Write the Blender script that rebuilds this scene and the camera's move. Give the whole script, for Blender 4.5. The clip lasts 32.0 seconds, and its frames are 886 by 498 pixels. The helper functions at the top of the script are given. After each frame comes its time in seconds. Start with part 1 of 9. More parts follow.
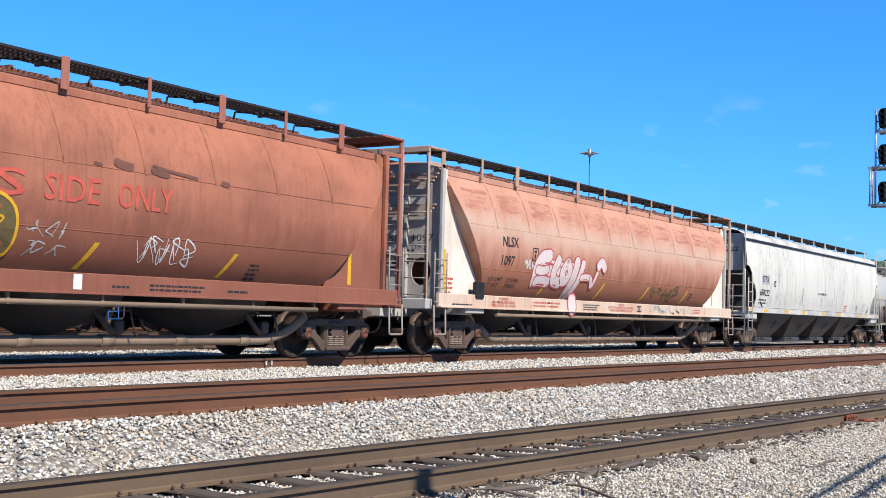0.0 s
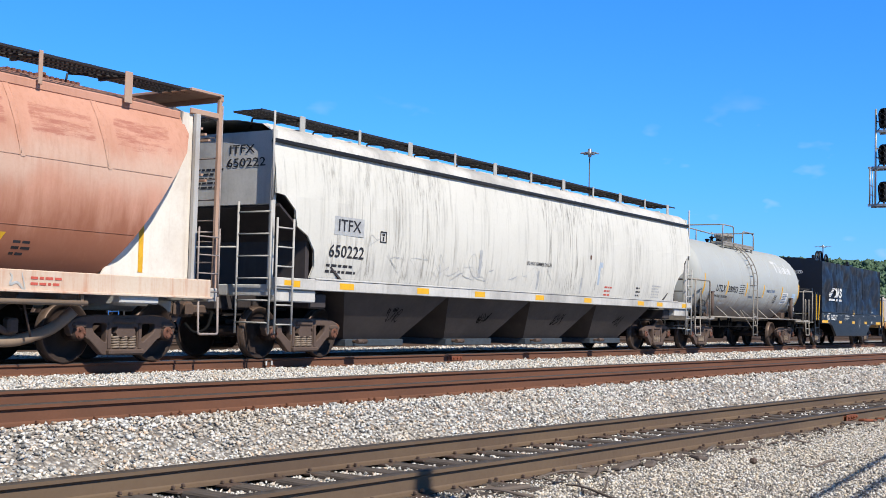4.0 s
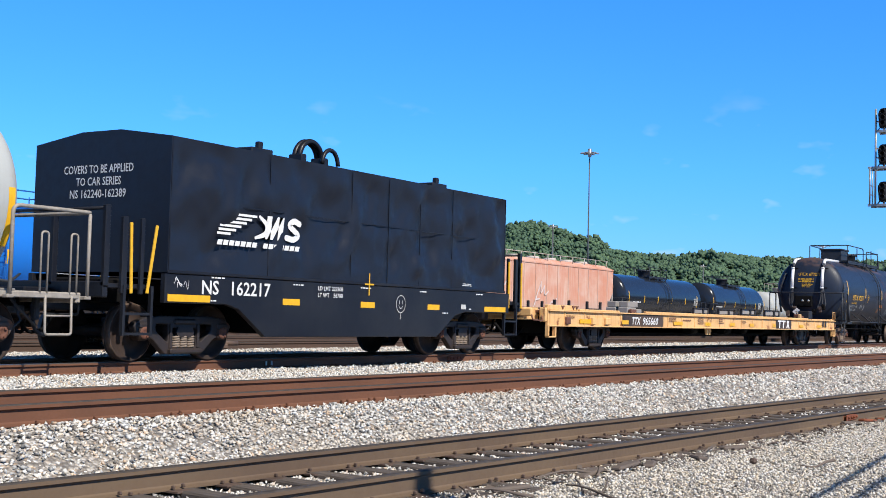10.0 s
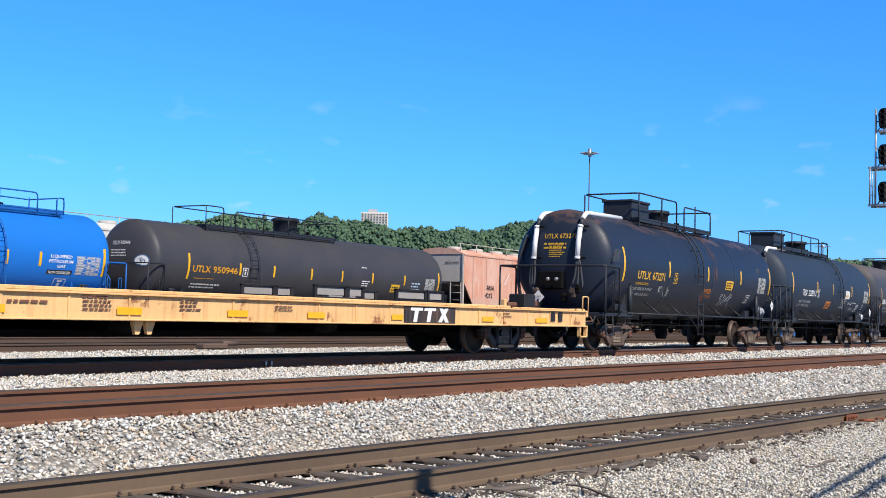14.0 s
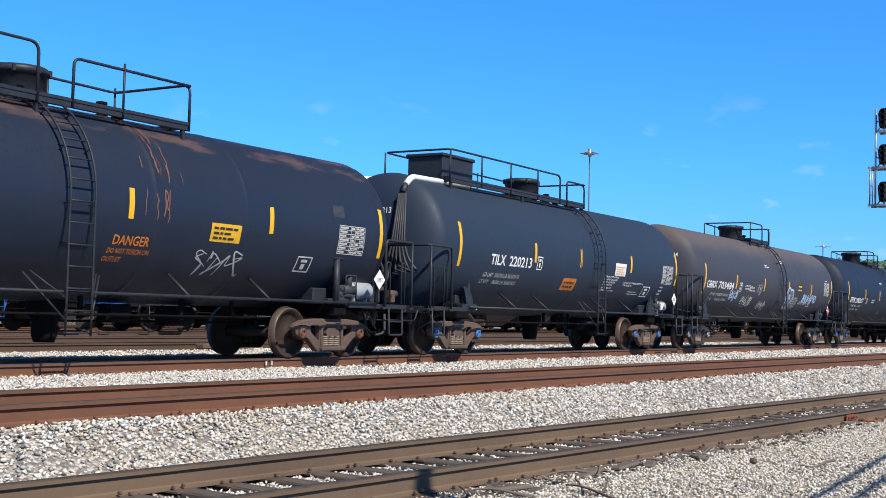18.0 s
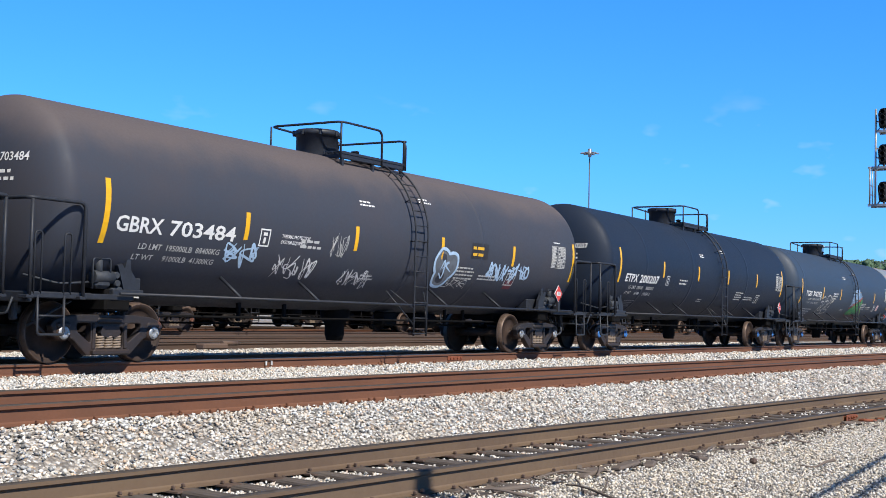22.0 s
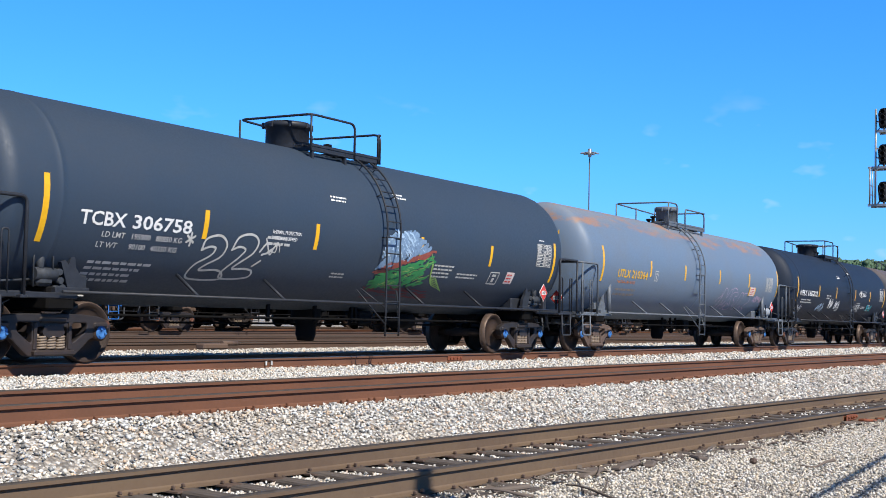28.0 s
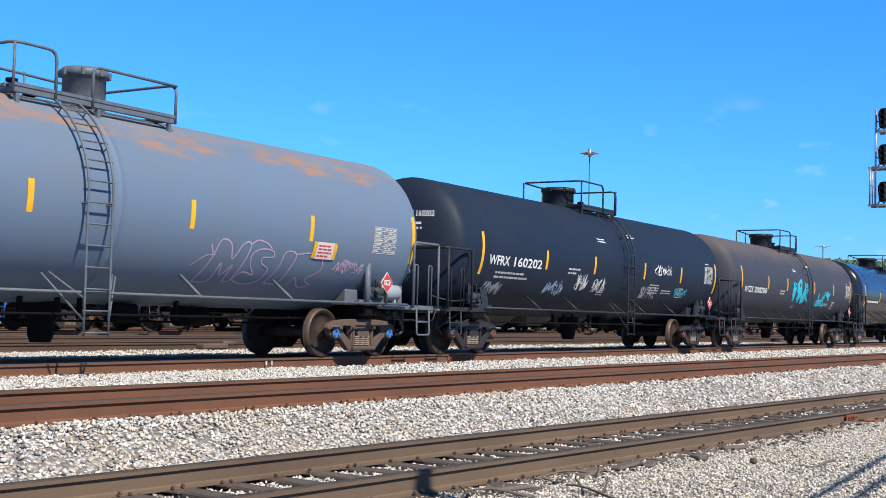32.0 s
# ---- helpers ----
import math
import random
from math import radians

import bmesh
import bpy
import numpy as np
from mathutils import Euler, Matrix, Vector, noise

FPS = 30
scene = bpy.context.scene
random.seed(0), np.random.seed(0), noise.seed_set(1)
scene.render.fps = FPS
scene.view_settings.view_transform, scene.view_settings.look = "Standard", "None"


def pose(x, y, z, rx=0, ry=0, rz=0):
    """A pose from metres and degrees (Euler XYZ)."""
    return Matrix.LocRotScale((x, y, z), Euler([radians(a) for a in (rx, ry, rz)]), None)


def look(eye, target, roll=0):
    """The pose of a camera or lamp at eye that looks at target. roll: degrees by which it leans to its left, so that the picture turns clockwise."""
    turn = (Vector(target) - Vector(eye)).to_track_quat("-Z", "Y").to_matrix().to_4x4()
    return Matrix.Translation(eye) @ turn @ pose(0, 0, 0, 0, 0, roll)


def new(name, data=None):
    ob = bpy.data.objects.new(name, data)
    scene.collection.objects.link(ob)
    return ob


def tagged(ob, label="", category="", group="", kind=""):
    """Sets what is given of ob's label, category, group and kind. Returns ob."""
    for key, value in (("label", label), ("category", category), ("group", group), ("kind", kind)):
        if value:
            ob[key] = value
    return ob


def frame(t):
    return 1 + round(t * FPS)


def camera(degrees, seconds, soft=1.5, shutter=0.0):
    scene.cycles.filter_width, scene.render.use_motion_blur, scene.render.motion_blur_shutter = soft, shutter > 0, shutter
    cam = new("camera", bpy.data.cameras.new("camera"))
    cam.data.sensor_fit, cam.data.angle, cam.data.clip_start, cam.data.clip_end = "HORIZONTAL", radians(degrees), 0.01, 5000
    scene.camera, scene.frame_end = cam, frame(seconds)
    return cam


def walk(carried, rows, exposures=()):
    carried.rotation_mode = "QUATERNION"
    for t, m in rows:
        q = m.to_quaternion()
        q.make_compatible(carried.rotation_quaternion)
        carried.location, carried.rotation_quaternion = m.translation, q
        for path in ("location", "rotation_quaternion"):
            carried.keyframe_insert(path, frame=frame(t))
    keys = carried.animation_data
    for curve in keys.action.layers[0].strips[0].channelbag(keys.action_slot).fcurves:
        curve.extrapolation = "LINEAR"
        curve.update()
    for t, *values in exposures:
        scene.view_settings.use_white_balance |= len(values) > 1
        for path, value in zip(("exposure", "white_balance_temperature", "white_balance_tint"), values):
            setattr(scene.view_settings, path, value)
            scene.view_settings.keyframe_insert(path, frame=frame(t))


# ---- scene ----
# Plan: x runs along the tracks, y away from the camera, z = 0 at the top of the train's rails.
EYE = (0.0, 0.0, 0.837)
cam = camera(39.764, 32.0, soft=0.9)
CAM_POSE = look(EYE, (16.9411, 10.5741, 1.9275), 1.461)
GAIN = [(0.0, 0.39), (2.0, 0.34), (5.5, 0.23), (6.8, 0.21), (8.2, 0.33), (12.0, 0.34), (20.0, 0.37), (25.0, 0.41), (32.0, 0.41)]
walk(cam, [(0.0, CAM_POSE), (32.0, CAM_POSE)], GAIN)

# ---- light ----
SUN_ELEV, SUN_ROT = radians(45), radians(200)   # rotation clockwise from +y
SUN_DIR = Vector((math.sin(SUN_ROT) * math.cos(SUN_ELEV), math.cos(SUN_ROT) * math.cos(SUN_ELEV), math.sin(SUN_ELEV)))
world = bpy.data.worlds.new("sky")
scene.world = world
world.use_nodes = True
wn, wl = world.node_tree.nodes, world.node_tree.links
wn.clear()
sky = wn.new("ShaderNodeTexSky")
sky.sky_type, sky.sun_disc = "NISHITA", False
sky.sun_elevation, sky.sun_rotation = SUN_ELEV, SUN_ROT
sky.air_density, sky.dust_density, sky.ozone_density, sky.altitude = 1.0, 0.05, 4.0, 200
bg = wn.new("ShaderNodeBackground")
bg.inputs["Strength"].default_value = 0.085
wout = wn.new("ShaderNodeOutputWorld")
tex = wn.new("ShaderNodeTexCoord")
sep = wn.new("ShaderNodeSeparateXYZ")
wl.new(tex.outputs["Generated"], sep.inputs[0])
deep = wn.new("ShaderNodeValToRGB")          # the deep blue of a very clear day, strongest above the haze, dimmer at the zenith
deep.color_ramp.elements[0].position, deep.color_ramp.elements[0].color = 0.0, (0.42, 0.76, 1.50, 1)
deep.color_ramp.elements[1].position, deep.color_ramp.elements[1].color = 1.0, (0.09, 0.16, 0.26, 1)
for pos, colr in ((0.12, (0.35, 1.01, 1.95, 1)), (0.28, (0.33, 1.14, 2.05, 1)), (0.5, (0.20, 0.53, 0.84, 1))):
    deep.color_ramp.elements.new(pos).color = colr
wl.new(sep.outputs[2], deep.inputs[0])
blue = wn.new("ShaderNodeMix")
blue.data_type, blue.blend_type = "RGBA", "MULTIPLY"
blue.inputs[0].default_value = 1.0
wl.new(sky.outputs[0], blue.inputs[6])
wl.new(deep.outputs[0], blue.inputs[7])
cloud_map = wn.new("ShaderNodeMapping")      # a few faint wisps low over the hills
cloud_map.inputs["Scale"].default_value = (13.0, 13.0, 30.0)
wl.new(tex.outputs["Generated"], cloud_map.inputs[0])
puffs = wn.new("ShaderNodeTexNoise")
puffs.inputs["Scale"].default_value, puffs.inputs["Detail"].default_value = 1.6, 3
wl.new(cloud_map.outputs[0], puffs.inputs["Vector"])
wisp = wn.new("ShaderNodeMapRange")
for k, v in zip((1, 2, 3, 4), (0.63, 0.80, 0.0, 0.45)):
    wisp.inputs[k].default_value = v
wl.new(puffs.outputs["Fac"], wisp.inputs[0])
cloudy = wn.new("ShaderNodeMix")
cloudy.data_type = "RGBA"
cloudy.inputs[7].default_value = (7.0, 8.0, 8.8, 1)
low = wn.new("ShaderNodeMapRange")
for k, v in zip((1, 2, 3, 4), (0.10, 0.19, 1.0, 0.0)):
    low.inputs[k].default_value = v
wl.new(sep.outputs[2], low.inputs[0])
thin = wn.new("ShaderNodeMath")
thin.operation = "MULTIPLY"
wl.new(wisp.outputs[0], thin.inputs[0])
wl.new(low.outputs[0], thin.inputs[1])
wl.new(thin.outputs[0], cloudy.inputs[0])
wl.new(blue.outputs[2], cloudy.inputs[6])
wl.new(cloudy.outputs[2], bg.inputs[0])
wl.new(bg.outputs[0], wout.inputs[0])
sun = new("sun", bpy.data.lights.new("sun", "SUN"))
sun.data.energy, sun.data.angle, sun.data.color = 5.6, radians(0.53), (1.0, 0.935, 0.84)
sun.matrix_world = look(SUN_DIR * 50, (0, 0, 0))
scene.view_settings.exposure = 0.36

# ---- small tools ----
rng = random.Random(7)


def mesh_from(name, verts, faces, smooth=False):
    me = bpy.data.meshes.new(name)
    me.from_pydata([tuple(v) for v in verts], [], [tuple(f) for f in faces])
    me.update()
    if smooth:
        me.shade_smooth()
    return me


class Shape:
    """Collects pieces of geometry with material slots, to become one mesh."""

    def __init__(self):
        self.v, self.f, self.m, self.s = [], [], [], []

    def add(self, verts, faces, mat=0, smooth=False):
        o = len(self.v)
        self.v += [tuple(p) for p in verts]
        for f in faces:
            self.f.append(tuple(i + o for i in f))
            self.m.append(mat)
            self.s.append(smooth)
        return self

    def box(self, c, d, mat=0, bevel=0.0, m=None):
        """A box about c with sizes d and chamfered edges."""
        hx, hy, hz = d[0] / 2, d[1] / 2, d[2] / 2
        b = min(bevel, hx * 0.9, hy * 0.9, hz * 0.9)
        if b <= 0:
            vs = [(x, y, z) for x in (-hx, hx) for y in (-hy, hy) for z in (-hz, hz)]
            fs = [(0, 1, 3, 2), (4, 6, 7, 5), (0, 4, 5, 1), (2, 3, 7, 6), (0, 2, 6, 4), (1, 5, 7, 3)]
        else:
            vs, fs = CHAMFER(hx, hy, hz, b)
        if m is not None:
            vs = [m @ Vector(p) for p in vs]
        return self.add([(p[0] + c[0], p[1] + c[1], p[2] + c[2]) for p in vs], fs, mat)

    def tube(self, pts, r, mat=0, n=8, cap=True, r2=None):
        """A round bar along the points, with its own joints mitred."""
        P = [Vector(p) for p in pts]
        rings, up = [], None
        for i, p in enumerate(P):
            d = (P[min(i + 1, len(P) - 1)] - P[max(i - 1, 0)]).normalized()
            if up is None:
                up = d.orthogonal().normalized()
            up = (up - d * up.dot(d))
            up = up.normalized() if up.length > 1e-6 else d.orthogonal().normalized()
            side = d.cross(up)
            rr = r if r2 is None else r + (r2 - r) * i / (len(P) - 1)
            rings.append([p + (up * math.cos(a) + side * math.sin(a)) * rr for a in [2 * math.pi * k / n for k in range(n)]])
        vs = [q for ring in rings for q in ring]
        fs = [(i * n + k, i * n + (k + 1) % n, (i + 1) * n + (k + 1) % n, (i + 1) * n + k) for i in range(len(P) - 1) for k in range(n)]
        self.add(vs, fs, mat, True)
        if cap:
            o = len(self.v) - len(vs)
            for ring in (list(range(n))[::-1], [(len(P) - 1) * n + k for k in range(n)]):
                self.f.append(tuple(i + o for i in ring))
                self.m.append(mat)
                self.s.append(False)
        return self

    def lathe(self, prof, m=None, mat=0, n=24, smooth=True, a0=0.0, a1=2 * math.pi):
        """A profile of (radius, height) turned about z, then posed by m."""
        full = abs(a1 - a0 - 2 * math.pi) < 1e-6
        cols = n if full else n + 1
        vs = [Vector((r * math.cos(a), r * math.sin(a), z)) for a in [a0 + (a1 - a0) * k / n for k in range(cols)] for r, z in prof]
        k = len(prof)
        fs = [(c * k + j, ((c + 1) % cols) * k + j, ((c + 1) % cols) * k + j + 1, c * k + j + 1) for c in range(n) for j in range(k - 1)]
        if m is not None:
            vs = [m @ v for v in vs]
        return self.add(vs, fs, mat, smooth)

    def cyl(self, a, b, r, mat=0, n=16):
        return self.tube([a, b], r, mat, n)

    def extrude(self, pts, depth, m=None, mat=0):
        """A convex or plain outline in x, z, pushed from y = -depth/2 to depth/2."""
        n = len(pts)
        vs = [Vector((x, -depth / 2, z)) for x, z in pts] + [Vector((x, depth / 2, z)) for x, z in pts]
        fs = [tuple(range(n)), tuple(range(2 * n - 1, n - 1, -1))] + [((i + 1) % n, i, n + i, n + (i + 1) % n) for i in range(n)]
        if m is not None:
            vs = [m @ v for v in vs]
        return self.add(vs, fs, mat)

    def mesh(self, name, mats):
        me = bpy.data.meshes.new(name)
        me.from_pydata(self.v, [], self.f)
        for x in mats:
            me.materials.append(x)
        me.polygons.foreach_set("material_index", self.m)
        me.polygons.foreach_set("use_smooth", self.s)
        me.update()
        return me


def CHAMFER(hx, hy, hz, b):
    vs, idx = [], {}
    for sx in (-1, 1):
        for sy in (-1, 1):
            for sz in (-1, 1):
                for k in range(3):
                    p = [sx * (hx - b), sy * (hy - b), sz * (hz - b)]
                    p[k] = (sx * hx, sy * hy, sz * hz)[k]
                    idx[sx, sy, sz, k] = len(vs)
                    vs.append(tuple(p))
    fs = []
    for k in range(3):
        i, j = [a for a in range(3) if a != k]
        for s in (-1, 1):
            q = []
            for a, c in ((-1, -1), (1, -1), (1, 1), (-1, 1)):
                key = [0, 0, 0]
                key[k], key[i], key[j] = s, a, c
                q.append(idx[key[0], key[1], key[2], k])
            fs.append(tuple(q))
    for k in range(3):          # edge strips that run along axis k
        i, j = [a for a in range(3) if a != k]
        for a in (-1, 1):
            for c in (-1, 1):
                q = []
                for s, f in ((-1, i), (1, i), (1, j), (-1, j)):
                    key = [0, 0, 0]
                    key[k], key[i], key[j] = s, a, c
                    q.append(idx[key[0], key[1], key[2], f])
                fs.append(tuple(q))
    for sx in (-1, 1):
        for sy in (-1, 1):
            for sz in (-1, 1):
                fs.append(tuple(idx[sx, sy, sz, k] for k in range(3)))
    return vs, fs


def rounded(pts, r, n=4):
    """A path with its inner corners rounded."""
    P = [Vector(p) for p in pts]
    out = [P[0]]
    for a, b, c in zip(P, P[1:], P[2:]):
        u, v = (a - b), (c - b)
        k = min(r, u.length * 0.45, v.length * 0.45)
        p, q = b + u.normalized() * k, b + v.normalized() * k
        out += [p.lerp(b, t).lerp(b.lerp(q, t), t) for t in [i / n for i in range(n + 1)]]
    return out + [P[-1]]


def part(name, shape, mats, parent, label="", at=None):
    """One mesh object under a thing or under a part."""
    data = shape.mesh(name, mats if isinstance(mats, (list, tuple)) else [mats]) if isinstance(shape, Shape) else shape
    ob = new(name, data)
    ob.parent = parent
    if at is not None:
        ob.matrix_basis = at
    if label:
        ob["label"] = label
    return ob


def thing(name, label, category, at=None, group="", kind=""):
    ob = new(name)
    ob.empty_display_size = 0.3
    if at is not None:
        ob.matrix_basis = at
    return tagged(ob, label, category, group, kind)


def filled(loops, depth, bevel=0.0, res=1):
    """A flat plate in x, z with holes, of that depth about y = 0, with eased edges, as (verts, faces)."""
    cu = bpy.data.curves.new("plate", "CURVE")
    cu.dimensions, cu.fill_mode = "2D", "BOTH"
    cu.extrude, cu.bevel_depth, cu.bevel_resolution = max(depth / 2 - bevel, 0.0005), bevel, res
    cu.offset = -bevel
    for loop in loops:
        sp = cu.splines.new("POLY")
        sp.points.add(len(loop) - 1)
        for p, (x, z) in zip(sp.points, loop):
            p.co = (x, z, 0, 1)
        sp.use_cyclic_u = True
    return curve_faces(cu)


def curve_faces(cu):
    ob = bpy.data.objects.new("tmp", cu)
    scene.collection.objects.link(ob)
    me = ob.evaluated_get(bpy.context.evaluated_depsgraph_get()).to_mesh()
    vs = [(v.co.x, -v.co.z, v.co.y) for v in me.vertices]
    fs = [tuple(p.vertices) for p in me.polygons]
    bpy.data.objects.remove(ob)
    bpy.data.curves.remove(cu)
    return vs, fs


def round_loop(pts, r, n=3):
    """A closed outline in two dimensions with rounded corners."""
    out, k = [], len(pts)
    for i in range(k):
        a, b, c = (Vector(pts[(i + d) % k]) for d in (-1, 0, 1))
        u, v = a - b, c - b
        q = min(r, u.length * 0.45, v.length * 0.45)
        p0, p1 = b + u.normalized() * q, b + v.normalized() * q
        out += [tuple(p0.lerp(b, t).lerp(b.lerp(p1, t), t)) for t in [j / n for j in range(n + 1)]]
    return out


TEXTS = {}


def letters(string, size, bold=0.0):
    """The outlines of a line of writing, as flat (verts in x, z; faces), its left foot at 0, 0; size is the height of capitals."""
    key = (string, bold)
    if key not in TEXTS:
        cu = bpy.data.curves.new("line", "FONT")
        cu.body, cu.size, cu.fill_mode, cu.resolution_u = string, 1.0, "FRONT", 2
        cu.offset = bold
        vs, fs = curve_faces(cu)
        TEXTS[key] = ([(x / 0.69, z / 0.69) for x, y, z in vs], fs)
    vs, fs = TEXTS[key]
    return [(x * size, z * size) for x, z in vs], fs


# ---- materials ----
def nodes_of(name):
    m = bpy.data.materials.new(name)
    m.use_nodes = True
    nt = m.node_tree
    return m, nt, nt.nodes, nt.links, nt.nodes["Principled BSDF"]


def mapped(nt, scale, kind="Object"):
    tc = nt.nodes.new("ShaderNodeTexCoord")
    mp = nt.nodes.new("ShaderNodeMapping")
    mp.inputs["Scale"].default_value = scale
    nt.links.new(tc.outputs[kind], mp.inputs[0])
    return mp.outputs[0]


def noise_of(nt, vec, scale, detail=4, rough=0.6):
    n = nt.nodes.new("ShaderNodeTexNoise")
    n.inputs["Scale"].default_value, n.inputs["Detail"].default_value, n.inputs["Roughness"].default_value = scale, detail, rough
    nt.links.new(vec, n.inputs["Vector"])
    return n.outputs["Fac"]


def ramp_of(nt, fac, lo, hi, a=0.0, b=1.0):
    r = nt.nodes.new("ShaderNodeMapRange")
    r.interpolation_type = "SMOOTHSTEP"
    for i, v in zip((1, 2, 3, 4), (lo, hi, a, b)):
        r.inputs[i].default_value = v
    nt.links.new(fac, r.inputs[0])
    return r.outputs[0]


def times(nt, a, b, op="MULTIPLY"):
    m = nt.nodes.new("ShaderNodeMath")
    m.operation = op
    for s, x in zip(m.inputs, (a, b)):
        if isinstance(x, (int, float)):
            s.default_value = x
        else:
            nt.links.new(x, s)
    return m.outputs[0]


def mixed(nt, fac, a, b):
    m = nt.nodes.new("ShaderNodeMix")
    m.data_type = "RGBA"
    for s, x in ((m.inputs[0], fac), (m.inputs[6], a), (m.inputs[7], b)):
        if isinstance(x, (int, float)):
            s.default_value = x
        elif isinstance(x, tuple):
            s.default_value = (*x, 1)
        else:
            nt.links.new(x, s)
    return m.outputs[2]


def bumped(nt, bsdf, height, strength, dist=0.01):
    b = nt.nodes.new("ShaderNodeBump")
    b.inputs["Strength"].default_value, b.inputs["Distance"].default_value = strength, dist
    nt.links.new(height, b.inputs["Height"])
    nt.links.new(b.outputs[0], bsdf.inputs["Normal"])


ALBEDO = 0.8      # all base colours scaled down alike, to weaken bounced light and keep shade dark


def scaled(nt, col):
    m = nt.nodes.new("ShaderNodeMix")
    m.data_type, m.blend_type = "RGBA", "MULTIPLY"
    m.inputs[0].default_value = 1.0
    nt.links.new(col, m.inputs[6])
    m.inputs[7].default_value = (ALBEDO, ALBEDO, ALBEDO, 1)
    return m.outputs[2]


def paint(name, base, rough=0.5, dirt=(0.12, 0.09, 0.07), dirty=0.35, streak=0.3, rust=0.0, rust_col=(0.22, 0.075, 0.03), high=None, metal=0.0, grain=0.15, patch=None, patch_at=(0.0, 0.0), band=None, spec=0.25, fine_streak=0.0, low=None, panels=None, clumps=(0.40, 0.68, 0.15), bloom=None):
    """Weathered paint: soft fading, vertical streaks of dirt, patches of rust, fine grain. high: dust that lies above a height."""
    m, nt, nn, ll, p = nodes_of(name)
    vec, vstreak = mapped(nt, (1, 1, 1)), mapped(nt, (5.0, 5.0, 0.22))
    big, fine = noise_of(nt, vec, 0.7, 5), noise_of(nt, vec, 22, 4, 0.7)
    col = mixed(nt, times(nt, ramp_of(nt, big, 0.35, 0.75), dirty), base, dirt)
    if streak:
        st = noise_of(nt, vstreak, 1.6, 6, 0.65)
        col = mixed(nt, times(nt, ramp_of(nt, st, 0.5, 0.78), streak), col, dirt)
    if high:
        z0, z1, dcol, amt = high
        sep = nn.new("ShaderNodeSeparateXYZ")
        ll.new(vec, sep.inputs[0])
        hz = ramp_of(nt, times(nt, sep.outputs[2], times(nt, big, 0.9), "ADD"), z0 + 0.45, z1 + 0.45)
        col = mixed(nt, times(nt, hz, amt), col, dcol)
    if bloom:
        z0, z1, bcol, amt = bloom
        sb = nn.new("ShaderNodeSeparateXYZ")
        ll.new(vec, sb.inputs[0])
        at = times(nt, sb.outputs[2], times(nt, noise_of(nt, mapped(nt, (0.9, 0.9, 0.3)), 1.4, 6, 0.7), 1.2), "ADD")
        mid = 0.5 * (z0 + z1)
        col = mixed(nt, times(nt, times(nt, ramp_of(nt, at, z0 + 0.6, mid + 0.6), ramp_of(nt, at, z1 + 0.6, mid + 0.6)), amt), col, bcol)
    if patch:
        pn = noise_of(nt, mapped(nt, (0.55, 1.0, 2.2)), 1.0, 7, 0.66)
        if len(patch_at) > 2:
            spz = nn.new("ShaderNodeSeparateXYZ")
            ll.new(vec, spz.inputs[0])
            pn = times(nt, pn, ramp_of(nt, spz.outputs[2], patch_at[2], patch_at[2] + 0.7))
        col = mixed(nt, times(nt, ramp_of(nt, pn, patch_at[0], patch_at[0] + 0.16), patch_at[1]), col, patch)
    if band:
        z0, z1, bcol, thr = band
        sp = nn.new("ShaderNodeSeparateXYZ")
        ll.new(vec, sp.inputs[0])
        bn = times(nt, noise_of(nt, mapped(nt, (1.3, 1.3, 9.0)), 1.0, 8, 0.76), times(nt, ramp_of(nt, sp.outputs[2], z0, z0 + 0.25), ramp_of(nt, sp.outputs[2], z1, z1 - 0.2)))
        if panels:
            at = times(nt, times(nt, times(nt, sp.outputs[0], panels[1], "ADD"), 1 / panels[0]), 0.0, "ADD")
            fr = times(nt, at, 0.0, "FRACT")
            bn = times(nt, bn, times(nt, ramp_of(nt, fr, 0.05, 0.16), ramp_of(nt, fr, 0.97, 0.84)))
        col = mixed(nt, ramp_of(nt, bn, thr, thr + 0.2, 0, 0.8), col, bcol)
    # low: another colour towards the foot; on the barrel hoppers it carries shade too
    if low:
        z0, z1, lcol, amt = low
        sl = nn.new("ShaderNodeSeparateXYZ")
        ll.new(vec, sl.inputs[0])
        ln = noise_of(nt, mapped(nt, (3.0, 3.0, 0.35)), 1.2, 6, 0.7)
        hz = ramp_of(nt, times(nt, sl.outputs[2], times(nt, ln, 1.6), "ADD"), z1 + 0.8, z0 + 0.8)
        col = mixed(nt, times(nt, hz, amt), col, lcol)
    if fine_streak:
        fs = noise_of(nt, mapped(nt, (11.0, 11.0, 0.5)), 1.3, 5, 0.7)
        group = ramp_of(nt, noise_of(nt, mapped(nt, (0.8, 0.8, 0.12)), 1.0, 4, 0.6), *clumps, 1.0)
        col = mixed(nt, times(nt, times(nt, ramp_of(nt, fs, 0.45, 0.75), fine_streak), group), col, dirt)
    if rust:
        rn = noise_of(nt, vec, 1.5, 8, 0.72)
        col = mixed(nt, ramp_of(nt, rn, 0.78 - rust, 0.86 - rust), col, rust_col)
    col = mixed(nt, times(nt, ramp_of(nt, fine, 0.4, 0.8), grain), col, dirt)
    ll.new(scaled(nt, col), p.inputs["Base Color"])
    p.inputs["Metallic"].default_value = metal
    p.inputs["Specular IOR Level"].default_value = spec
    ll.new(ramp_of(nt, fine, 0.2, 0.8, rough - 0.08, rough + 0.12), p.inputs["Roughness"])
    bumped(nt, p, fine, 0.12, 0.004)
    return m


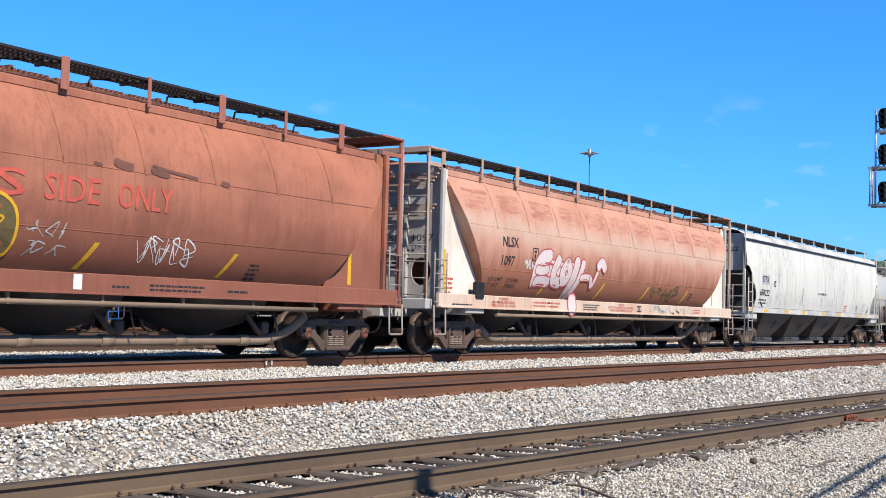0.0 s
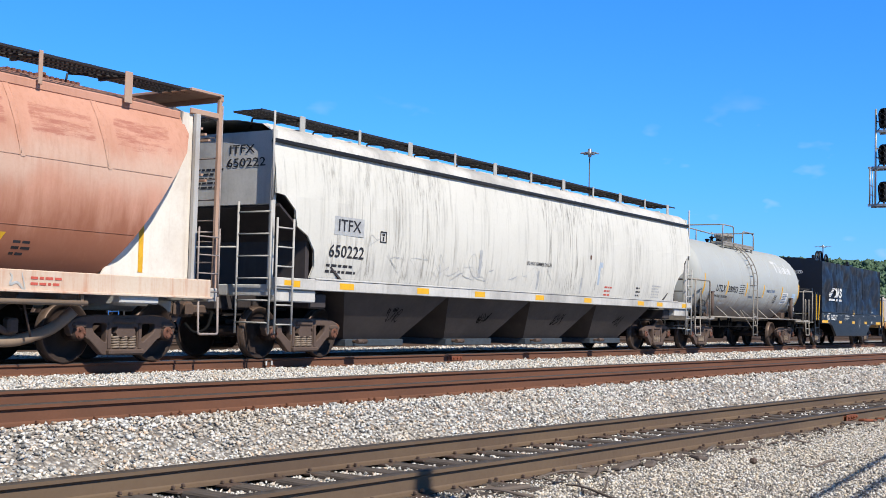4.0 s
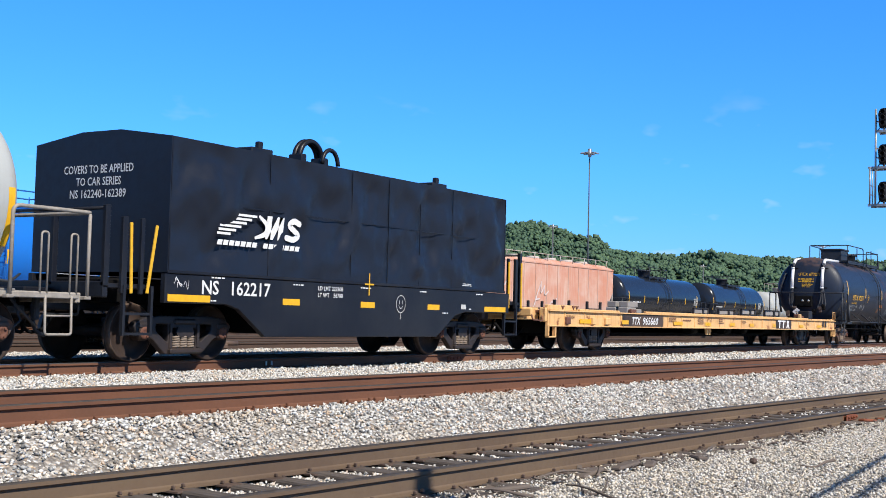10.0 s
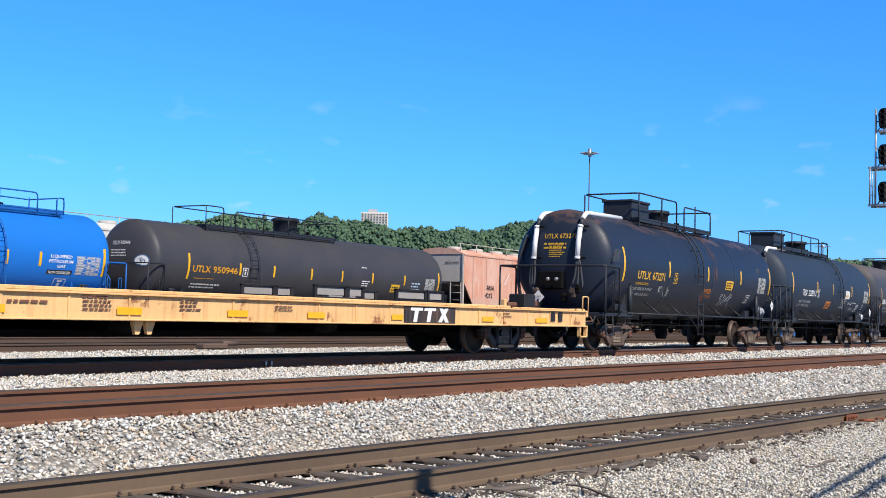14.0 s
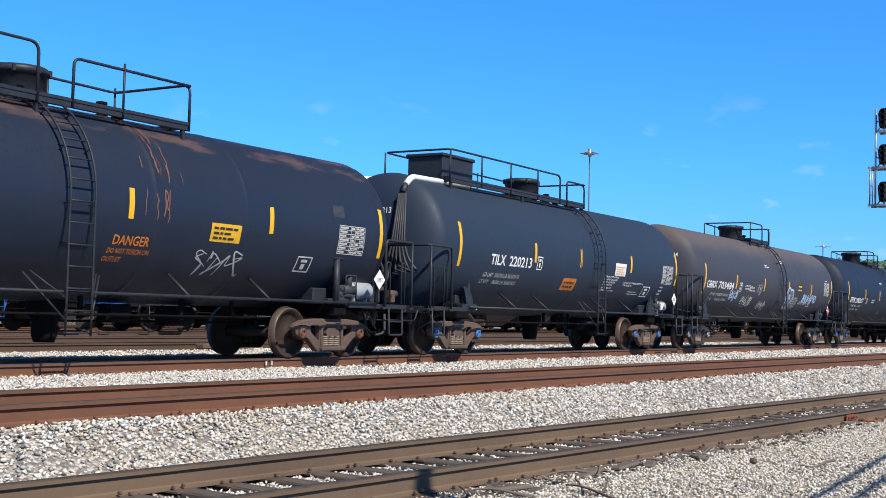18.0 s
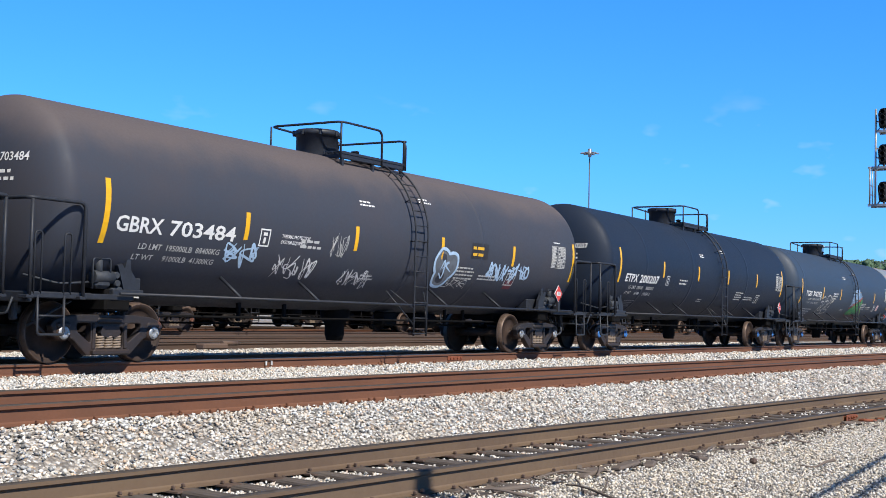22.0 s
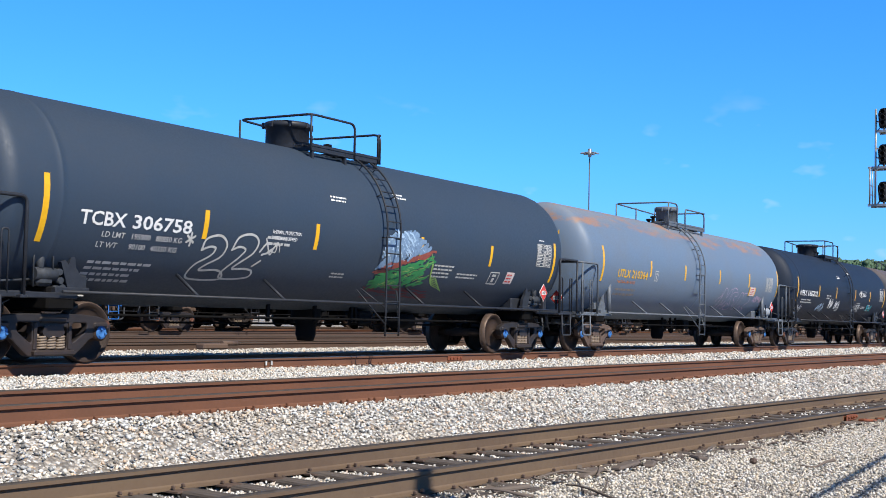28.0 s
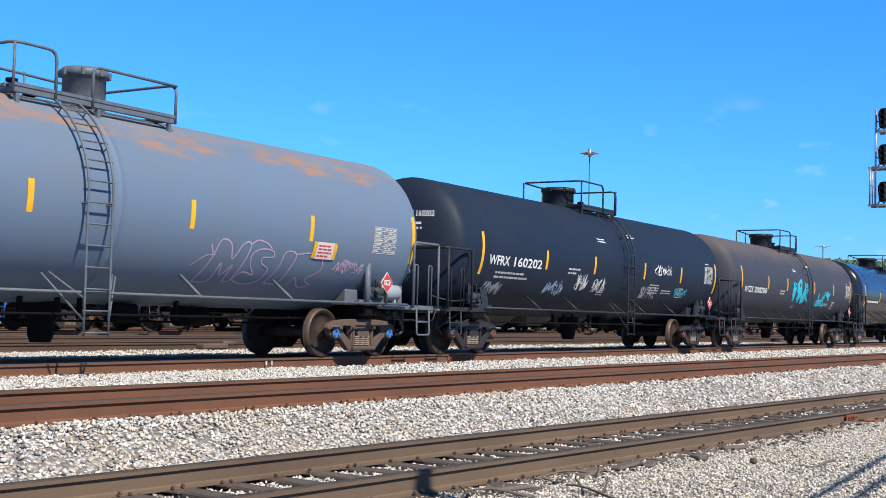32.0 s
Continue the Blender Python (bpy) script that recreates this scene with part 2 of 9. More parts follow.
def plain(name, base, rough=0.6, metal=0.0, vary=0.25, spec=0.25):
    """A small-scale varied surface for thin or small parts."""
    m, nt, nn, ll, p = nodes_of(name)
    n = noise_of(nt, mapped(nt, (1, 1, 1)), 9, 5, 0.7)
    dark = tuple(c * (1 - vary) for c in base)
    ll.new(scaled(nt, mixed(nt, ramp_of(nt, n, 0.3, 0.7), dark, base)), p.inputs["Base Color"])
    p.inputs["Roughness"].default_value, p.inputs["Metallic"].default_value = rough, metal
    p.inputs["Specular IOR Level"].default_value = spec
    return m


M_CAST = paint("cast_steel", (0.125, 0.085, 0.066), 0.72, (0.055, 0.038, 0.03), 0.6, 0.0, 0.16, (0.19, 0.075, 0.035))
M_CAST_DARK = paint("cast_steel_dark", (0.020, 0.019, 0.020), 0.5, (0.075, 0.046, 0.036), 0.45, 0.0, 0.14, (0.14, 0.055, 0.03), spec=0.3)
M_WHEEL = paint("wheel_steel", (0.06, 0.038, 0.029), 0.65, (0.022, 0.02, 0.019), 0.7, 0.0, 0.12, (0.15, 0.065, 0.03), spec=0.12)
M_TREAD = plain("wheel_tread", (0.15, 0.105, 0.08), 0.5, 0.35, 0.4)
M_CAP_BLUE = plain("bearing_cap_blue", (0.05, 0.18, 0.46), 0.5)
M_CAP_RUST = plain("bearing_cap_rust", (0.16, 0.07, 0.045), 0.75)
M_SPRING = plain("spring_steel", (0.26, 0.2, 0.15), 0.6)
M_RAIL = paint("rail_rust", (0.17, 0.075, 0.042), 0.8, (0.10, 0.05, 0.032), 0.6, 0.15, 0.1, (0.24, 0.1, 0.05))
M_RAIL_BACK = paint("rail_back", (0.10, 0.062, 0.045), 0.8, (0.06, 0.045, 0.038), 0.6, 0.15, 0.1, (0.13, 0.07, 0.045))
M_RAIL_OLD = paint("rail_old", (0.155, 0.107, 0.068), 0.75, (0.09, 0.06, 0.045), 0.6, 0.15, 0.1, (0.2, 0.1, 0.05))
M_RAIL_TOP = plain("rail_head", (0.30, 0.27, 0.25), 0.38, 0.85, 0.35)
M_RAIL_TOP_OLD = plain("rail_head_old", (0.075, 0.062, 0.052), 0.65, 0.0, 0.4)
M_BLACK = paint("black_paint", (0.012, 0.012, 0.014), 0.5, (0.09, 0.075, 0.06), 0.25, 0.12)
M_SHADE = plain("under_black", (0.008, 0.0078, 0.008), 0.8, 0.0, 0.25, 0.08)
M_YELLOW = plain("reflector_yellow", (0.85, 0.46, 0.02), 0.35, 0.0, 0.12)
M_YELLOW_P = plain("yellow_paint", (0.80, 0.45, 0.03), 0.5, 0.0, 0.2)
M_WHITE = plain("white_lettering", (0.78, 0.78, 0.76), 0.6, 0.0, 0.12)
M_WHITE_OLD = plain("faded_white", (0.55, 0.55, 0.52), 0.7, 0.0, 0.25)
M_RED = plain("red_marking", (0.62, 0.06, 0.05), 0.55, 0.0, 0.15)
M_BLACK_L = plain("black_lettering", (0.035, 0.035, 0.04), 0.6, 0.0, 0.3)
M_SIGNAL = plain("signal_black", (0.012, 0.012, 0.013), 0.55)
M_GREY_S = plain("galvanised", (0.42, 0.43, 0.43), 0.45, 0.6, 0.25)


# ---- ground ----
NEAR_Y, NEAR_SLOPE, NEAR_Z = 6.133, -0.0868, -0.4085      # near rail of the spur: y at x = 0, turn, rail top
MID_Y, MID_SLOPE = 8.80, -0.033                            # near rail of the middle track
RAIL_Y, GAUGE = 14.361, 1.505                              # near rail of the train's track
TRAIN_Y = RAIL_Y + GAUGE / 2
BACK_TRACKS = (22.6, 27.4)
PARK_Y = 33.5


def ground_z(x, y):
    """The height of the ballast."""
    e = y - (NEAR_Y + GAUGE + NEAR_SLOPE * min(max(x, -20), 60))
    top = MID_Y + MID_SLOPE * min(max(x, -20), 60) - 0.32
    low = y - e + 0.3
    k = min(1.0, max(0.0, (e + GAUGE + 0.25) / 0.3))
    z = -0.605 - 0.03 * k
    if e > 0.1:
        k = min(1.0, (y - low + 0.2) / max(top - low + 0.2, 0.4))
        z = -0.635 + 0.435 * k * k * (3 - 2 * k)
    return z + 0.018 * noise.noise((x * 0.6, y * 0.6, 0)) + 0.012 * noise.noise((x * 2.3, y * 2.3, 5))


M_BALLAST, nt, nn, ll, p = nodes_of("ballast")
vec = mapped(nt, (1, 1, 1))
vo = nn.new("ShaderNodeTexVoronoi")
vo.inputs["Scale"].default_value = 24
ll.new(vec, vo.inputs["Vector"])
sepc = nn.new("ShaderNodeSeparateColor")
ll.new(vo.outputs["Color"], sepc.inputs[0])
c1 = mixed(nt, ramp_of(nt, sepc.outputs[0], 0.0, 1.0), (0.195, 0.18, 0.16), (0.565, 0.53, 0.48))
c1 = mixed(nt, ramp_of(nt, sepc.outputs[1], 0.72, 0.95, 0, 0.6), c1, (0.42, 0.30, 0.2))
c1 = mixed(nt, ramp_of(nt, noise_of(nt, vec, 0.5, 4), 0.45, 0.75, 0, 0.35), c1, (0.40, 0.34, 0.27))
# shade of the gaps between stones, put into the colour at the cell rims
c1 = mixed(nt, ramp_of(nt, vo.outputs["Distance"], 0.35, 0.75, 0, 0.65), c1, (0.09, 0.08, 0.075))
ll.new(scaled(nt, c1), p.inputs["Base Color"])
p.inputs["Roughness"].default_value = 0.9
bumped(nt, p, times(nt, vo.outputs["Distance"], -1.0), 0.8, 0.04)

xs = [-3000, -800, -200, -60, -25] + [-10 + 0.5 * i for i in range(0, 141)] + [65, 75, 90, 120, 200, 500, 1200, 3000]
ys = [-800, -200, -50, -15, -5, 0] + [1 + 0.25 * i for i in range(0, 77)] + [21, 23, 26, 30, 36, 45, 60, 90, 150, 300, 700, 1500, 3500]
gv = [(x, y, ground_z(x, y)) for y in ys for x in xs]
gf = [(j * len(xs) + i, j * len(xs) + i + 1, (j + 1) * len(xs) + i + 1, (j + 1) * len(xs) + i) for j in range(len(ys) - 1) for i in range(len(xs) - 1)]
ground = new("ground", mesh_from("ground", gv, gf, True))
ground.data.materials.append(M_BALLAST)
tagged(ground, "pale grey and tan crushed stone ballast of the rail yard", "ground", kind="structure")

# ---- tracks ----
RAIL_PROFILE = [(-0.076, -0.186), (-0.076, -0.176), (-0.02, -0.163), (-0.009, -0.150), (-0.009, -0.055), (-0.016, -0.046), (-0.037, -0.040), (-0.037, -0.012),
                (-0.030, -0.002), (0.030, -0.002), (0.037, -0.012), (0.037, -0.040), (0.016, -0.046), (0.009, -0.055), (0.009, -0.150), (0.02, -0.163), (0.076, -0.176), (0.076, -0.186)]


def rail_mesh(x0, x1, y, slope, z, web, head, seg=12):
    s = Shape()
    k, n = len(RAIL_PROFILE), max(1, int((x1 - x0) / seg))
    pts = [x0 + (x1 - x0) * i / n for i in range(n + 1)]
    vs = [(x, y + slope * x + dy, z + dz) for x in pts for dy, dz in RAIL_PROFILE]
    for j in range(k):
        s.add([], [])
    fs = [(i * k + j, i * k + (j + 1) % k, (i + 1) * k + (j + 1) % k, (i + 1) * k + j) for i in range(n) for j in range(k)]
    s.add(vs, fs)
    s.m = [1 if (i % k) in (7, 8, 9) else 0 for i in range(len(fs))]
    return s.mesh("rail", [web, head])


def track(name, label, y, slope, z, x0, x1, web, head):
    t = thing(name, label, "railway track", kind="structure")
    for dy in (0, GAUGE):
        part("rail", rail_mesh(x0, x1, y + dy, slope, z, web, head), [], t)
    return t


spur = track("track_1", "old yard spur with brown rusty rails on weathered ties", NEAR_Y, NEAR_SLOPE, NEAR_Z, -12, 110, M_RAIL_OLD, M_RAIL_TOP_OLD)
middle = track("track_2", "rusty brown rails of the middle main track", MID_Y, MID_SLOPE, 0.0, -12, 160, M_RAIL, M_RAIL_TOP_OLD)
main = track("track_3", "worn rails under the passing freight train", RAIL_Y, 0.0, 0.0, -30, 400, M_RAIL, M_RAIL_TOP)
for i, y in enumerate((*BACK_TRACKS, PARK_Y)):
    track("track_%d" % (4 + i), "rusty yard track behind the train", y - GAUGE / 2, 0.0, 0.0, -20, 400, M_RAIL_BACK, M_RAIL_TOP_OLD)


# ---- running gear ----
WHEEL_R = 0.457


def wheelset_mesh(cap):
    """Two wheels on an axle with roller bearings and end caps; the axle lies along y."""
    s = Shape()
    turn = pose(0, 0, 0, 90)
    for sgn in (-1, 1):
        m = Matrix.Translation((0, sgn * 0.7525, 0)) @ pose(0, 0, 0, 90 * sgn)
        s.lathe([(0.10, -0.06), (0.14, -0.05), (0.15, -0.035), (0.37, -0.008), (0.385, -0.06), (0.44, -0.065)], m, 0, 32)
        s.lathe([(0.44, -0.065), (0.457, -0.06), (0.459, 0.03), (0.462, 0.04)], m, 1, 32)
        s.lathe([(0.462, 0.04), (0.485, 0.05), (0.485, 0.068), (0.44, 0.07), (0.39, 0.055), (0.375, 0.02), (0.15, 0.045), (0.10, 0.06)], m, 0, 32)
        b = Matrix.Translation((0, sgn * 1.003, 0)) @ pose(0, 0, 0, 90 * sgn)
        s.lathe([(0.105, 0.11), (0.125, 0.105), (0.125, -0.10), (0.105, -0.105), (0.10, -0.12)], b, 0, 20)
        s.lathe([(0.10, -0.12), (0.088, -0.135), (0.05, -0.137), (0.04, -0.128), (0.0, -0.128)], b, 2, 20)
        for k in range(3):
            a = 2 * math.pi * k / 3
            s.cyl((math.cos(a) * 0.062, sgn * 1.13, math.sin(a) * 0.062), (math.cos(a) * 0.062, sgn * 1.16, math.sin(a) * 0.062), 0.02, 2, 6)
    s.cyl((0, -1.0, 0), (0, 1.0, 0), 0.09, 0, 12)
    return s.mesh("wheelset", [M_WHEEL, M_TREAD, cap])


SIDE_OUT = [(-1.07, 0.05), (-1.11, 0.10), (-1.06, 0.17), (-0.86, 0.24), (-0.50, 0.27), (0.50, 0.27), (0.86, 0.24), (1.06, 0.17), (1.11, 0.10), (1.07, 0.05), (1.05, -0.02), (1.0, -0.06),
            (0.99, 0.07), (0.79, 0.07), (0.77, -0.08), (0.70, -0.10), (0.42, -0.34), (-0.42, -0.34), (-0.70, -0.10), (-0.77, -0.08), (-0.79, 0.07), (-0.99, 0.07), (-1.0, -0.06), (-1.05, -0.02)]
SIDE_HOLES = [[(-0.27, 0.08), (0.27, 0.08), (0.27, -0.24), (-0.27, -0.24)], [(-0.64, 0.14), (-0.36, 0.14), (-0.36, -0.16), (-0.62, 0.02)], [(0.64, 0.14), (0.62, 0.02), (0.36, -0.16), (0.36, 0.14)]]


def side_frame_mesh(mat):
    s = Shape()
    s.add(*filled([round_loop(SIDE_OUT, 0.05)] + [round_loop(h, 0.05) for h in SIDE_HOLES], 0.13, 0.018))
    for x in (-0.889, 0.889):       # bearing adapter and pedestal crown
        s.box((x, 0, 0.11), (0.26, 0.2, 0.1), 0, 0.03)
    s.box((0, -0.02, -0.29), (0.72, 0.26, 0.09), 0, 0.025)
    s.box((0, 0.0, 0.18), (0.5, 0.2, 0.10), 0, 0.03)
    s.box((-0.31, -0.01, -0.05), (0.06, 0.17, 0.4), 0, 0.015)
    s.box((0.31, -0.01, -0.05), (0.06, 0.17, 0.4), 0, 0.015)
    return s.mesh("side_frame", [mat])


def spring_mesh():
    s = Shape()
    pts = [(0.062 * math.cos(a), 0.062 * math.sin(a), -0.245 + 0.21 * i / 44) for i in range(45) for a in [2 * math.pi * i / 8]]
    s.tube(pts, 0.019, 0, 6)
    s.cyl((0, 0, -0.25), (0, 0, -0.03), 0.035, 1, 8)
    return s.mesh("spring", [M_SPRING, M_SHADE])


def bolster_mesh(mat):
    s = Shape()
    s.extrude([(-0.16, 0.1), (0.16, 0.1), (0.2, 0.0), (0.16, -0.06), (-0.16, -0.06), (-0.2, 0.0)], 2.25, None)
    s.box((0, 0, 0.16), (0.42, 0.5, 0.12), 0, 0.03)
    for sg in (-1, 1):
        s.box((0, sg * 0.62, 0.16), (0.24, 0.2, 0.1), 0, 0.02)
        s.box((sg * 0.62, 0, 0.0), (0.12, 1.5, 0.14), 0, 0.03)
        s.tube([(sg * 0.4, -0.6, 0.05), (sg * 0.4, 0.6, 0.05)], 0.03)
        for k in (-1, 1):
            s.box((sg * 0.40, k * 0.7525, 0.0), (0.09, 0.1, 0.3), 0, 0.03)
    return s.mesh("bogie", [mat])


WHEELS = {"blue": wheelset_mesh(M_CAP_BLUE), "rust": wheelset_mesh(M_CAP_RUST), "grey": wheelset_mesh(M_GREY_S)}
SIDES = {"rust": side_frame_mesh(M_CAST), "dark": side_frame_mesh(M_CAST_DARK)}
SPRINGS, BOLSTERS = spring_mesh(), {"rust": bolster_mesh(M_CAST), "dark": bolster_mesh(M_CAST_DARK)}
ROLLING = []


def bogie(car, x, tone="rust", cap="rust", wb=1.778, rolls=True):
    """A two-axle bogie under a car, its origin at axle height."""
    b = part("bogie", BOLSTERS[tone], [], car, at=pose(x, 0, WHEEL_R))
    for sg in (-1, 1):
        part("side_frame", SIDES[tone], [], b, at=pose(0, sg * 1.03, 0.0, 0, 0, 0 if sg < 0 else 180))
        for dx in (-0.165, 0.0, 0.165):
            part("spring", SPRINGS, [], b, at=pose(dx, sg * 1.06, 0))
        w = part("wheelset", WHEELS[cap], [], b, at=pose(sg * wb / 2, 0, 0))
        if rolls:
            ROLLING.append((w, sg * wb / 2))
    return b


def coupler(car, x, sg, mat=M_CAST):
    s = Shape()
    s.box((x - sg * 0.55, 0, 0.84), (0.75, 0.14, 0.16), 0, 0.03)
    s.box((x - sg * 0.1, 0.06, 0.84), (0.26, 0.24, 0.28), 0, 0.06)
    s.box((x - sg * 0.0, -0.10, 0.84), (0.16, 0.10, 0.26), 0, 0.05)
    s.tube(rounded([(x - sg * 0.5, -0.2, 0.8), (x - sg * 0.35, -0.24, 0.5), (x - sg * 0.05, -0.2, 0.42), (x + sg * 0.02, -0.05, 0.6)], 0.2), 0.028, 1)
    return part("coupler", s, [mat, M_SHADE], car)


# ---- writing, strips and signs laid on curved or flat sides ----
def on_tank(R, zc):
    """Places (along, height on the near side) on a tank's shell, a little proud of it."""
    def f(x, z, off=0.005):
        a = (z - zc) / R
        return (x, -(R + off) * math.cos(a), zc + (R + off) * math.sin(a))
    f.arc = lambda z: zc + R * math.asin(max(-0.99, min(0.99, (z - zc) / R)))
    return f


def on_head(R, zc, x0, head):
    """Places on the head of a tank that faces the way the train goes: across to the right, height."""
    def f(u, z, off=0.006):
        r = min(0.98, math.hypot(u, z - zc) / R)
        return (x0 + head * (1 - math.sqrt(1 - r * r)) - off, -u, z)
    f.arc = lambda z: z
    return f


def on_flat(y):
    def f(x, z, off=0.005):
        return (x, y - off, z)
    f.arc = lambda z: z
    return f


def on_end(x):
    def f(u, z, off=0.005):
        return (x - off, -u, z)
    f.arc = lambda z: z
    return f


def write(car, string, x0, x1, z, h, surf, mat, bold=0.0, slant=0.0, off=None, name="lettering"):
    off = (0.011 if surf is on_barrel else 0.0065) if off is None else off
    vs, fs = letters(string, h, bold)
    w = max(v[0] for v in vs) or 1
    k, a = (x1 - x0) / w, surf.arc(z)
    s = Shape()
    s.add([surf(x0 + u * k + slant * v, a + v, off) for u, v in vs], fs)
    return part(name, s, mat, car)


def lay(s, x0, x1, z0, z1, surf, off=0.004, mat=0, nz=6, nx=1, lean=0.0):
    """A thin skin over a rectangle of a side; lean shifts its top along."""
    a0, a1 = surf.arc(z0), surf.arc(z1)
    vs = [surf(x0 + (x1 - x0) * i / nx + lean * j / nz, a0 + (a1 - a0) * j / nz, off) for j in range(nz + 1) for i in range(nx + 1)]
    n = nx + 1
    s.add(vs, [(j * n + i, j * n + i + 1, (j + 1) * n + i + 1, (j + 1) * n + i) for j in range(nz) for i in range(nx)], mat)
    return s


def patch(car, name, x, z, w, h, surf, mat, label="", off=0.003, lean=0.0):
    return part(name, lay(Shape(), x - w / 2, x + w / 2, z - h / 2, z + h / 2, surf, off, 0, 6, 1, lean), mat, car, label)


def bars(car, x, z, w, h, rows, surf, mat, seed=0, off=0.004, name="notice"):
    """Lines of small print that cannot be read, as plain bars."""
    s, r = Shape(), random.Random(seed)
    step = h / rows
    for i in range(rows):
        zz, u, end = z + h / 2 - (i + 0.8) * step, x - w / 2, x + w / 2 - r.random() * 0.3 * w
        while u < end - 0.02:
            k = min(r.uniform(0.5, 1.6) * step * 1.3, end - u)
            lay(s, u, u + k, zz, zz + step * 0.45, surf, off, 0, 1)
            u += k + step * 0.35
    return part(name, s, mat, car)


def data_table(car, x, z, surf, w=0.72, h=0.52, mat=None):
    """A stencilled table of maintenance data: a ruled frame with lines of print in its cells."""
    s, rows, b = Shape(), 7, 0.014
    cols = (0.0, 0.44, 0.62, 0.81, 1.0)
    for i in range(rows + 1):
        zz = z - h / 2 + h * i / rows
        lay(s, x - w / 2, x + w / 2 + b, zz, zz + b, surf, 0.006, 0, 1)
    for c in cols:
        lay(s, x - w / 2 + w * c, x - w / 2 + w * c + b, z - h / 2, z + h / 2, surf, 0.0065, 0, 5)
    for i in range(rows):
        z0 = z - h / 2 + h * i / rows
        for j in range(4):
            if (i * 7 + j * 3) % 11 == 5:
                continue
            u0, u1 = x - w / 2 + w * cols[j] + 0.03, x - w / 2 + w * cols[j + 1] - 0.012
            lay(s, u0, u0 + (u1 - u0) * (0.9 if j else 0.6 + 0.1 * (i % 4)), z0 + 0.027, z0 + h / rows - 0.012, surf, 0.006, 0, 1)
    return part("data_table", s, mat or M_WHITE_OLD, car)


def box_sign(car, x, z, surf, mat, w=0.3, h=0.34):
    """A ruled frame with a mark in it."""
    s, b = Shape(), 0.025
    for a0, a1, c0, c1 in ((-w / 2, w / 2, h / 2 - b, h / 2), (-w / 2, w / 2, -h / 2, -h / 2 + b), (-w / 2, -w / 2 + b, -h / 2, h / 2), (w / 2 - b, w / 2, -h / 2, h / 2), (-w * 0.2, w * 0.2, h * 0.12, h * 0.3), (-w * 0.12, w * 0.12, -h * 0.32, h * 0.02)):
        lay(s, x + a0, x + a1, z + c0, z + c1, surf, 0.005, 0, 5)
    return part("framed_mark", s, mat, car)


def ribbon(s, pts, w, surf, off, mat=0, taper=True):
    P = [Vector(p) for p in pts]
    vs = []
    for i, p in enumerate(P):
        d = P[min(i + 1, len(P) - 1)] - P[max(i - 1, 0)]
        d = d.normalized() if d.length > 1e-6 else Vector((1, 0))
        k = w / 2 * (0.45 + 0.55 * math.sin(math.pi * min(1, max(0, i / (len(P) - 1)))) if taper else 1)
        n = Vector((-d.y, d.x)) * k
        vs += [surf(*(p + n), off), surf(*(p - n), off)]
    s.add(vs, [(2 * i, 2 * i + 1, 2 * i + 3, 2 * i + 2) for i in range(len(P) - 1)], mat)


def stroke(s, pts, w, surf, off, mat=0, across=5):
    """A broad band along a line on a side, bent to the side across its width too, with round ends."""
    P = [Vector(p) for p in pts]
    d0, d1 = (P[0] - P[1]).normalized(), (P[-1] - P[-2]).normalized()
    P = [P[0] + d0 * w * 0.42, P[0] + d0 * w * 0.25] + P + [P[-1] + d1 * w * 0.25, P[-1] + d1 * w * 0.42]
    n, vs = len(P), []
    for i, p in enumerate(P):
        d = P[min(i + 1, n - 1)] - P[max(i - 1, 0)]
        d = d.normalized() if d.length > 1e-6 else Vector((1, 0))
        k = (0.25 if i in (0, n - 1) else 0.42 if i in (1, n - 2) else 0.5) * w
        vs += [surf(*(p + Vector((-d.y, d.x)) * k * (2 * j / (across - 1) - 1)), off) for j in range(across)]
    s.add(vs, [(i * across + j, i * across + j + 1, (i + 1) * across + j + 1, (i + 1) * across + j) for i in range(n - 1) for j in range(across - 1)], mat)


def outlined(car, strokes, surf, fill, edge, rim, label, base=0.005, thin=5):
    """Sprayed forms: broad bands with a coloured rim, each form lying over the one before."""
    s = Shape()
    for i, (w, ctrl) in enumerate(strokes):
        line = curl(ctrl, thin)
        stroke(s, line, w + 2 * rim, surf, base + 0.0014 * i, 1)
        stroke(s, line, w, surf, base + 0.0014 * i + 0.0007, 0)
    return part("graffiti", s, [fill, edge], car, label)


def curl(ctrl, n=7):
    """A smooth line through the points."""
    C = [Vector(c) for c in ctrl]
    C = [C[0] * 2 - C[1]] + C + [C[-1] * 2 - C[-2]]
    out = []
    for a, b, c, d in zip(C, C[1:], C[2:], C[3:]):
        for i in range(n):
            t = i / n
            out.append(0.5 * ((2 * b) + (c - a) * t + (2 * a - 5 * b + 4 * c - d) * t * t + (3 * b - a - 3 * c + d) * t ** 3))
    return out + [C[-2]]


def scrawl(car, x, z, w, h, surf, mat, seed, signs=4, thick=0.03, strokes=2, label="sprayed scrawl"):
    """Sprayed scrawl that nobody can read: looping strokes side by side."""
    r, s, a = random.Random(seed), Shape(), surf.arc(z)
    cell = w / signs
    for i in range(signs):
        cx = x - w / 2 + (i + 0.5) * cell
        for k in range(strokes):
            ctrl = [(cx + r.uniform(-0.6, 0.6) * cell, a + r.uniform(-0.5, 0.5) * h) for _ in range(r.randint(4, 6))]
            ribbon(s, curl(ctrl), thick * r.uniform(0.7, 1.3), surf, 0.006 + 0.0006 * (i % 3))
    return part("graffiti", s, mat, car, label)


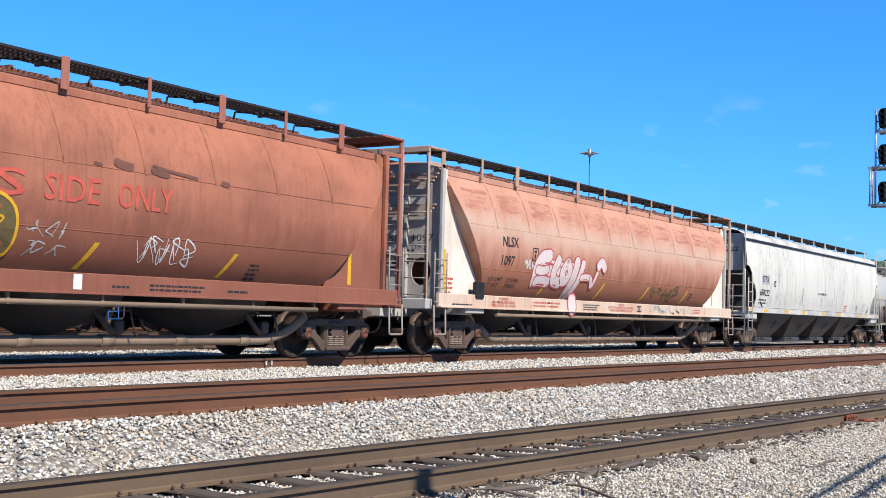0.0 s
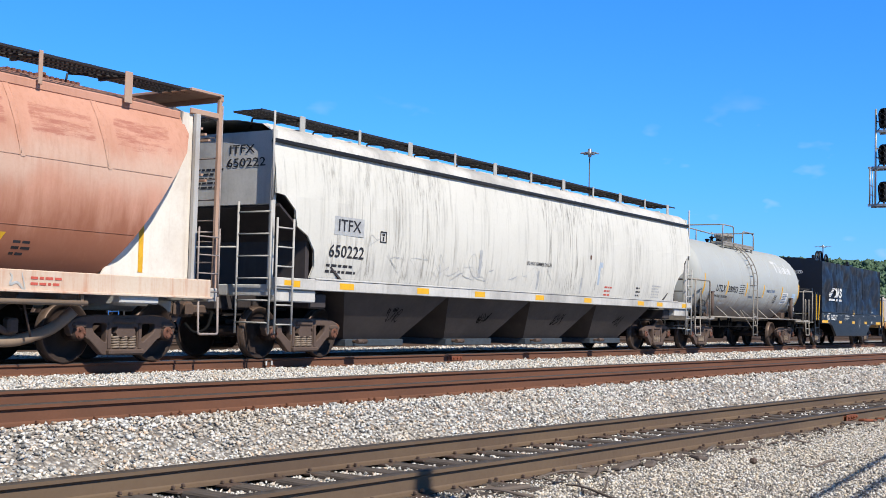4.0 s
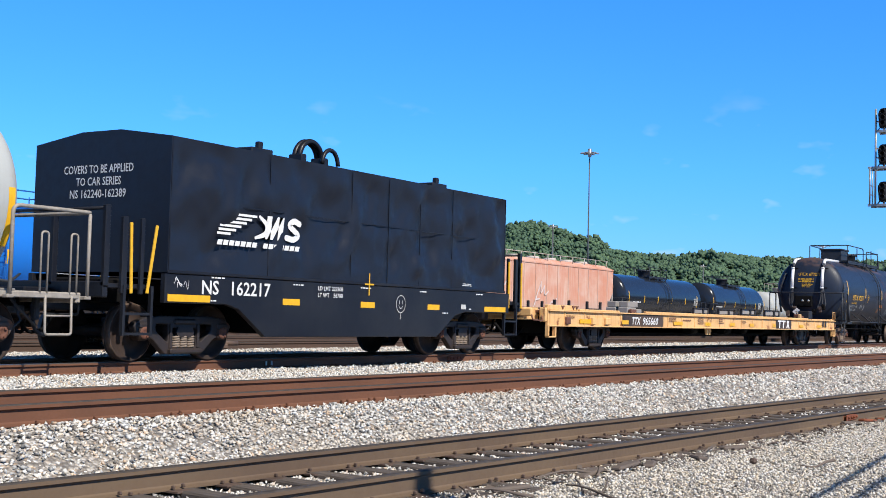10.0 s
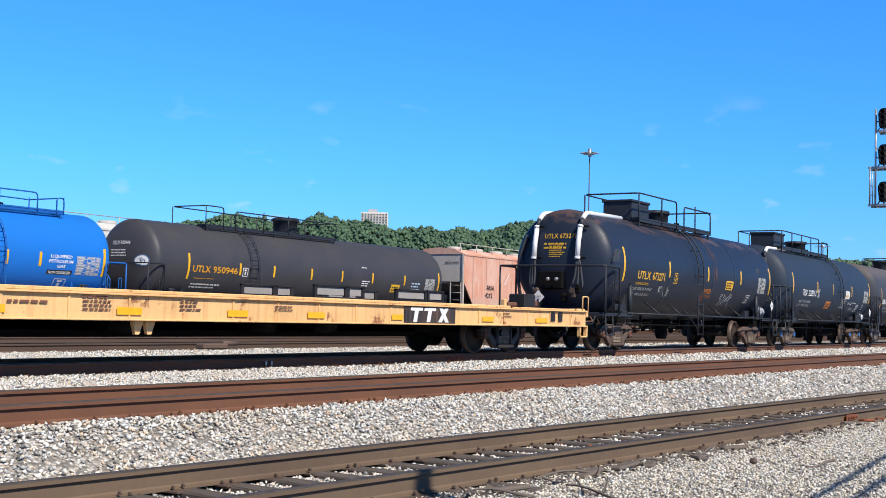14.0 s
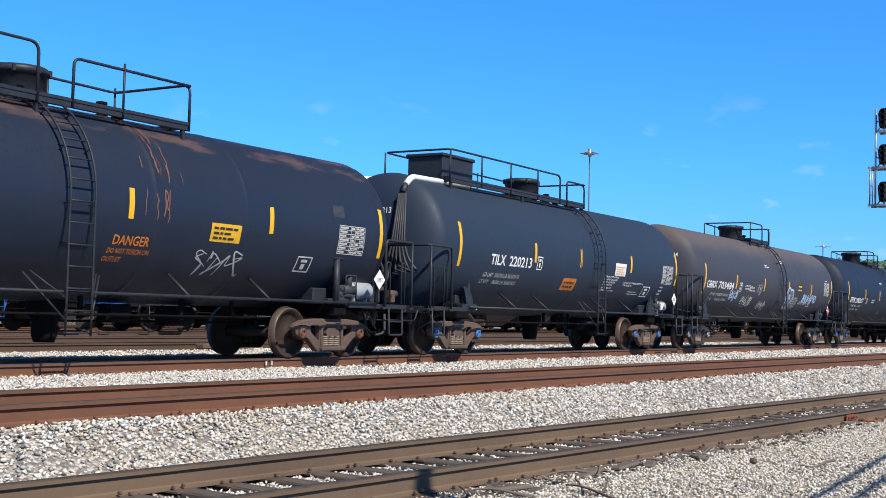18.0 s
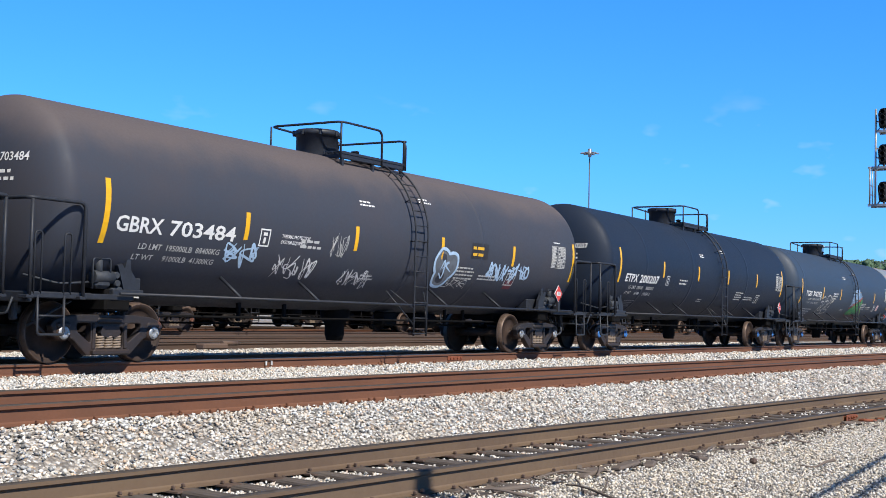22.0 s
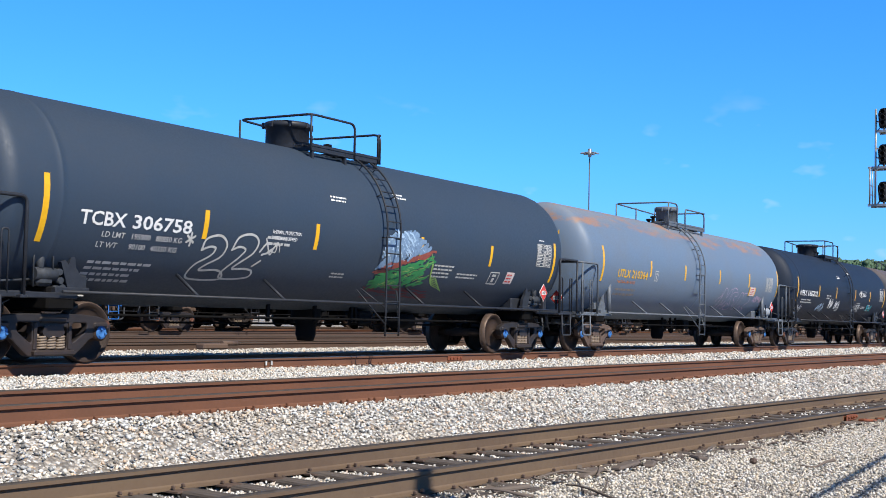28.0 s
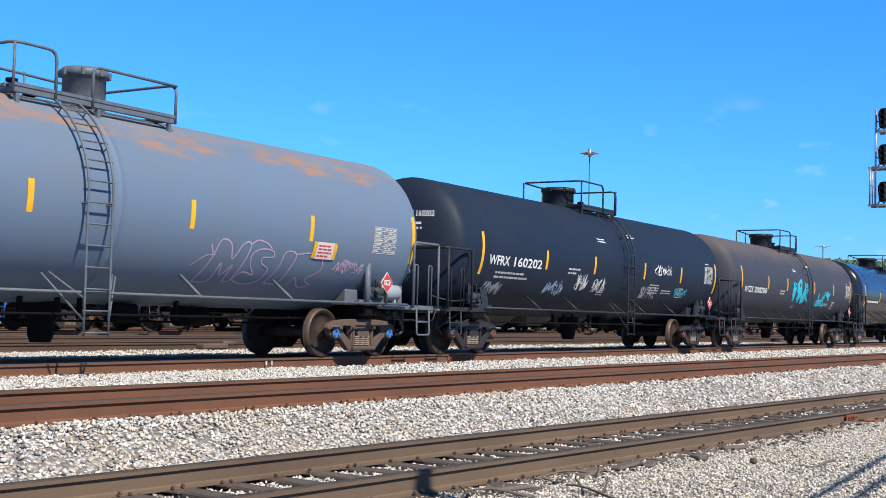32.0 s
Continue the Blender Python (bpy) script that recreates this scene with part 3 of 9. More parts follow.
def lines(car, ctrls, w, surf, mat, label, off=0.005):
    """Sprayed lines of a given run."""
    s = Shape()
    for i, ctrl in enumerate(ctrls):
        stroke(s, curl([(x, surf.arc(z)) for x, z in ctrl], 5), w, surf, off + 0.0006 * (i % 3), 0, 2)
    return part("graffiti", s, mat, car, label)


def bubble(s, x, z, w, h, surf, r, mat_fill, mat_edge, edge=0.06, off=0.010):
    """A rounded sprayed form with an outline and strokes inside."""
    a = surf.arc(z)
    k = [r.uniform(0.75, 1.15) for _ in range(9)]
    ring = []
    for i in range(45):
        t = i / 45 * 9
        q = k[int(t) % 9] * (1 - t % 1) + k[(int(t) + 1) % 9] * (t % 1)
        ring.append((x + q * w / 2 * math.cos(2 * math.pi * i / 45), a + q * h / 2 * math.sin(2 * math.pi * i / 45)))
    s.add([surf(x, a, off)] + [surf(*p, off) for p in ring], [(0, 1 + i, 1 + (i + 1) % 45) for i in range(45)], mat_fill)
    ribbon(s, ring + ring[:2], edge, surf, off + 0.003, mat_edge, False)
    for _ in range(2):
        ribbon(s, curl([(x + r.uniform(-0.28, 0.28) * w, a + r.uniform(-0.3, 0.3) * h) for _ in range(4)]), edge * 0.7, surf, off + 0.004, mat_edge)


# ---- ladders, gratings, rails ----
def ladder(s, a, b, width_dir, rungs, r=0.016, r_rung=0.012):
    """Two stiles from a to b and rungs between; width_dir is the step from one stile to the other."""
    A, B, W = Vector(a), Vector(b), Vector(width_dir)
    s.tube([A, B], r, 0, 6)
    s.tube([A + W, B + W], r, 0, 6)
    for i in range(rungs):
        p = A.lerp(B, (i + 0.5) / rungs)
        s.tube([p, p + W], r_rung, 0, 6)


def grating(s, x0, x1, y0, y1, z, pitch=0.075, mat=0):
    """An open running board: bearer bars with cross slats."""
    for y in (y0, (y0 + y1) / 2, y1):
        s.box(((x0 + x1) / 2, y, z - 0.012), (x1 - x0, 0.022, 0.05), mat)
    for i in range(int((x1 - x0) / pitch)):
        s.box((x0 + (i + 0.5) * pitch, (y0 + y1) / 2, z), (0.02, y1 - y0, 0.022), mat)


# ---- the train ----
UNEVEN = (-0.05, -0.02, -0.01, 0.00, 0.02, 0.06, 0.08, 0.10, 0.12, 0.13, 0.14, 0.15, 0.16, 0.14, 0.11, 0.08, 0.06, 0.06, 0.08, 0.09, 0.12, -0.09, -0.09, -0.06, -0.06, -0.08, -0.07, -0.09, -0.12, -0.16, -0.15, -0.14, -0.13, -0.12, -0.12, -0.12, -0.12, -0.12, -0.12, -0.11, -0.10, -0.11, -0.10, -0.13, 0.08, 0.09, 0.12, 0.14, 0.14, 0.16, 0.19, 0.22, 0.18, 0.13, 0.09, 0.05, 0.08, 0.09, 0.09, -0.09, -0.06, -0.04, -0.02, 0.01, 0.04)     # how far the train runs ahead of its mean pace, every half second


def travel(t):
    """How far the train has gone to the left after t seconds."""
    k = min(int(t * 2), 63)
    return 6.2608 * t - 0.002211 * (t - 16) ** 2 + UNEVEN[k] + (UNEVEN[k + 1] - UNEVEN[k]) * (t * 2 - k)


CARS, STANDING = [], [None]     # STANDING[-1]: the y of the track on which cars stand parked, or None for the train


def car_base(name, label, s0, s1, tone="rust", cap="rust", category="freight car"):
    """An empty car whose bogie centres lie s0 and s1 metres along the train; its origin is on the rails."""
    mid = (s0 + s1) / 2
    stands = STANDING[-1]
    at = pose(mid, stands, 0) if stands else pose(mid - travel(0), TRAIN_Y, 0)
    car = thing(name, label, category, at, "cars parked in the yard" if stands else "cars of the passing train")
    bogie(car, s0 - mid, tone, cap, rolls=not stands)
    bogie(car, s1 - mid, tone, cap, rolls=not stands)
    if not stands:
        CARS.append((car, mid))
    return car, (s1 - s0) / 2


def tank_shell(s, x0, x1, R, zc, head=0.55, seams=(), n=96):
    """A tank along x with elliptical heads and raised weld bands."""
    prof = [(R * math.cos(a), x0 + head - head * math.sin(a)) for a in [math.pi / 2 * (1 - k / 12) for k in range(13)]]
    prof += [(R, x0 + head + 0.08)]
    for b in seams:
        prof += [(R, b - 0.12), (R, b - 0.03), (R + 0.005, b - 0.02), (R + 0.005, b + 0.02), (R, b + 0.03), (R, b + 0.12)]
    prof += [(R, x1 - head - 0.08)]
    prof += [(R * math.cos(a), x1 - head + head * math.sin(a)) for a in [math.pi / 2 * k / 12 for k in range(13)]]
    m = Matrix.Translation((0, 0, zc)) @ Matrix(((0, 0, 1, 0), (0, 1, 0, 0), (-1, 0, 0, 0), (0, 0, 0, 1)))
    s.lathe(prof, m, 0, n)


def placard(car, x, y, z, size, ground_m, edge_m, string, ink, name="placard", turned=0):
    """A diamond hazard placard on a holder plate, facing the near side or, turned, the end."""
    s = Shape()
    m = Matrix.Translation((x, y, z)) @ pose(0, 0, 0, 0, 0, -90 if turned else 0)
    for k, (q, mat, d) in enumerate(((size * 1.08, 1, 0.0), (size, 0, 0.006))):
        s.extrude([(0, -q), (q, 0), (0, q), (-q, 0)], 0.012, m @ Matrix.Translation((0, -d, 0)), mat)
    s.box((0, 0, 0), (size * 1.05, 0.02, size * 0.52), 3)
    s.v = s.v[:-8] + [tuple(m @ Vector((vx, vy - 0.004, vz))) for vx, vy, vz in s.v[-8:]]
    vs, fs = letters(string, size * 0.36)
    w = max(v[0] for v in vs)
    s.add([m @ Vector((u * 0.92 * size / w - 0.46 * size, -0.019, v - size * 0.17)) for u, v in vs], fs, 2)
    s.box((x, y + (0.0 if turned else 0.02), z - size * 1.3), (0.05, 0.05, size * 2.0), 2)
    return part(name, s, [ground_m, edge_m, ink, M_WHITE], car, "diamond hazard placard with a number")


def end_gear(car, x, sg, steel, top=2.3, width=1.52, rail=1.0, brake=False):
    """End platform, hand rail across the end, grab irons and sill steps; x is the bogie centre, sg the way outwards."""
    s = Shape()
    xo = x + sg * 1.85
    s.box((x + sg * 1.28, 0, 1.01), (1.05, 2 * width, 0.05), 0, 0.01)
    s.box((xo, 0, 0.96), (0.09, 2 * width, 0.15), 0, 0.015)
    for y in (-width, width):
        s.box((x + sg * 0.9, y * 0.985, 0.985), (1.9, 0.07, 0.085), 0, 0.012)
    part("end_platform", s, steel, car)
    xa, xb = x + sg * rail, x + sg * 1.98
    s = Shape()
    s.tube(rounded([(xa, -1.60, 0.98), (xa, -1.60, top), (xb, -1.60, top), (xb, 1.60, top), (xa, 1.60, top), (xa, 1.60, 0.98)], 0.12, 5), 0.028, 0, 8)
    for y in (-1.60, 1.60):
        s.tube([(xb - sg * 0.05, y, top - 0.02), (xb - sg * 0.05, y, 0.98)], 0.026, 0, 8)
        s.box((xa, y * 0.96, 0.96), (0.12, 0.18, 0.05), 0, 0.01)
        s.box((xb - sg * 0.05, y * 0.96, 0.96), (0.12, 0.18, 0.05), 0, 0.01)
    part("end_hand_rail", s, steel, car)
    s = Shape()
    for xx in (x + sg * 1.22, x + sg * 1.74):
        s.tube(rounded([(xx - 0.06, -width, 1.0), (xx - 0.06, -width, 1.86), (xx + 0.06, -width, 1.86), (xx + 0.06, -width, 1.0)], 0.05, 3), 0.016, 0, 6)
    part("grab_iron", s, steel, car)
    s = Shape()
    xa, xb = x + sg * 1.26, x + sg * 1.72
    s.tube(rounded([(xa, -width, 0.98), (xa, -width - 0.02, 0.44), (xb, -width - 0.02, 0.44), (xb, -width, 0.98)], 0.05, 3), 0.02, 0, 6)
    s.tube([(xa, -width - 0.01, 0.7), (xb, -width - 0.01, 0.7)], 0.016, 0, 6)
    part("sill_step", s, steel, car)
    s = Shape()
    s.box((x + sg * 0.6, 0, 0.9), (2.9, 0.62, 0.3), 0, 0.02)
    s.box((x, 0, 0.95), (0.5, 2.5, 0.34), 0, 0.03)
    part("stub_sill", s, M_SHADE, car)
    if brake:
        s = Shape()
        s.lathe([(0.25, -0.015), (0.275, 0.0), (0.25, 0.015)], Matrix.Translation((xo - sg * 0.1, -0.75, 1.75)) @ pose(0, 0, 0, 0, 90), 0, 20)
        for k in range(5):
            a = 2 * math.pi * k / 5
            s.tube([(xo - sg * 0.1, -0.75, 1.75), (xo - sg * 0.1, -0.75 + 0.25 * math.cos(a), 1.75 + 0.25 * math.sin(a))], 0.012, 0, 5)
        s.box((xo - sg * 0.16, -0.75, 1.45), (0.14, 0.16, 0.8), 0, 0.02)
        part("brake_wheel", s, steel, car)
    coupler(car, x + sg * 2.05, sg)


def cradle(car, x, R, zc, steel, sg, posts=False):
    """The saddle that carries the tank over a bogie, with its curved gusset plate and spike on either side."""
    s = Shape()
    for y in (-1, 1):
        m = Matrix.Translation((0, y * 1.24, 0))
        side = [(0.13, 1.0), (0.30, 1.47), (0.22, 1.50), (0.16, 1.43), (0.07, 1.73), (0.05, 1.56), (0.03, 1.40), (-0.07, 1.28), (-0.13, 1.0)]
        pts = [(x + sg * dx, z) for dx, z in side]
        if posts:
            s.tube([(x, y * 1.36, 1.0), (x, y * 1.36, 1.84)], 0.062, 0, 12)
            s.box((x, y * 1.33, 1.86), (0.30, 0.16, 0.03), 0, 0.006)
            s.extrude([(x + sg * 0.04, 1.0), (x + sg * 0.50, 1.0), (x + sg * 0.10, 1.58)][::-sg], 0.03, m)
        else:
            s.extrude(pts if sg < 0 else pts[::-1], 0.07, m)
        s.box((x + sg * 0.12, y * 1.27, 1.06), (0.62, 0.12, 0.10), 0, 0.01)
    s.box((x, 0, 1.15), (0.7, 2.2, 0.3), 0, 0.02)
    part("cradle", s, steel, car)


def brake_valve(car, x, sg):
    """Control valve and pipe bracket on the end of the platform."""
    s = Shape()
    xv = x + sg * 0.55
    s.box((xv, -1.16, 1.24), (0.30, 0.22, 0.26), 0, 0.05)
    s.cyl((xv - 0.18, -1.2, 1.28), (xv + 0.2, -1.2, 1.28), 0.10, 0, 12)
    s.cyl((xv + sg * 0.06, -1.2, 1.3), (xv + sg * 0.06, -1.2, 1.58), 0.06, 0, 10)
    s.box((xv + sg * 0.06, -1.2, 1.58), (0.24, 0.05, 0.04), 0, 0.01)
    s.tube(rounded([(xv + sg * 0.22, -1.26, 1.1), (xv + sg * 0.22, -1.26, 1.56), (xv - sg * 0.12, -1.26, 1.56), (xv - sg * 0.12, -1.26, 1.3)], 0.05, 3), 0.014, 0, 6)
    s.tube(rounded([(xv + sg * 0.2, -1.15, 1.2), (xv + sg * 0.7, -1.1, 1.16), (xv + sg * 1.1, -0.8, 1.28)], 0.1, 3), 0.018, 0, 6)
    for k, (dx, dz) in enumerate(((-0.26, 1.2), (-0.30, 1.1), (-0.24, 1.32), (-0.2, 1.08))):
        s.cyl((xv + sg * dx, -1.28, dz), (xv + sg * dx, -1.1, dz), 0.05, 0, 8)
    part("control_valve", s, M_VALVE, car, "cluster of grey brake valves and pipes")


def end_rigging(car, x, sg):
    """Levers, hoses and the cut lever hanging between two cars."""
    s = Shape()
    s.tube(rounded([(x + sg * 2.0, -1.35, 0.95), (x + sg * 2.05, -1.3, 0.72), (x + sg * 2.05, -0.3, 0.72), (x + sg * 2.05, -0.2, 0.9)], 0.06, 3), 0.016, 0, 6)
    s.tube([(x + sg * 1.2, -0.9, 1.0), (x + sg * 1.32, -0.95, 0.62), (x + sg * 1.1, -0.95, 0.45)], 0.022, 0, 6)
    s.box((x + sg * 1.45, -0.62, 0.78), (0.34, 0.12, 0.12), 0, 0.02)
    s.box((x + sg * 1.62, -0.9, 0.80), (0.10, 0.10, 0.34), 0, 0.02)
    s.tube(rounded([(x + sg * 1.9, -0.45, 0.85), (x + sg * 1.95, -0.5, 0.45), (x + sg * 2.2, -0.42, 0.4)], 0.12, 4), 0.03, 0, 7)
    s.tube([(x + sg * 0.9, -1.25, 0.92), (x + sg * 1.5, -1.05, 0.55)], 0.02, 0, 6)
    part("end_rigging", s, M_VALVE, car)


def under_gear(car, half, seed):
    """Outlet, brake cylinder, levers and rods under the tank."""
    r, s = random.Random(seed), Shape()
    s.lathe([(0.0, 0.28), (0.16, 0.28), (0.2, 0.4), (0.2, 0.6), (0.3, 0.75), (0.3, 1.0)], Matrix.Translation((0.1, 0, 0)), 0, 14)
    s.cyl((half * 0.4, -0.2, 0.72), (half * 0.4 + 0.65, -0.2, 0.72), 0.17, 0, 14)
    s.tube([(-half + 1.2, 0.15, 0.6), (half - 1.2, 0.15, 0.62)], 0.02, 0, 6)
    s.tube([(-half + 1.3, -0.55, 0.72), (half - 1.3, -0.55, 0.72)], 0.022, 0, 6)
    s.box((half * 0.2, -0.35, 0.75), (0.5, 0.3, 0.3), 0, 0.04)
    for k in range(4):
        x = r.uniform(-half + 1.5, half - 1.5)
        s.box((x, -0.5, 0.85), (0.08, 0.06, 0.4), 0, 0.01)
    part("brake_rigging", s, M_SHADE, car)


def tank_top(car, steel, R, zc, x0, x1, dome_x, gap=(0.35, 1.15), dome_r=0.42, dome_h=0.5, h_rail=4.56, mids=(), half_w=0.88, box=None, valve_x=None):
    """The top platform: grating, railing with its gap at the ladder, manway and valves."""
    zt = zc + R
    s = Shape()
    zp = zt + 0.03
    for y in (-half_w, half_w):
        s.box(((x0 + x1) / 2, y * 0.97, zp - 0.1), (x1 - x0, 0.05, 0.1), 0, 0.01)
    grating(s, x0, x1, -half_w, -half_w + 0.42, zp - 0.02)
    grating(s, x0, x1, half_w - 0.42, half_w, zp - 0.02)
    for x in (x0 + 0.1, (x0 + x1) / 2, x1 - 0.1):
        s.box((x, 0, zp - 0.09), (0.06, 2 * half_w, 0.08))
        for y in (-half_w * 0.95, half_w * 0.95):
            s.box((x, y, zp - 0.22), (0.06, 0.06, 0.32))
    part("top_platform", s, steel, car)
    s = Shape()
    zb = zp - 0.15
    a, b = gap
    s.tube(rounded([(a, -half_w, zb), (a, -half_w, h_rail), (x0, -half_w, h_rail), (x0, half_w, h_rail), (x1, half_w, h_rail - 0.08), (x1, -half_w, h_rail - 0.08), (x1, -half_w, zb)], 0.16, 4), 0.024, 0, 8)
    s.tube(rounded([(b, -half_w, zb), (b, -half_w, h_rail - 0.1), (x1, -half_w, h_rail - 0.1)], 0.12, 4), 0.024, 0, 8)
    for x, y in [(x0, -half_w), (x0, half_w), (x1, half_w), ((x0 + x1) / 2, half_w)] + [(m, -half_w) for m in mids] + [(m, half_w) for m in mids]:
        s.tube([(x, y, zb), (x, y, h_rail)], 0.022, 0, 6)
    part("top_railing", s, steel, car)
    s = Shape()
    m = Matrix.Translation((dome_x, 0, zt - 0.12))
    H = dome_h + 0.12
    s.lathe([(dome_r, 0), (dome_r, H * 0.8), (dome_r + 0.05, H * 0.82), (dome_r + 0.05, H * 0.94), (dome_r, H), (0, H + 0.02)], m, 0, 28)
    for k in range(8):
        t = 2 * math.pi * k / 8
        s.box((dome_x + (dome_r + 0.05) * math.cos(t), (dome_r + 0.05) * math.sin(t), zt - 0.12 + H * 0.88), (0.05, 0.05, 0.12), 0, 0.01)
    part("manway", s, steel, car)
    vx = valve_x if valve_x is not None else (dome_x + x1) / 2 + 0.15
    for dx, dy, hh in ((0.0, -0.15, 0.26), (0.3, 0.12, 0.2), (0.16, -0.35, 0.16)):
        s = Shape()
        s.lathe([(0.0, 0.0), (0.1, 0.0), (0.1, 0.06), (0.05, 0.08), (0.05, hh - 0.06), (0.09, hh - 0.05), (0.09, hh), (0.0, hh + 0.02)], Matrix.Translation((vx + dx, dy, zt - 0.04)), 0, 10)
        part("valve", s, M_SHADE, car)
    if box:
        s = Shape()
        bx, bw = box
        s.box((bx, 0, zt + 0.24), (bw, 0.95, 0.6), 0, 0.02)
        s.box((bx, 0, zt + 0.56), (bw + 0.08, 1.03, 0.08), 0, 0.02)
        part("housing", s, steel, car)


def tank_ladder(car, steel, x, R, zc, width=0.46, foot=0.42, both=False):
    """A ladder that follows the shell up to the platform, with its struts at the foot."""
    s = Shape()
    rr = R + 0.13
    arc = [(-(rr) * math.cos(a), zc + rr * math.sin(a)) for a in [radians(d) for d in range(-6, 62, 6)]]
    path = [(-rr * 1.0, foot), (-rr * 1.0, 1.1)] + arc
    for dx in (0, width):
        s.tube([(x + dx, y, z) for y, z in path], 0.02, 0, 6)
    pts, dist = [Vector(p) for p in path], 0.0
    left = 0.05
    for p, q in zip(pts, pts[1:]):
        L = (q - p).length
        while left < L:
            w = p.lerp(q, left / L)
            s.tube([(x - 0.03, w.x, w.y), (x + width + 0.03, w.x, w.y)], 0.013, 0, 6)
            left += 0.31
        left -= L
    for a in (-4, 26, 52):
        t = radians(a)
        for dx in (0, width):
            s.tube([(x + dx, -rr * math.cos(t), zc + rr * math.sin(t)), (x + dx, -R * math.cos(t), zc + R * math.sin(t))], 0.012, 0, 5)
    for dx, k in ((0, -0.5), (width, 0.42)):
        s.tube([(x + dx, -rr, foot + 0.22), (x + dx + k, -R * 0.86, 1.30)], 0.016, 0, 6)
        s.tube([(x + dx, -rr, 0.95), (x + dx + k * 0.8, -R * 0.88, 1.32)], 0.014, 0, 6)
    part("side_ladder", s, steel, car)


def side_rail(car, steel, x0, x1, R, zc, xs, lean=0.02, z=1.04):
    """The hand rail along the foot of the tank on its slanting brackets."""
    s = Shape()
    y = -R - 0.06
    s.tube([(x0, y, z), (x1, y, z)], 0.024, 0, 8)
    part("side_hand_rail", s, steel, car)
    for x in xs:
        s = Shape()
        a = math.asin(max(-1, (1.36 - zc) / R))
        s.tube([(x, y, z), (x - lean, -R * math.cos(a) - 0.01, 1.40)], 0.026, 0, 6)
        part("rail_bracket", s, steel, car)


def tank_car(label, s0, s1, paint_m, steel, R=1.52, zc=2.41, over=1.6, tone="dark", cap="blue", seams=None, top=None, strips=(), strip_z=2.28, ladder_x=0.5, brackets=None, air_tank=False, long_strip=0.95, brake=True, posts=False):
    car, half = car_base("tank_car", label, s0, s1, tone, cap, "tank car")
    x0, x1 = -half - over, half + over
    s = Shape()
    tank_shell(s, x0, x1, R, zc, 0.55, seams if seams is not None else (-half * 0.55, 0.0, half * 0.55))
    part("tank", s, paint_m, car)
    end_gear(car, -half, -1, steel, zc - 0.12, rail=over - 0.65)
    end_gear(car, half, 1, steel, zc - 0.12, rail=over - 0.65, brake=brake)
    cradle(car, -half + 0.25, R, zc, M_CAST if posts and steel is M_STEEL_LIGHT else steel, -1, posts)
    cradle(car, half - 0.25, R, zc, M_CAST if posts and steel is M_STEEL_LIGHT else steel, 1, posts)
    if not air_tank:
        brake_valve(car, -half + 0.25, -1)
    brake_valve(car, half - 0.25, 1)
    end_rigging(car, -half, -1)
    end_rigging(car, half, 1)
    under_gear(car, half, int(s0))
    side_rail(car, steel, -half - 0.3, half + 0.8, R, zc, brackets or [-half * 0.66, -half * 0.36, half * 0.27, half * 0.60])
    tank_ladder(car, steel, ladder_x, R, zc)
    t = dict(x0=-1.04, x1=1.22, dome_x=-0.66)
    t.update(top or {})
    tank_top(car, steel, R, zc, **t)
    surf = on_tank(R, zc)
    for i, x in enumerate(strips):
        end = i in (0, len(strips) - 1)
        patch(car, "reflector_strip", x, strip_z, 0.105, long_strip if end else 0.46, surf, M_YELLOW)
    if air_tank:
        s = Shape()
        x = half + 0.75
        s.lathe([(0.0, -0.42), (0.12, -0.40), (0.17, -0.32), (0.17, 0.32), (0.12, 0.40), (0.0, 0.42)], Matrix.Translation((x, -1.1, 1.28)) @ pose(0, 0, 0, 0, 90), 0, 18)
        for k in (-0.2, 0.2):
            s.box((x + k, -1.1, 1.08), (0.05, 0.2, 0.16))
        part("air_reservoir", s, M_RESERVOIR, car, "grey air reservoir drum")
    return car, half, surf


M_VALVE = plain("dusty_grey_casting", (0.05, 0.057, 0.068), 0.65, 0.0, 0.45)
M_TANK = paint("charcoal_tank", (0.014, 0.024, 0.044), 0.55, (0.04, 0.042, 0.048), 0.2, 0.12, spec=0.15)
M_TANK_BLUE_BLACK = paint("blue_black_tank", (0.021, 0.036, 0.062), 0.55, (0.045, 0.047, 0.05), 0.2, 0.12, spec=0.2)
M_TANK_BROWN = paint("brown_tank", (0.047, 0.055, 0.073), 0.58, (0.085, 0.062, 0.055), 0.25, 0.10, high=(3.0, 3.7, (0.125, 0.104, 0.10), 0.8), spec=0.15)
M_TANK_BLACK = paint("black_tank", (0.014, 0.023, 0.043), 0.45, (0.045, 0.042, 0.045), 0.15, 0.08, patch=(0.115, 0.072, 0.065), patch_at=(0.44, 0.8, 2.9))
M_TANK_SLATE = paint("slate_tank", (0.030, 0.050, 0.080), 0.55, (0.06, 0.065, 0.072), 0.2, 0.10, spec=0.3)
M_TANK_GLOSS = paint("gloss_tank", (0.015, 0.02, 0.03), 0.16, (0.05, 0.05, 0.05), 0.1, 0.05)
M_TANK_GREY = paint("grey_tank", (0.13, 0.19, 0.272), 0.5, (0.17, 0.165, 0.16), 0.3, 0.12, high=(3.45, 3.8, (0.27, 0.27, 0.27), 0.4), patch=(0.37, 0.185, 0.09), patch_at=(0.465, 0.75, 2.75), spec=0.3)
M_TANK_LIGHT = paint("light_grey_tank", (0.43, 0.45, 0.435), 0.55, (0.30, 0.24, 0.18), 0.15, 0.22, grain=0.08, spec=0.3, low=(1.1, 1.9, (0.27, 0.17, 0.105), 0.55))
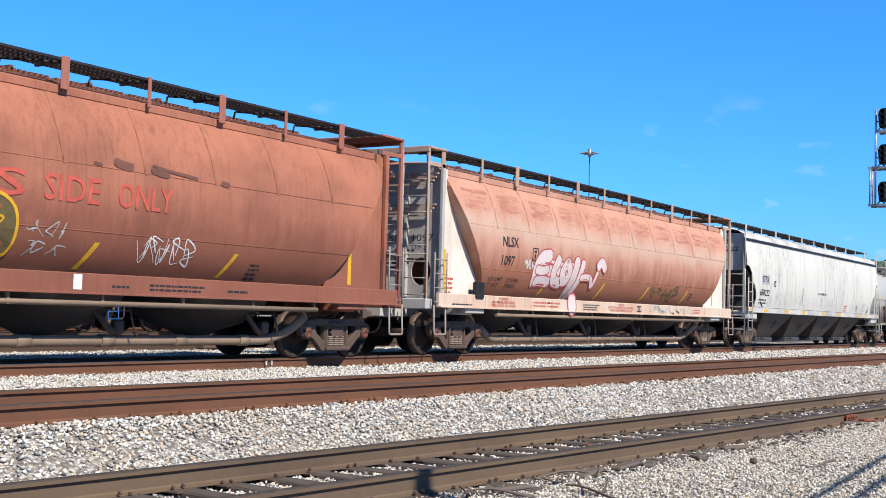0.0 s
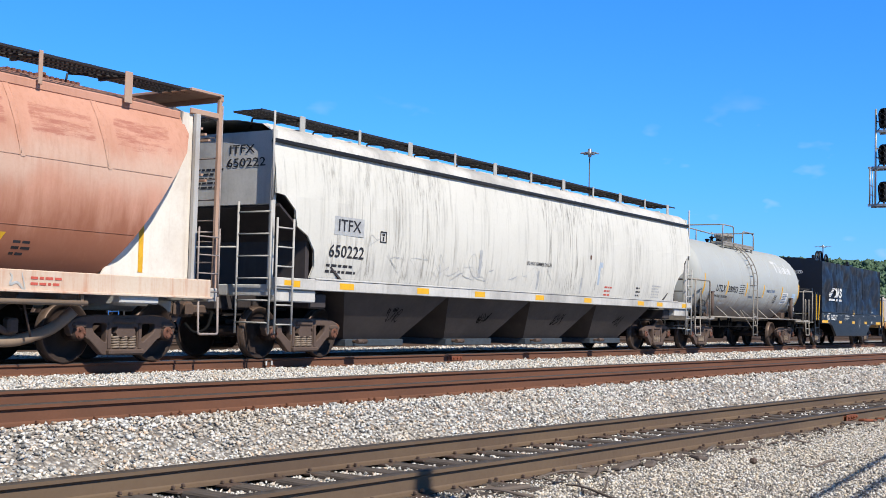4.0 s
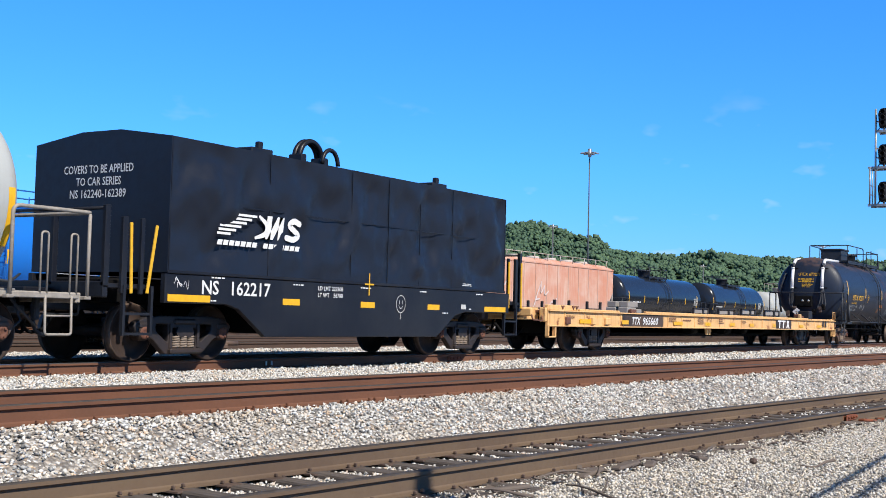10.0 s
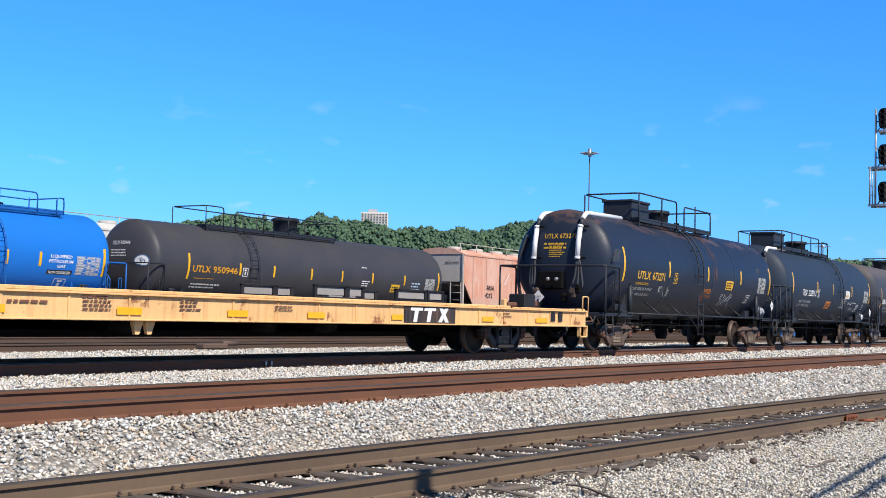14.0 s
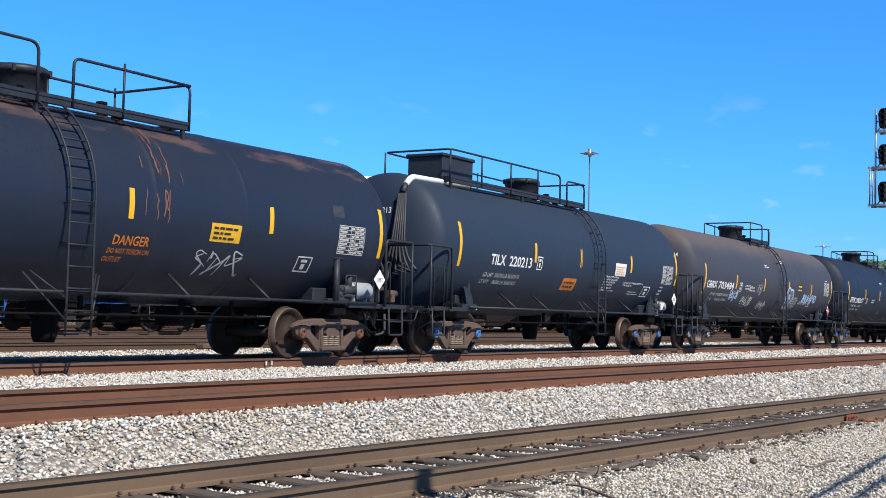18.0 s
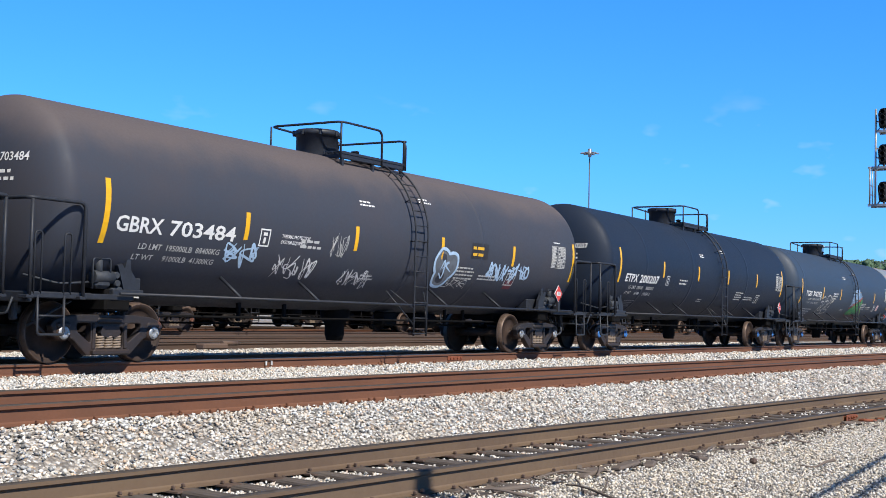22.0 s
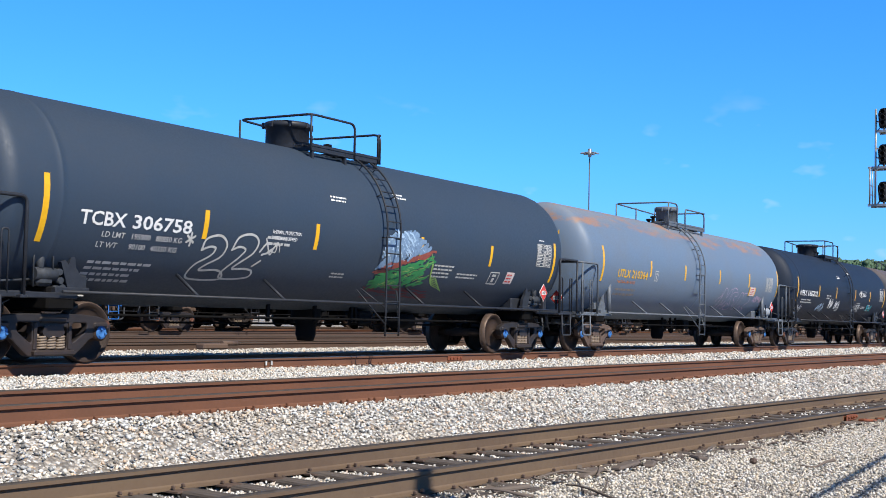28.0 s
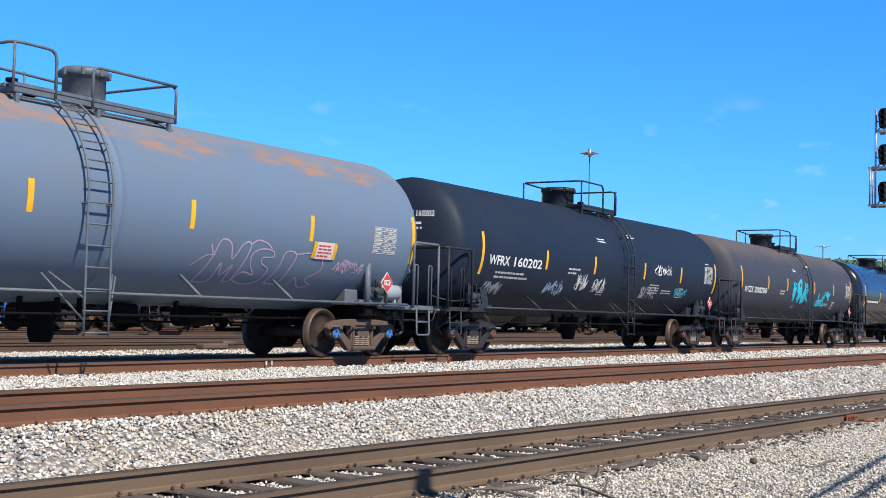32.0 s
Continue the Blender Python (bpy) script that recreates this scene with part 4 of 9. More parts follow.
M_STEEL_LIGHT = plain("light_grey_steel", (0.36, 0.325, 0.28), 0.55, 0.0, 0.3)
M_STEEL_GREY = plain("grey_steel", (0.14, 0.16, 0.185), 0.5, 0.0, 0.3)
M_STEEL = plain("black_steel", (0.032, 0.036, 0.045), 0.5, 0.0, 0.35)
M_RESERVOIR = plain("reservoir_grey", (0.36, 0.39, 0.42), 0.45, 0.0, 0.2)
# low in both reds: staining, and the barrel's underside shade put into the colour
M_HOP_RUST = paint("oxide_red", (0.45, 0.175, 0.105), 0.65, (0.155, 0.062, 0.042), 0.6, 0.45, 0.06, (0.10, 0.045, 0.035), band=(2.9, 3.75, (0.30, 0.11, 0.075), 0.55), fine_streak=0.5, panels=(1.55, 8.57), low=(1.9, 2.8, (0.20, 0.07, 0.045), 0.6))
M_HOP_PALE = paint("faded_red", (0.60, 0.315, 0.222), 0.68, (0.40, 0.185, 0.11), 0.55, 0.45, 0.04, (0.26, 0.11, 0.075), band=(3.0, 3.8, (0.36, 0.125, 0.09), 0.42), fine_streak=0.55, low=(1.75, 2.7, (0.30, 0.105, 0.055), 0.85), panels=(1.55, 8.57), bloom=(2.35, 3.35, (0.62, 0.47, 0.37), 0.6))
M_HOP_SILL = paint("sill_pale", (0.68, 0.57, 0.45), 0.7, (0.50, 0.19, 0.09), 0.4, 0.6, 0.10, (0.42, 0.15, 0.07), fine_streak=0.6)
M_HOP_ENDW = paint("end_white", (0.84, 0.79, 0.69), 0.65, (0.42, 0.28, 0.19), 0.5, 0.35, 0.05, (0.4, 0.2, 0.1))
M_HOP_ENDG = paint("end_grey", (0.50, 0.50, 0.48), 0.6, (0.30, 0.22, 0.17), 0.5, 0.3)
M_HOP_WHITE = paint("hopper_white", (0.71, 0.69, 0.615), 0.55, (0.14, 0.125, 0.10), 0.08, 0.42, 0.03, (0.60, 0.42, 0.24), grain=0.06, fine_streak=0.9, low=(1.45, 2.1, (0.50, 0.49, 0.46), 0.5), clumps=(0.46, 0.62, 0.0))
M_HOP_ROOF = paint("roof_white", (0.66, 0.64, 0.59), 0.5, (0.16, 0.15, 0.14), 0.6, 0.3)
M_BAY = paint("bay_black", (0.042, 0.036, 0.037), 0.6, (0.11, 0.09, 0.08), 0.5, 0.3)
M_WALK = plain("running_board", (0.055, 0.05, 0.05), 0.55, 0.4, 0.3)
M_RUSTY = paint("rusty_steel", (0.19, 0.085, 0.06), 0.75, (0.10, 0.05, 0.04), 0.6, 0.2)
M_FLAT = paint("flat_yellow", (0.84, 0.52, 0.225), 0.6, (0.44, 0.21, 0.085), 0.30, 0.65, 0.20, (0.27, 0.11, 0.05), fine_streak=0.55)
M_FLAT_BLACK = paint("worn_number_black", (0.022, 0.023, 0.028), 0.6, (0.20, 0.12, 0.07), 0.4, 0.5, 0.16, (0.42, 0.24, 0.11), fine_streak=0.5)
M_FLAT_DECK = paint("deck_rust", (0.15, 0.07, 0.05), 0.8, (0.08, 0.05, 0.04), 0.6, 0.0)
M_COVER = paint("cover_black", (0.008, 0.009, 0.014), 0.38, (0.05, 0.05, 0.05), 0.25, 0.1)
M_DENTED, nt, nn, ll, p = nodes_of("dented_cover")
p.inputs["Base Color"].default_value = (0.010, 0.013, 0.021, 1)
vec = mapped(nt, (0.7, 1.0, 1.0))
ll.new(ramp_of(nt, noise_of(nt, vec, 6, 4), 0.3, 0.7, 0.36, 0.52), p.inputs["Roughness"])
p.inputs["Specular IOR Level"].default_value = 0.24
bumped(nt, p, noise_of(nt, vec, 9, 3, 0.5), 0.25, 0.01)
M_TIMBER = paint("grey_timber", (0.34, 0.32, 0.30), 0.85, (0.2, 0.18, 0.16), 0.5, 0.0)
M_PINK = paint("spray_pink_white", (0.74, 0.66, 0.64), 0.6, (0.56, 0.36, 0.28), 0.45, 0.5, 0.0, grain=0.3, fine_streak=0.4)
M_SPRAYRED = plain("spray_red", (0.58, 0.11, 0.12), 0.6, 0.0, 0.35)
M_LILAC = plain("spray_lilac", (0.55, 0.42, 0.55), 0.6)
M_CYAN = plain("spray_cyan", (0.03, 0.55, 0.70), 0.6)
M_GREEN = plain("spray_green", (0.05, 0.30, 0.10), 0.6)
M_MAROON = plain("spray_maroon", (0.15, 0.03, 0.045), 0.6)
M_MURAL_BLUE = plain("spray_slate_blue", (0.22, 0.34, 0.50), 0.6, 0.0, 0.4)
M_LIME = plain("spray_lime", (0.25, 0.42, 0.12), 0.6)
M_SPRAYRED_DULL = plain("spray_brick", (0.33, 0.09, 0.07), 0.6)
M_SKYBLUE = plain("spray_pale_blue", (0.45, 0.62, 0.80), 0.6)
M_OLIVE = plain("spray_olive", (0.16, 0.12, 0.05), 0.6)
M_ORANGE = plain("orange_plate", (0.70, 0.22, 0.03), 0.5)
M_FADE_RED = plain("faded_red_lettering", (0.62, 0.12, 0.085), 0.65, 0.0, 0.25)
M_FADE_BLUE = plain("faded_blue_lettering", (0.10, 0.17, 0.30), 0.6)
M_PIPEWHITE = plain("white_lagging", (0.80, 0.80, 0.79), 0.5, 0.0, 0.1)
M_FADED_TAN = plain("faded_tan_print", (0.30, 0.25, 0.21), 0.6, 0.0, 0.3)
M_PALE_MARK = plain("faded_company_mark", (0.66, 0.67, 0.66), 0.6, 0.0, 0.15)
M_HOSE = plain("rubber_hose", (0.06, 0.062, 0.068), 0.55)


# ---- covered hoppers with rounded sides ----
BARREL = [(1.17, 1.28), (1.33, 1.48), (1.44, 1.66), (1.52, 1.86), (1.58, 2.15), (1.61, 2.5), (1.595, 2.95), (1.53, 3.3), (1.41, 3.62), (1.24, 3.88), (1.20, 3.93), (1.02, 4.06), (0.75, 4.16), (0.4, 4.21), (0.0, 4.22)]


def on_barrel(x, z, off=0.006):
    for (y0, z0), (y1, z1) in zip(BARREL, BARREL[1:]):
        if z0 <= z <= z1:
            return (x, -(y0 + (y1 - y0) * (z - z0) / (z1 - z0)) - off, z)
    return (x, -BARREL[0][0] - off, z)


on_barrel.arc = lambda z: z


def roof_walk(car, x0, x1, y_near, y_in, z, post_z, n_post, mat_post, pitch=0.085, first=0.06):
    """Running boards on both edges of a roof, carried on flat stanchions, with slanting braces under them."""
    for sg in (-1, 1):
        s = Shape()
        for y in (y_near, y_near - (y_near - y_in) * 0.33, y_near - (y_near - y_in) * 0.66, y_in):
            s.box(((x0 + x1) / 2, sg * y, z - 0.008), (x1 - x0, 0.018, 0.034))
        for i in range(int((x1 - x0) / pitch)):
            s.box((x0 + (i + 0.5) * pitch, sg * (y_near + y_in) / 2, z), (0.034, y_near - y_in, 0.02))
        part("running_board", s, M_WALK, car, "dark open-grid running board")
        for i in range(n_post):
            x = x0 + (x1 - x0) * (i + first) / n_post
            wide = 0.15 if i % 2 == 0 else 0.07
            s = Shape()
            s.box((x, sg * (y_near + 0.02), (z + post_z) / 2 + 0.01), (wide, 0.03, z - post_z + 0.05), 0, 0.008)
            part("stanchion", s, mat_post, car)
            s = Shape()
            s.box((x, sg * (y_near + y_in) / 2, z - 0.04), (0.05, y_near - y_in, 0.04))
            s.tube([(x - 0.62, sg * y_in, z - 0.05), (x + 0.02, sg * y_near, z - 0.05)], 0.02, 0, 5)
            s.tube([(x - 0.62, sg * y_in, z - 0.05), (x - 0.62, sg * (y_in - 0.05), z - 0.24)], 0.018, 0, 5)
            part("brace", s, M_WALK, car)


def barrel_hopper(label, s0, s1, body_m, sill_m, plate_m, wall_m, post_m, seed):
    car, half = car_base("hopper_car", label, s0, s1, "rust", "rust", "hopper car")
    ext = half - 7.85
    xe = lambda z: ext + (7.17 + (min(z, 3.5) - 1.35) / 2.15 * 1.58 if z < 3.5 else 8.75 - max(0, z - 3.9) * 0.6)
    s = Shape()
    ring = [(-y, z) for y, z in BARREL] + [(y, z) for y, z in BARREL[::-1][1:]]
    k = len(ring)
    cols = [-1 + 2 * i / 16 for i in range(17)]
    vs = [(c * xe(z), y, z) for c in cols for y, z in ring]
    s.add(vs, [(c * k + i, c * k + i + 1, (c + 1) * k + i + 1, (c + 1) * k + i) for c in range(16) for i in range(k - 1)], 0, True)
    for sg in (-1, 1):                      # sloping end sheets
        b = [(sg * xe(z), y, z) for y, z in BARREL]
        s.add(b + [(x, -y, z) for x, y, z in b], [(i, i + 1, len(b) + i + 1, len(b) + i) for i in range(len(b) - 1)])
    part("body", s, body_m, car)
    s = Shape()                             # weld beads and side seam
    for x in [-7.02 + 1.55 * i for i in range(10)]:
        stroke(s, [(x + 0.05 * math.sin(3 * z), z) for z in [2.88 + 0.1 * i for i in range(11)]], 0.10, on_barrel, 0.009, 0, 3)
        s.tube([on_barrel(x, z, 0.006) for z in [2.88 + 0.2 * i for i in range(6)]], 0.009, 0, 5)
    for z in (1.92, 2.86):
        s.tube([on_barrel(-xe(z) + 0.05, z, -0.002), on_barrel(xe(z) - 0.05, z, -0.002)], 0.010, 0, 5)
    part("weld_seam", s, body_m, car)
    s = Shape()
    for sg in (-1, 1):
        s.box((0, sg * 1.47, 1.17), (2 * (half + 1.42), 0.09, 0.30), 0, 0.012)
        s.box((0, sg * 1.50, 1.03), (2 * (half + 1.42), 0.12, 0.035), 0, 0.006)
        part("side_sill", s, sill_m, car)
        s = Shape()
    s = Shape()                             # roof edge band
    for sg in (-1, 1):
        s.box((0, sg * 1.245, 3.92), (2 * (half + 0.85), 0.05, 0.13), 0, 0.012)
    part("top_chord", s, body_m, car)
    xw = half + 1.10
    for sg in (-1, 1):
        for y in (-1.29, 1.29):
            s = Shape()
            pts = [(sg * xw, 1.3), (sg * xw, 3.98), (sg * (xe(3.5) - 0.02), 3.98), (sg * (xe(3.4) - 0.02), 3.4), (sg * (xe(1.35) - 0.05), 1.3)]
            s.extrude(pts if sg > 0 else pts[::-1], 0.03, Matrix.Translation((0, y, 0)))
            part("end_side_plate", s, plate_m, car)
        s = Shape()
        circle = lambda cy: [(cy + 0.25 * math.cos(2 * math.pi * i / 20), 1.78 + 0.30 * math.sin(2 * math.pi * i / 20)) for i in range(20)]
        vs, fs = filled([[(-1.27, 1.2), (1.27, 1.2), (1.27, 3.95), (0.9, 4.12), (-0.9, 4.12), (-1.27, 3.95)], circle(-0.82), circle(0.82)], 0.03, 0.0)
        s.add([(sg * (xw - 0.03) + y, x, z) for x, y, z in vs], fs)
        for y in (-1.36, -0.45, 0.45, 1.36):
            s.box((sg * (xw + 0.03), y, 2.6), (0.10, 0.08, 2.75), 0, 0.01)
        part("end_wall", s, wall_m, car)
        s = Shape()                         # crossover treads on the end
        for z, y0, y1 in ((3.86, -1.3, 1.3), (3.2, -1.25, 0.2)):
            for i in range(4):
                s.box((sg * (xw + 0.12 + 0.09 * i), (y0 + y1) / 2, z - 0.085 * i), (0.05, y1 - y0, 0.035))
        part("crossover_tread", s, post_m, car)
        s = Shape()
        s.box((sg * (xw + 0.25), 0, 4.36), (0.75, 2.75, 0.05), 0, 0.01)
        s.box((sg * (xw + 0.60), 0, 4.32), (0.06, 2.75, 0.12), 0, 0.01)
        for y in (-1.33, 1.33):
            s.box((sg * (xw + 0.58), y, 2.65), (0.07, 0.07, 3.3), 0, 0.012)
            s.box((sg * (xw + 0.25), y, 4.02), (0.7, 0.05, 0.09), 0, 0.01)
        part("end_platform", s, post_m, car)
        s = Shape()
        ladder(s, (sg * (xw + 0.62), -1.36, 1.1), (sg * (xw + 0.62), -1.36, 4.2), (0, 0.62, 0), 9)
        s.tube([(sg * (xw + 0.62), -1.36, 2.12), (sg * (xw + 0.62), 1.36, 2.12)], 0.016, 0, 6)
        ladder(s, (sg * (xw + 0.5), -1.50, 0.98), (sg * (xw + 0.5), -1.50, 2.16), (-sg * 0.48, 0, 0), 4)
        part("ladder", s, M_GREY_LADDER, car)
        s = Shape()
        xa, xb = sg * (xw + 0.05), sg * (xw + 0.5)
        s.tube(rounded([(xa, -1.5, 1.05), (xa, -1.52, 0.45), (xb, -1.52, 0.45), (xb, -1.5, 1.05)], 0.04, 3), 0.02, 0, 6)
        part("sill_step", s, M_GREY_LADDER, car)
        s = Shape()
        s.box((sg * (half + 0.6), 0, 0.95), (2.4, 0.6, 0.32), 0, 0.02)
        s.box((sg * half, 0, 1.0), (0.5, 2.7, 0.26), 0, 0.03)
        s.box((sg * (half + 1.62), 0, 1.08), (0.25, 2.8, 0.22), 0, 0.02)
        s.box((sg * (half - 0.1), -1.42, 0.98), (0.8, 0.16, 0.16), 0, 0.02)
        part("bolster_beam", s, wall_m, car)
        coupler(car, sg * (half + 2.12), sg)
    roof_walk(car, -half - 1.2, half + 1.2, 1.32, 0.70, 4.36, 3.93, 11, post_m)
    s = Shape()
    for i in range(10):
        s = Shape()
        x = -6.7 + 1.49 * i
        s.box((x, 0, 4.235), (1.42, 0.74, 0.10), 0, 0.03)
        for k in range(14):
            s.box((x - 0.66 + 0.1 * k, -0.39, 4.245), (0.05, 0.05, 0.07))
        s.box((x, 0, 4.30), (0.07, 0.8, 0.05), 0, 0.01)
        part("hatch_cover", s, M_RUSTY, car)
    for i in range(4):
        s = Shape()
        x = -5.1 + 3.4 * i
        s.lathe([(1.36, 1.12), (1.22, 0.9), (0.85, 0.62), (0.42, 0.47), (0.3, 0.40), (0.0, 0.38)], Matrix.Translation((x, 0, 0)), 0, 22)
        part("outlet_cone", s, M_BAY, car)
    s = Shape()
    s.tube([(-half + 1.1, -1.46, 0.89), (half - 1.1, -1.46, 0.89)], 0.042, 0, 8)
    for i in range(9):
        s.box((-half + 1.2 + i * (2 * half - 2.4) / 8, -1.46, 0.95), (0.05, 0.05, 0.2))
    part("upper_air_line", s, M_BEIGE, car)
    s = Shape()
    s.tube(rounded([(-half + 1.2, -0.95, 0.62), (-half + 1.7, -0.95, 0.33), (half - 1.9, -0.95, 0.33), (half - 1.3, -1.0, 0.5), (half - 1.1, -1.2, 0.78)], 0.2, 4), 0.085, 0, 12)
    for i in range(8):
        s.cyl((-half + 2.2 + i * 1.55, -0.95, 0.33), (-half + 2.45 + i * 1.55, -0.95, 0.33), 0.1, 0, 12)
    part("discharge_pipe", s, M_BEIGE, car)
    r = random.Random(seed)
    for i in range(4):
        s = Shape()
        x = -5.0 + 3.4 * i + 0.6
        s.tube(rounded([(x - 0.5, -1.0, 0.85), (x - 0.2, -1.05, 0.5), (x + 0.1, -0.95, 0.42)], 0.1, 3), 0.05, 0, 8)
        s.box((x, -1.02, 0.55), (0.18, 0.16, 0.22), 0, 0.03)
        s.tube([(x + 0.05, -1.2, 0.9), (x + 0.2, -1.2, 0.4)], 0.018, 0, 6)
        part("valve_gear", s, M_CAST, car)
    return car, half


M_POST_TAN = paint("tan_steel", (0.50, 0.34, 0.25), 0.7, (0.3, 0.15, 0.1), 0.5, 0.3)
M_WORN = paint("worn_red", (0.33, 0.125, 0.09), 0.7, (0.42, 0.18, 0.13), 0.6, 0.5)
M_GREY_LADDER = plain("ladder_steel", (0.36, 0.30, 0.27), 0.6, 0.0, 0.3)
M_BEIGE = paint("beige_pipe", (0.30, 0.22, 0.15), 0.65, (0.16, 0.10, 0.07), 0.5, 0.2, 0.06)

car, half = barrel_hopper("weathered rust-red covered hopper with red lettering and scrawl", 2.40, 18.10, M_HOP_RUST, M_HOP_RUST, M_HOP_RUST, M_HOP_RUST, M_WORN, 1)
write(car, "THIS", -2.35, 0.11, 2.31, 0.36, on_barrel, M_FADE_RED, 0.012)
write(car, "SIDE", 0.41, 1.42, 2.31, 0.36, on_barrel, M_FADE_RED, 0.012)
write(car, "ONLY", 1.75, 2.88, 2.31, 0.36, on_barrel, M_FADE_RED, 0.012)
for x in (-7.6, -4.6, -1.6, 1.40, 4.40):
    patch(car, "reflector_strip", x - 0.1, 1.57, 0.10, 0.40, on_barrel, M_YELLOW_P, lean=0.22)
patch(car, "reflector_strip", 7.91, 1.82, 0.11, 0.88, on_flat(-1.308), M_YELLOW_P)
patch(car, "tag", 1.15, 1.19, 0.16, 0.22, on_flat(-1.517), M_WHITE, "white paper tag")
bars(car, 3.2, 1.16, 1.3, 0.13, 2, on_flat(-1.517), M_BLACK_L, 3)
bars(car, 2.0, 1.15, 0.4, 0.07, 1, on_flat(-1.517), M_BLACK_L, 4)
bars(car, 4.6, 1.15, 0.6, 0.07, 1, on_flat(-1.517), M_BLACK_L, 5)
bars(car, 5.1, 1.5, 0.3, 0.3, 4, on_barrel, M_BLACK_L, 6)
scrawl(car, 2.9, 1.72, 1.3, 0.42, on_barrel, M_WHITE, 11, 5, 0.022, 2)
scrawl(car, 0.55, 1.9, 0.75, 0.25, on_barrel, M_WHITE_OLD, 12, 4, 0.02, 1)
scrawl(car, 0.6, 1.62, 0.7, 0.25, on_barrel, M_WHITE_OLD, 13, 4, 0.018, 1)
s, r = Shape(), random.Random(5)
bubble(s, -0.4, 1.85, 0.9, 0.9, on_barrel, r, 0, 1, 0.05)
part("graffiti", s, [M_OLIVE, M_YELLOW_P], car, "sprayed olive form edged in yellow")
for line, w in (([(1.72, 2.96), (1.85, 2.93), (2.0, 2.92)], 0.13), ([(2.46, 2.99), (2.7, 2.96), (3.0, 2.93), (3.4, 2.90)], 0.05), ([(2.46, 2.93), (2.6, 2.9), (2.75, 2.89)], 0.12), ([(1.3, 2.9), (1.42, 2.89)], 0.05), ([(4.0, 2.88), (4.12, 2.87)], 0.09)):
    s = Shape()
    stroke(s, curl(line, 4), w, on_barrel, 0.012)
    part("worn_patch", s, M_RUSTY, car)

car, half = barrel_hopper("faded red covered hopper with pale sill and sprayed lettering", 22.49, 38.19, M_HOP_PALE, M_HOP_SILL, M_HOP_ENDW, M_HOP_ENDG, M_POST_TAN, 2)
write(car, "NLSX", -6.77, -6.02, 2.46, 0.22, on_barrel, M_BLACK_L, 0.01)
write(car, "1097", -6.80, -6.14, 2.03, 0.22, on_barrel, M_BLACK_L, 0.01)
write(car, "NLSX", -0.45 + 0.1, 0.35, 2.42, 0.15, on_end(-8.99), M_BLACK_L)
write(car, "1097", 0.58, 1.15, 2.42, 0.15, on_end(-8.99), M_BLACK_L)
bars(car, 0.2, 2.05, 1.1, 0.45, 5, on_end(-8.99), M_BLACK_L, 8)
patch(car, "reflector_strip", -8.76, 1.82, 0.10, 0.88, on_flat(-1.308), M_YELLOW_P)
patch(car, "reflector_strip", 7.91, 1.82, 0.10, 0.88, on_flat(-1.308), M_YELLOW_P)
for x in (-4.35, -1.1, 1.95, 5.1):
    patch(car, "reflector_strip", x - 0.1, 1.60, 0.11, 0.42, on_barrel, M_YELLOW_P, lean=0.22)
box_sign(car, -5.15, 2.35, on_barrel, M_BLACK_L, 0.28, 0.3)
outlined(car, ((0.56, [(-4.75, 2.02), (-4.3, 1.98), (-3.7, 1.95), (-3.1, 1.96), (-2.75, 2.0)]), (0.30, [(-4.98, 1.72), (-5.0, 2.05), (-4.75, 2.3), (-4.4, 2.36)]), (0.20, [(-4.95, 2.0), (-4.7, 1.98), (-4.45, 2.02)]), (0.24, [(-4.9, 1.72), (-4.6, 1.74), (-4.28, 1.72)]),
               (0.26, [(-3.9, 2.28), (-4.08, 2.0), (-4.0, 1.78), (-3.62, 1.72)]), (0.24, [(-3.38, 2.24), (-3.62, 2.0), (-3.42, 1.76), (-3.2, 1.98), (-3.36, 2.24)]),
               (0.30, [(-2.85, 2.28), (-2.95, 1.9), (-3.05, 1.5), (-3.02, 1.36)]), (0.22, [(-2.5, 2.26), (-2.62, 1.9), (-2.78, 1.55), (-2.9, 1.4)]), (0.16, [(-2.5, 1.9), (-2.2, 1.92), (-1.95, 1.9)]),
               (0.12, [(-1.95, 1.9), (-1.78, 1.7), (-1.66, 1.95), (-1.55, 2.2)]), (0.24, [(-1.58, 2.24), (-1.38, 2.34), (-1.2, 2.2)])), on_barrel, M_PINK, M_SPRAYRED, 0.034, "sprayed pale forms outlined in red", 0.008)
outlined(car, ((0.42, [(-2.98, 1.28), (-2.97, 1.2), (-2.95, 1.14)]),), on_flat(-1.517), M_PINK, M_SPRAYRED, 0.05, "sprayed pale drip", 0.004)
scrawl(car, -5.4, 2.1, 0.5, 0.25, on_barrel, M_WHITE, 21, 4, 0.03, 1)
for k, line in enumerate(("CAUTION", "DO NOT OPEN HATCHES OR DISCONNECT", "HOSES UNTIL PRESSURE IS ZERO")):
    w = 0.052 * len(line)
    write(car, line, 0.1 - w / 2, 0.1 + w / 2, 1.23 - 0.078 * k, 0.06, on_flat(-1.517), M_FADE_RED, 0.006)
for k, line in enumerate(("WARNING", "MAXIMUM OPERATING", "PRESSURE 14.7 PSIG")):
    w = 0.062 * len(line)
    write(car, line, -6.5 - w / 2, -6.5 + w / 2, 1.23 - 0.078 * k, 0.06, on_flat(-1.517), M_FADE_RED, 0.006)
write(car, "LD LMT   215500", -7.15, -5.75, 1.66, 0.09, on_barrel, M_BAY, 0.004)
write(car, "LT WT     70800", -7.2, -5.8, 1.52, 0.09, on_barrel, M_BAY, 0.004)
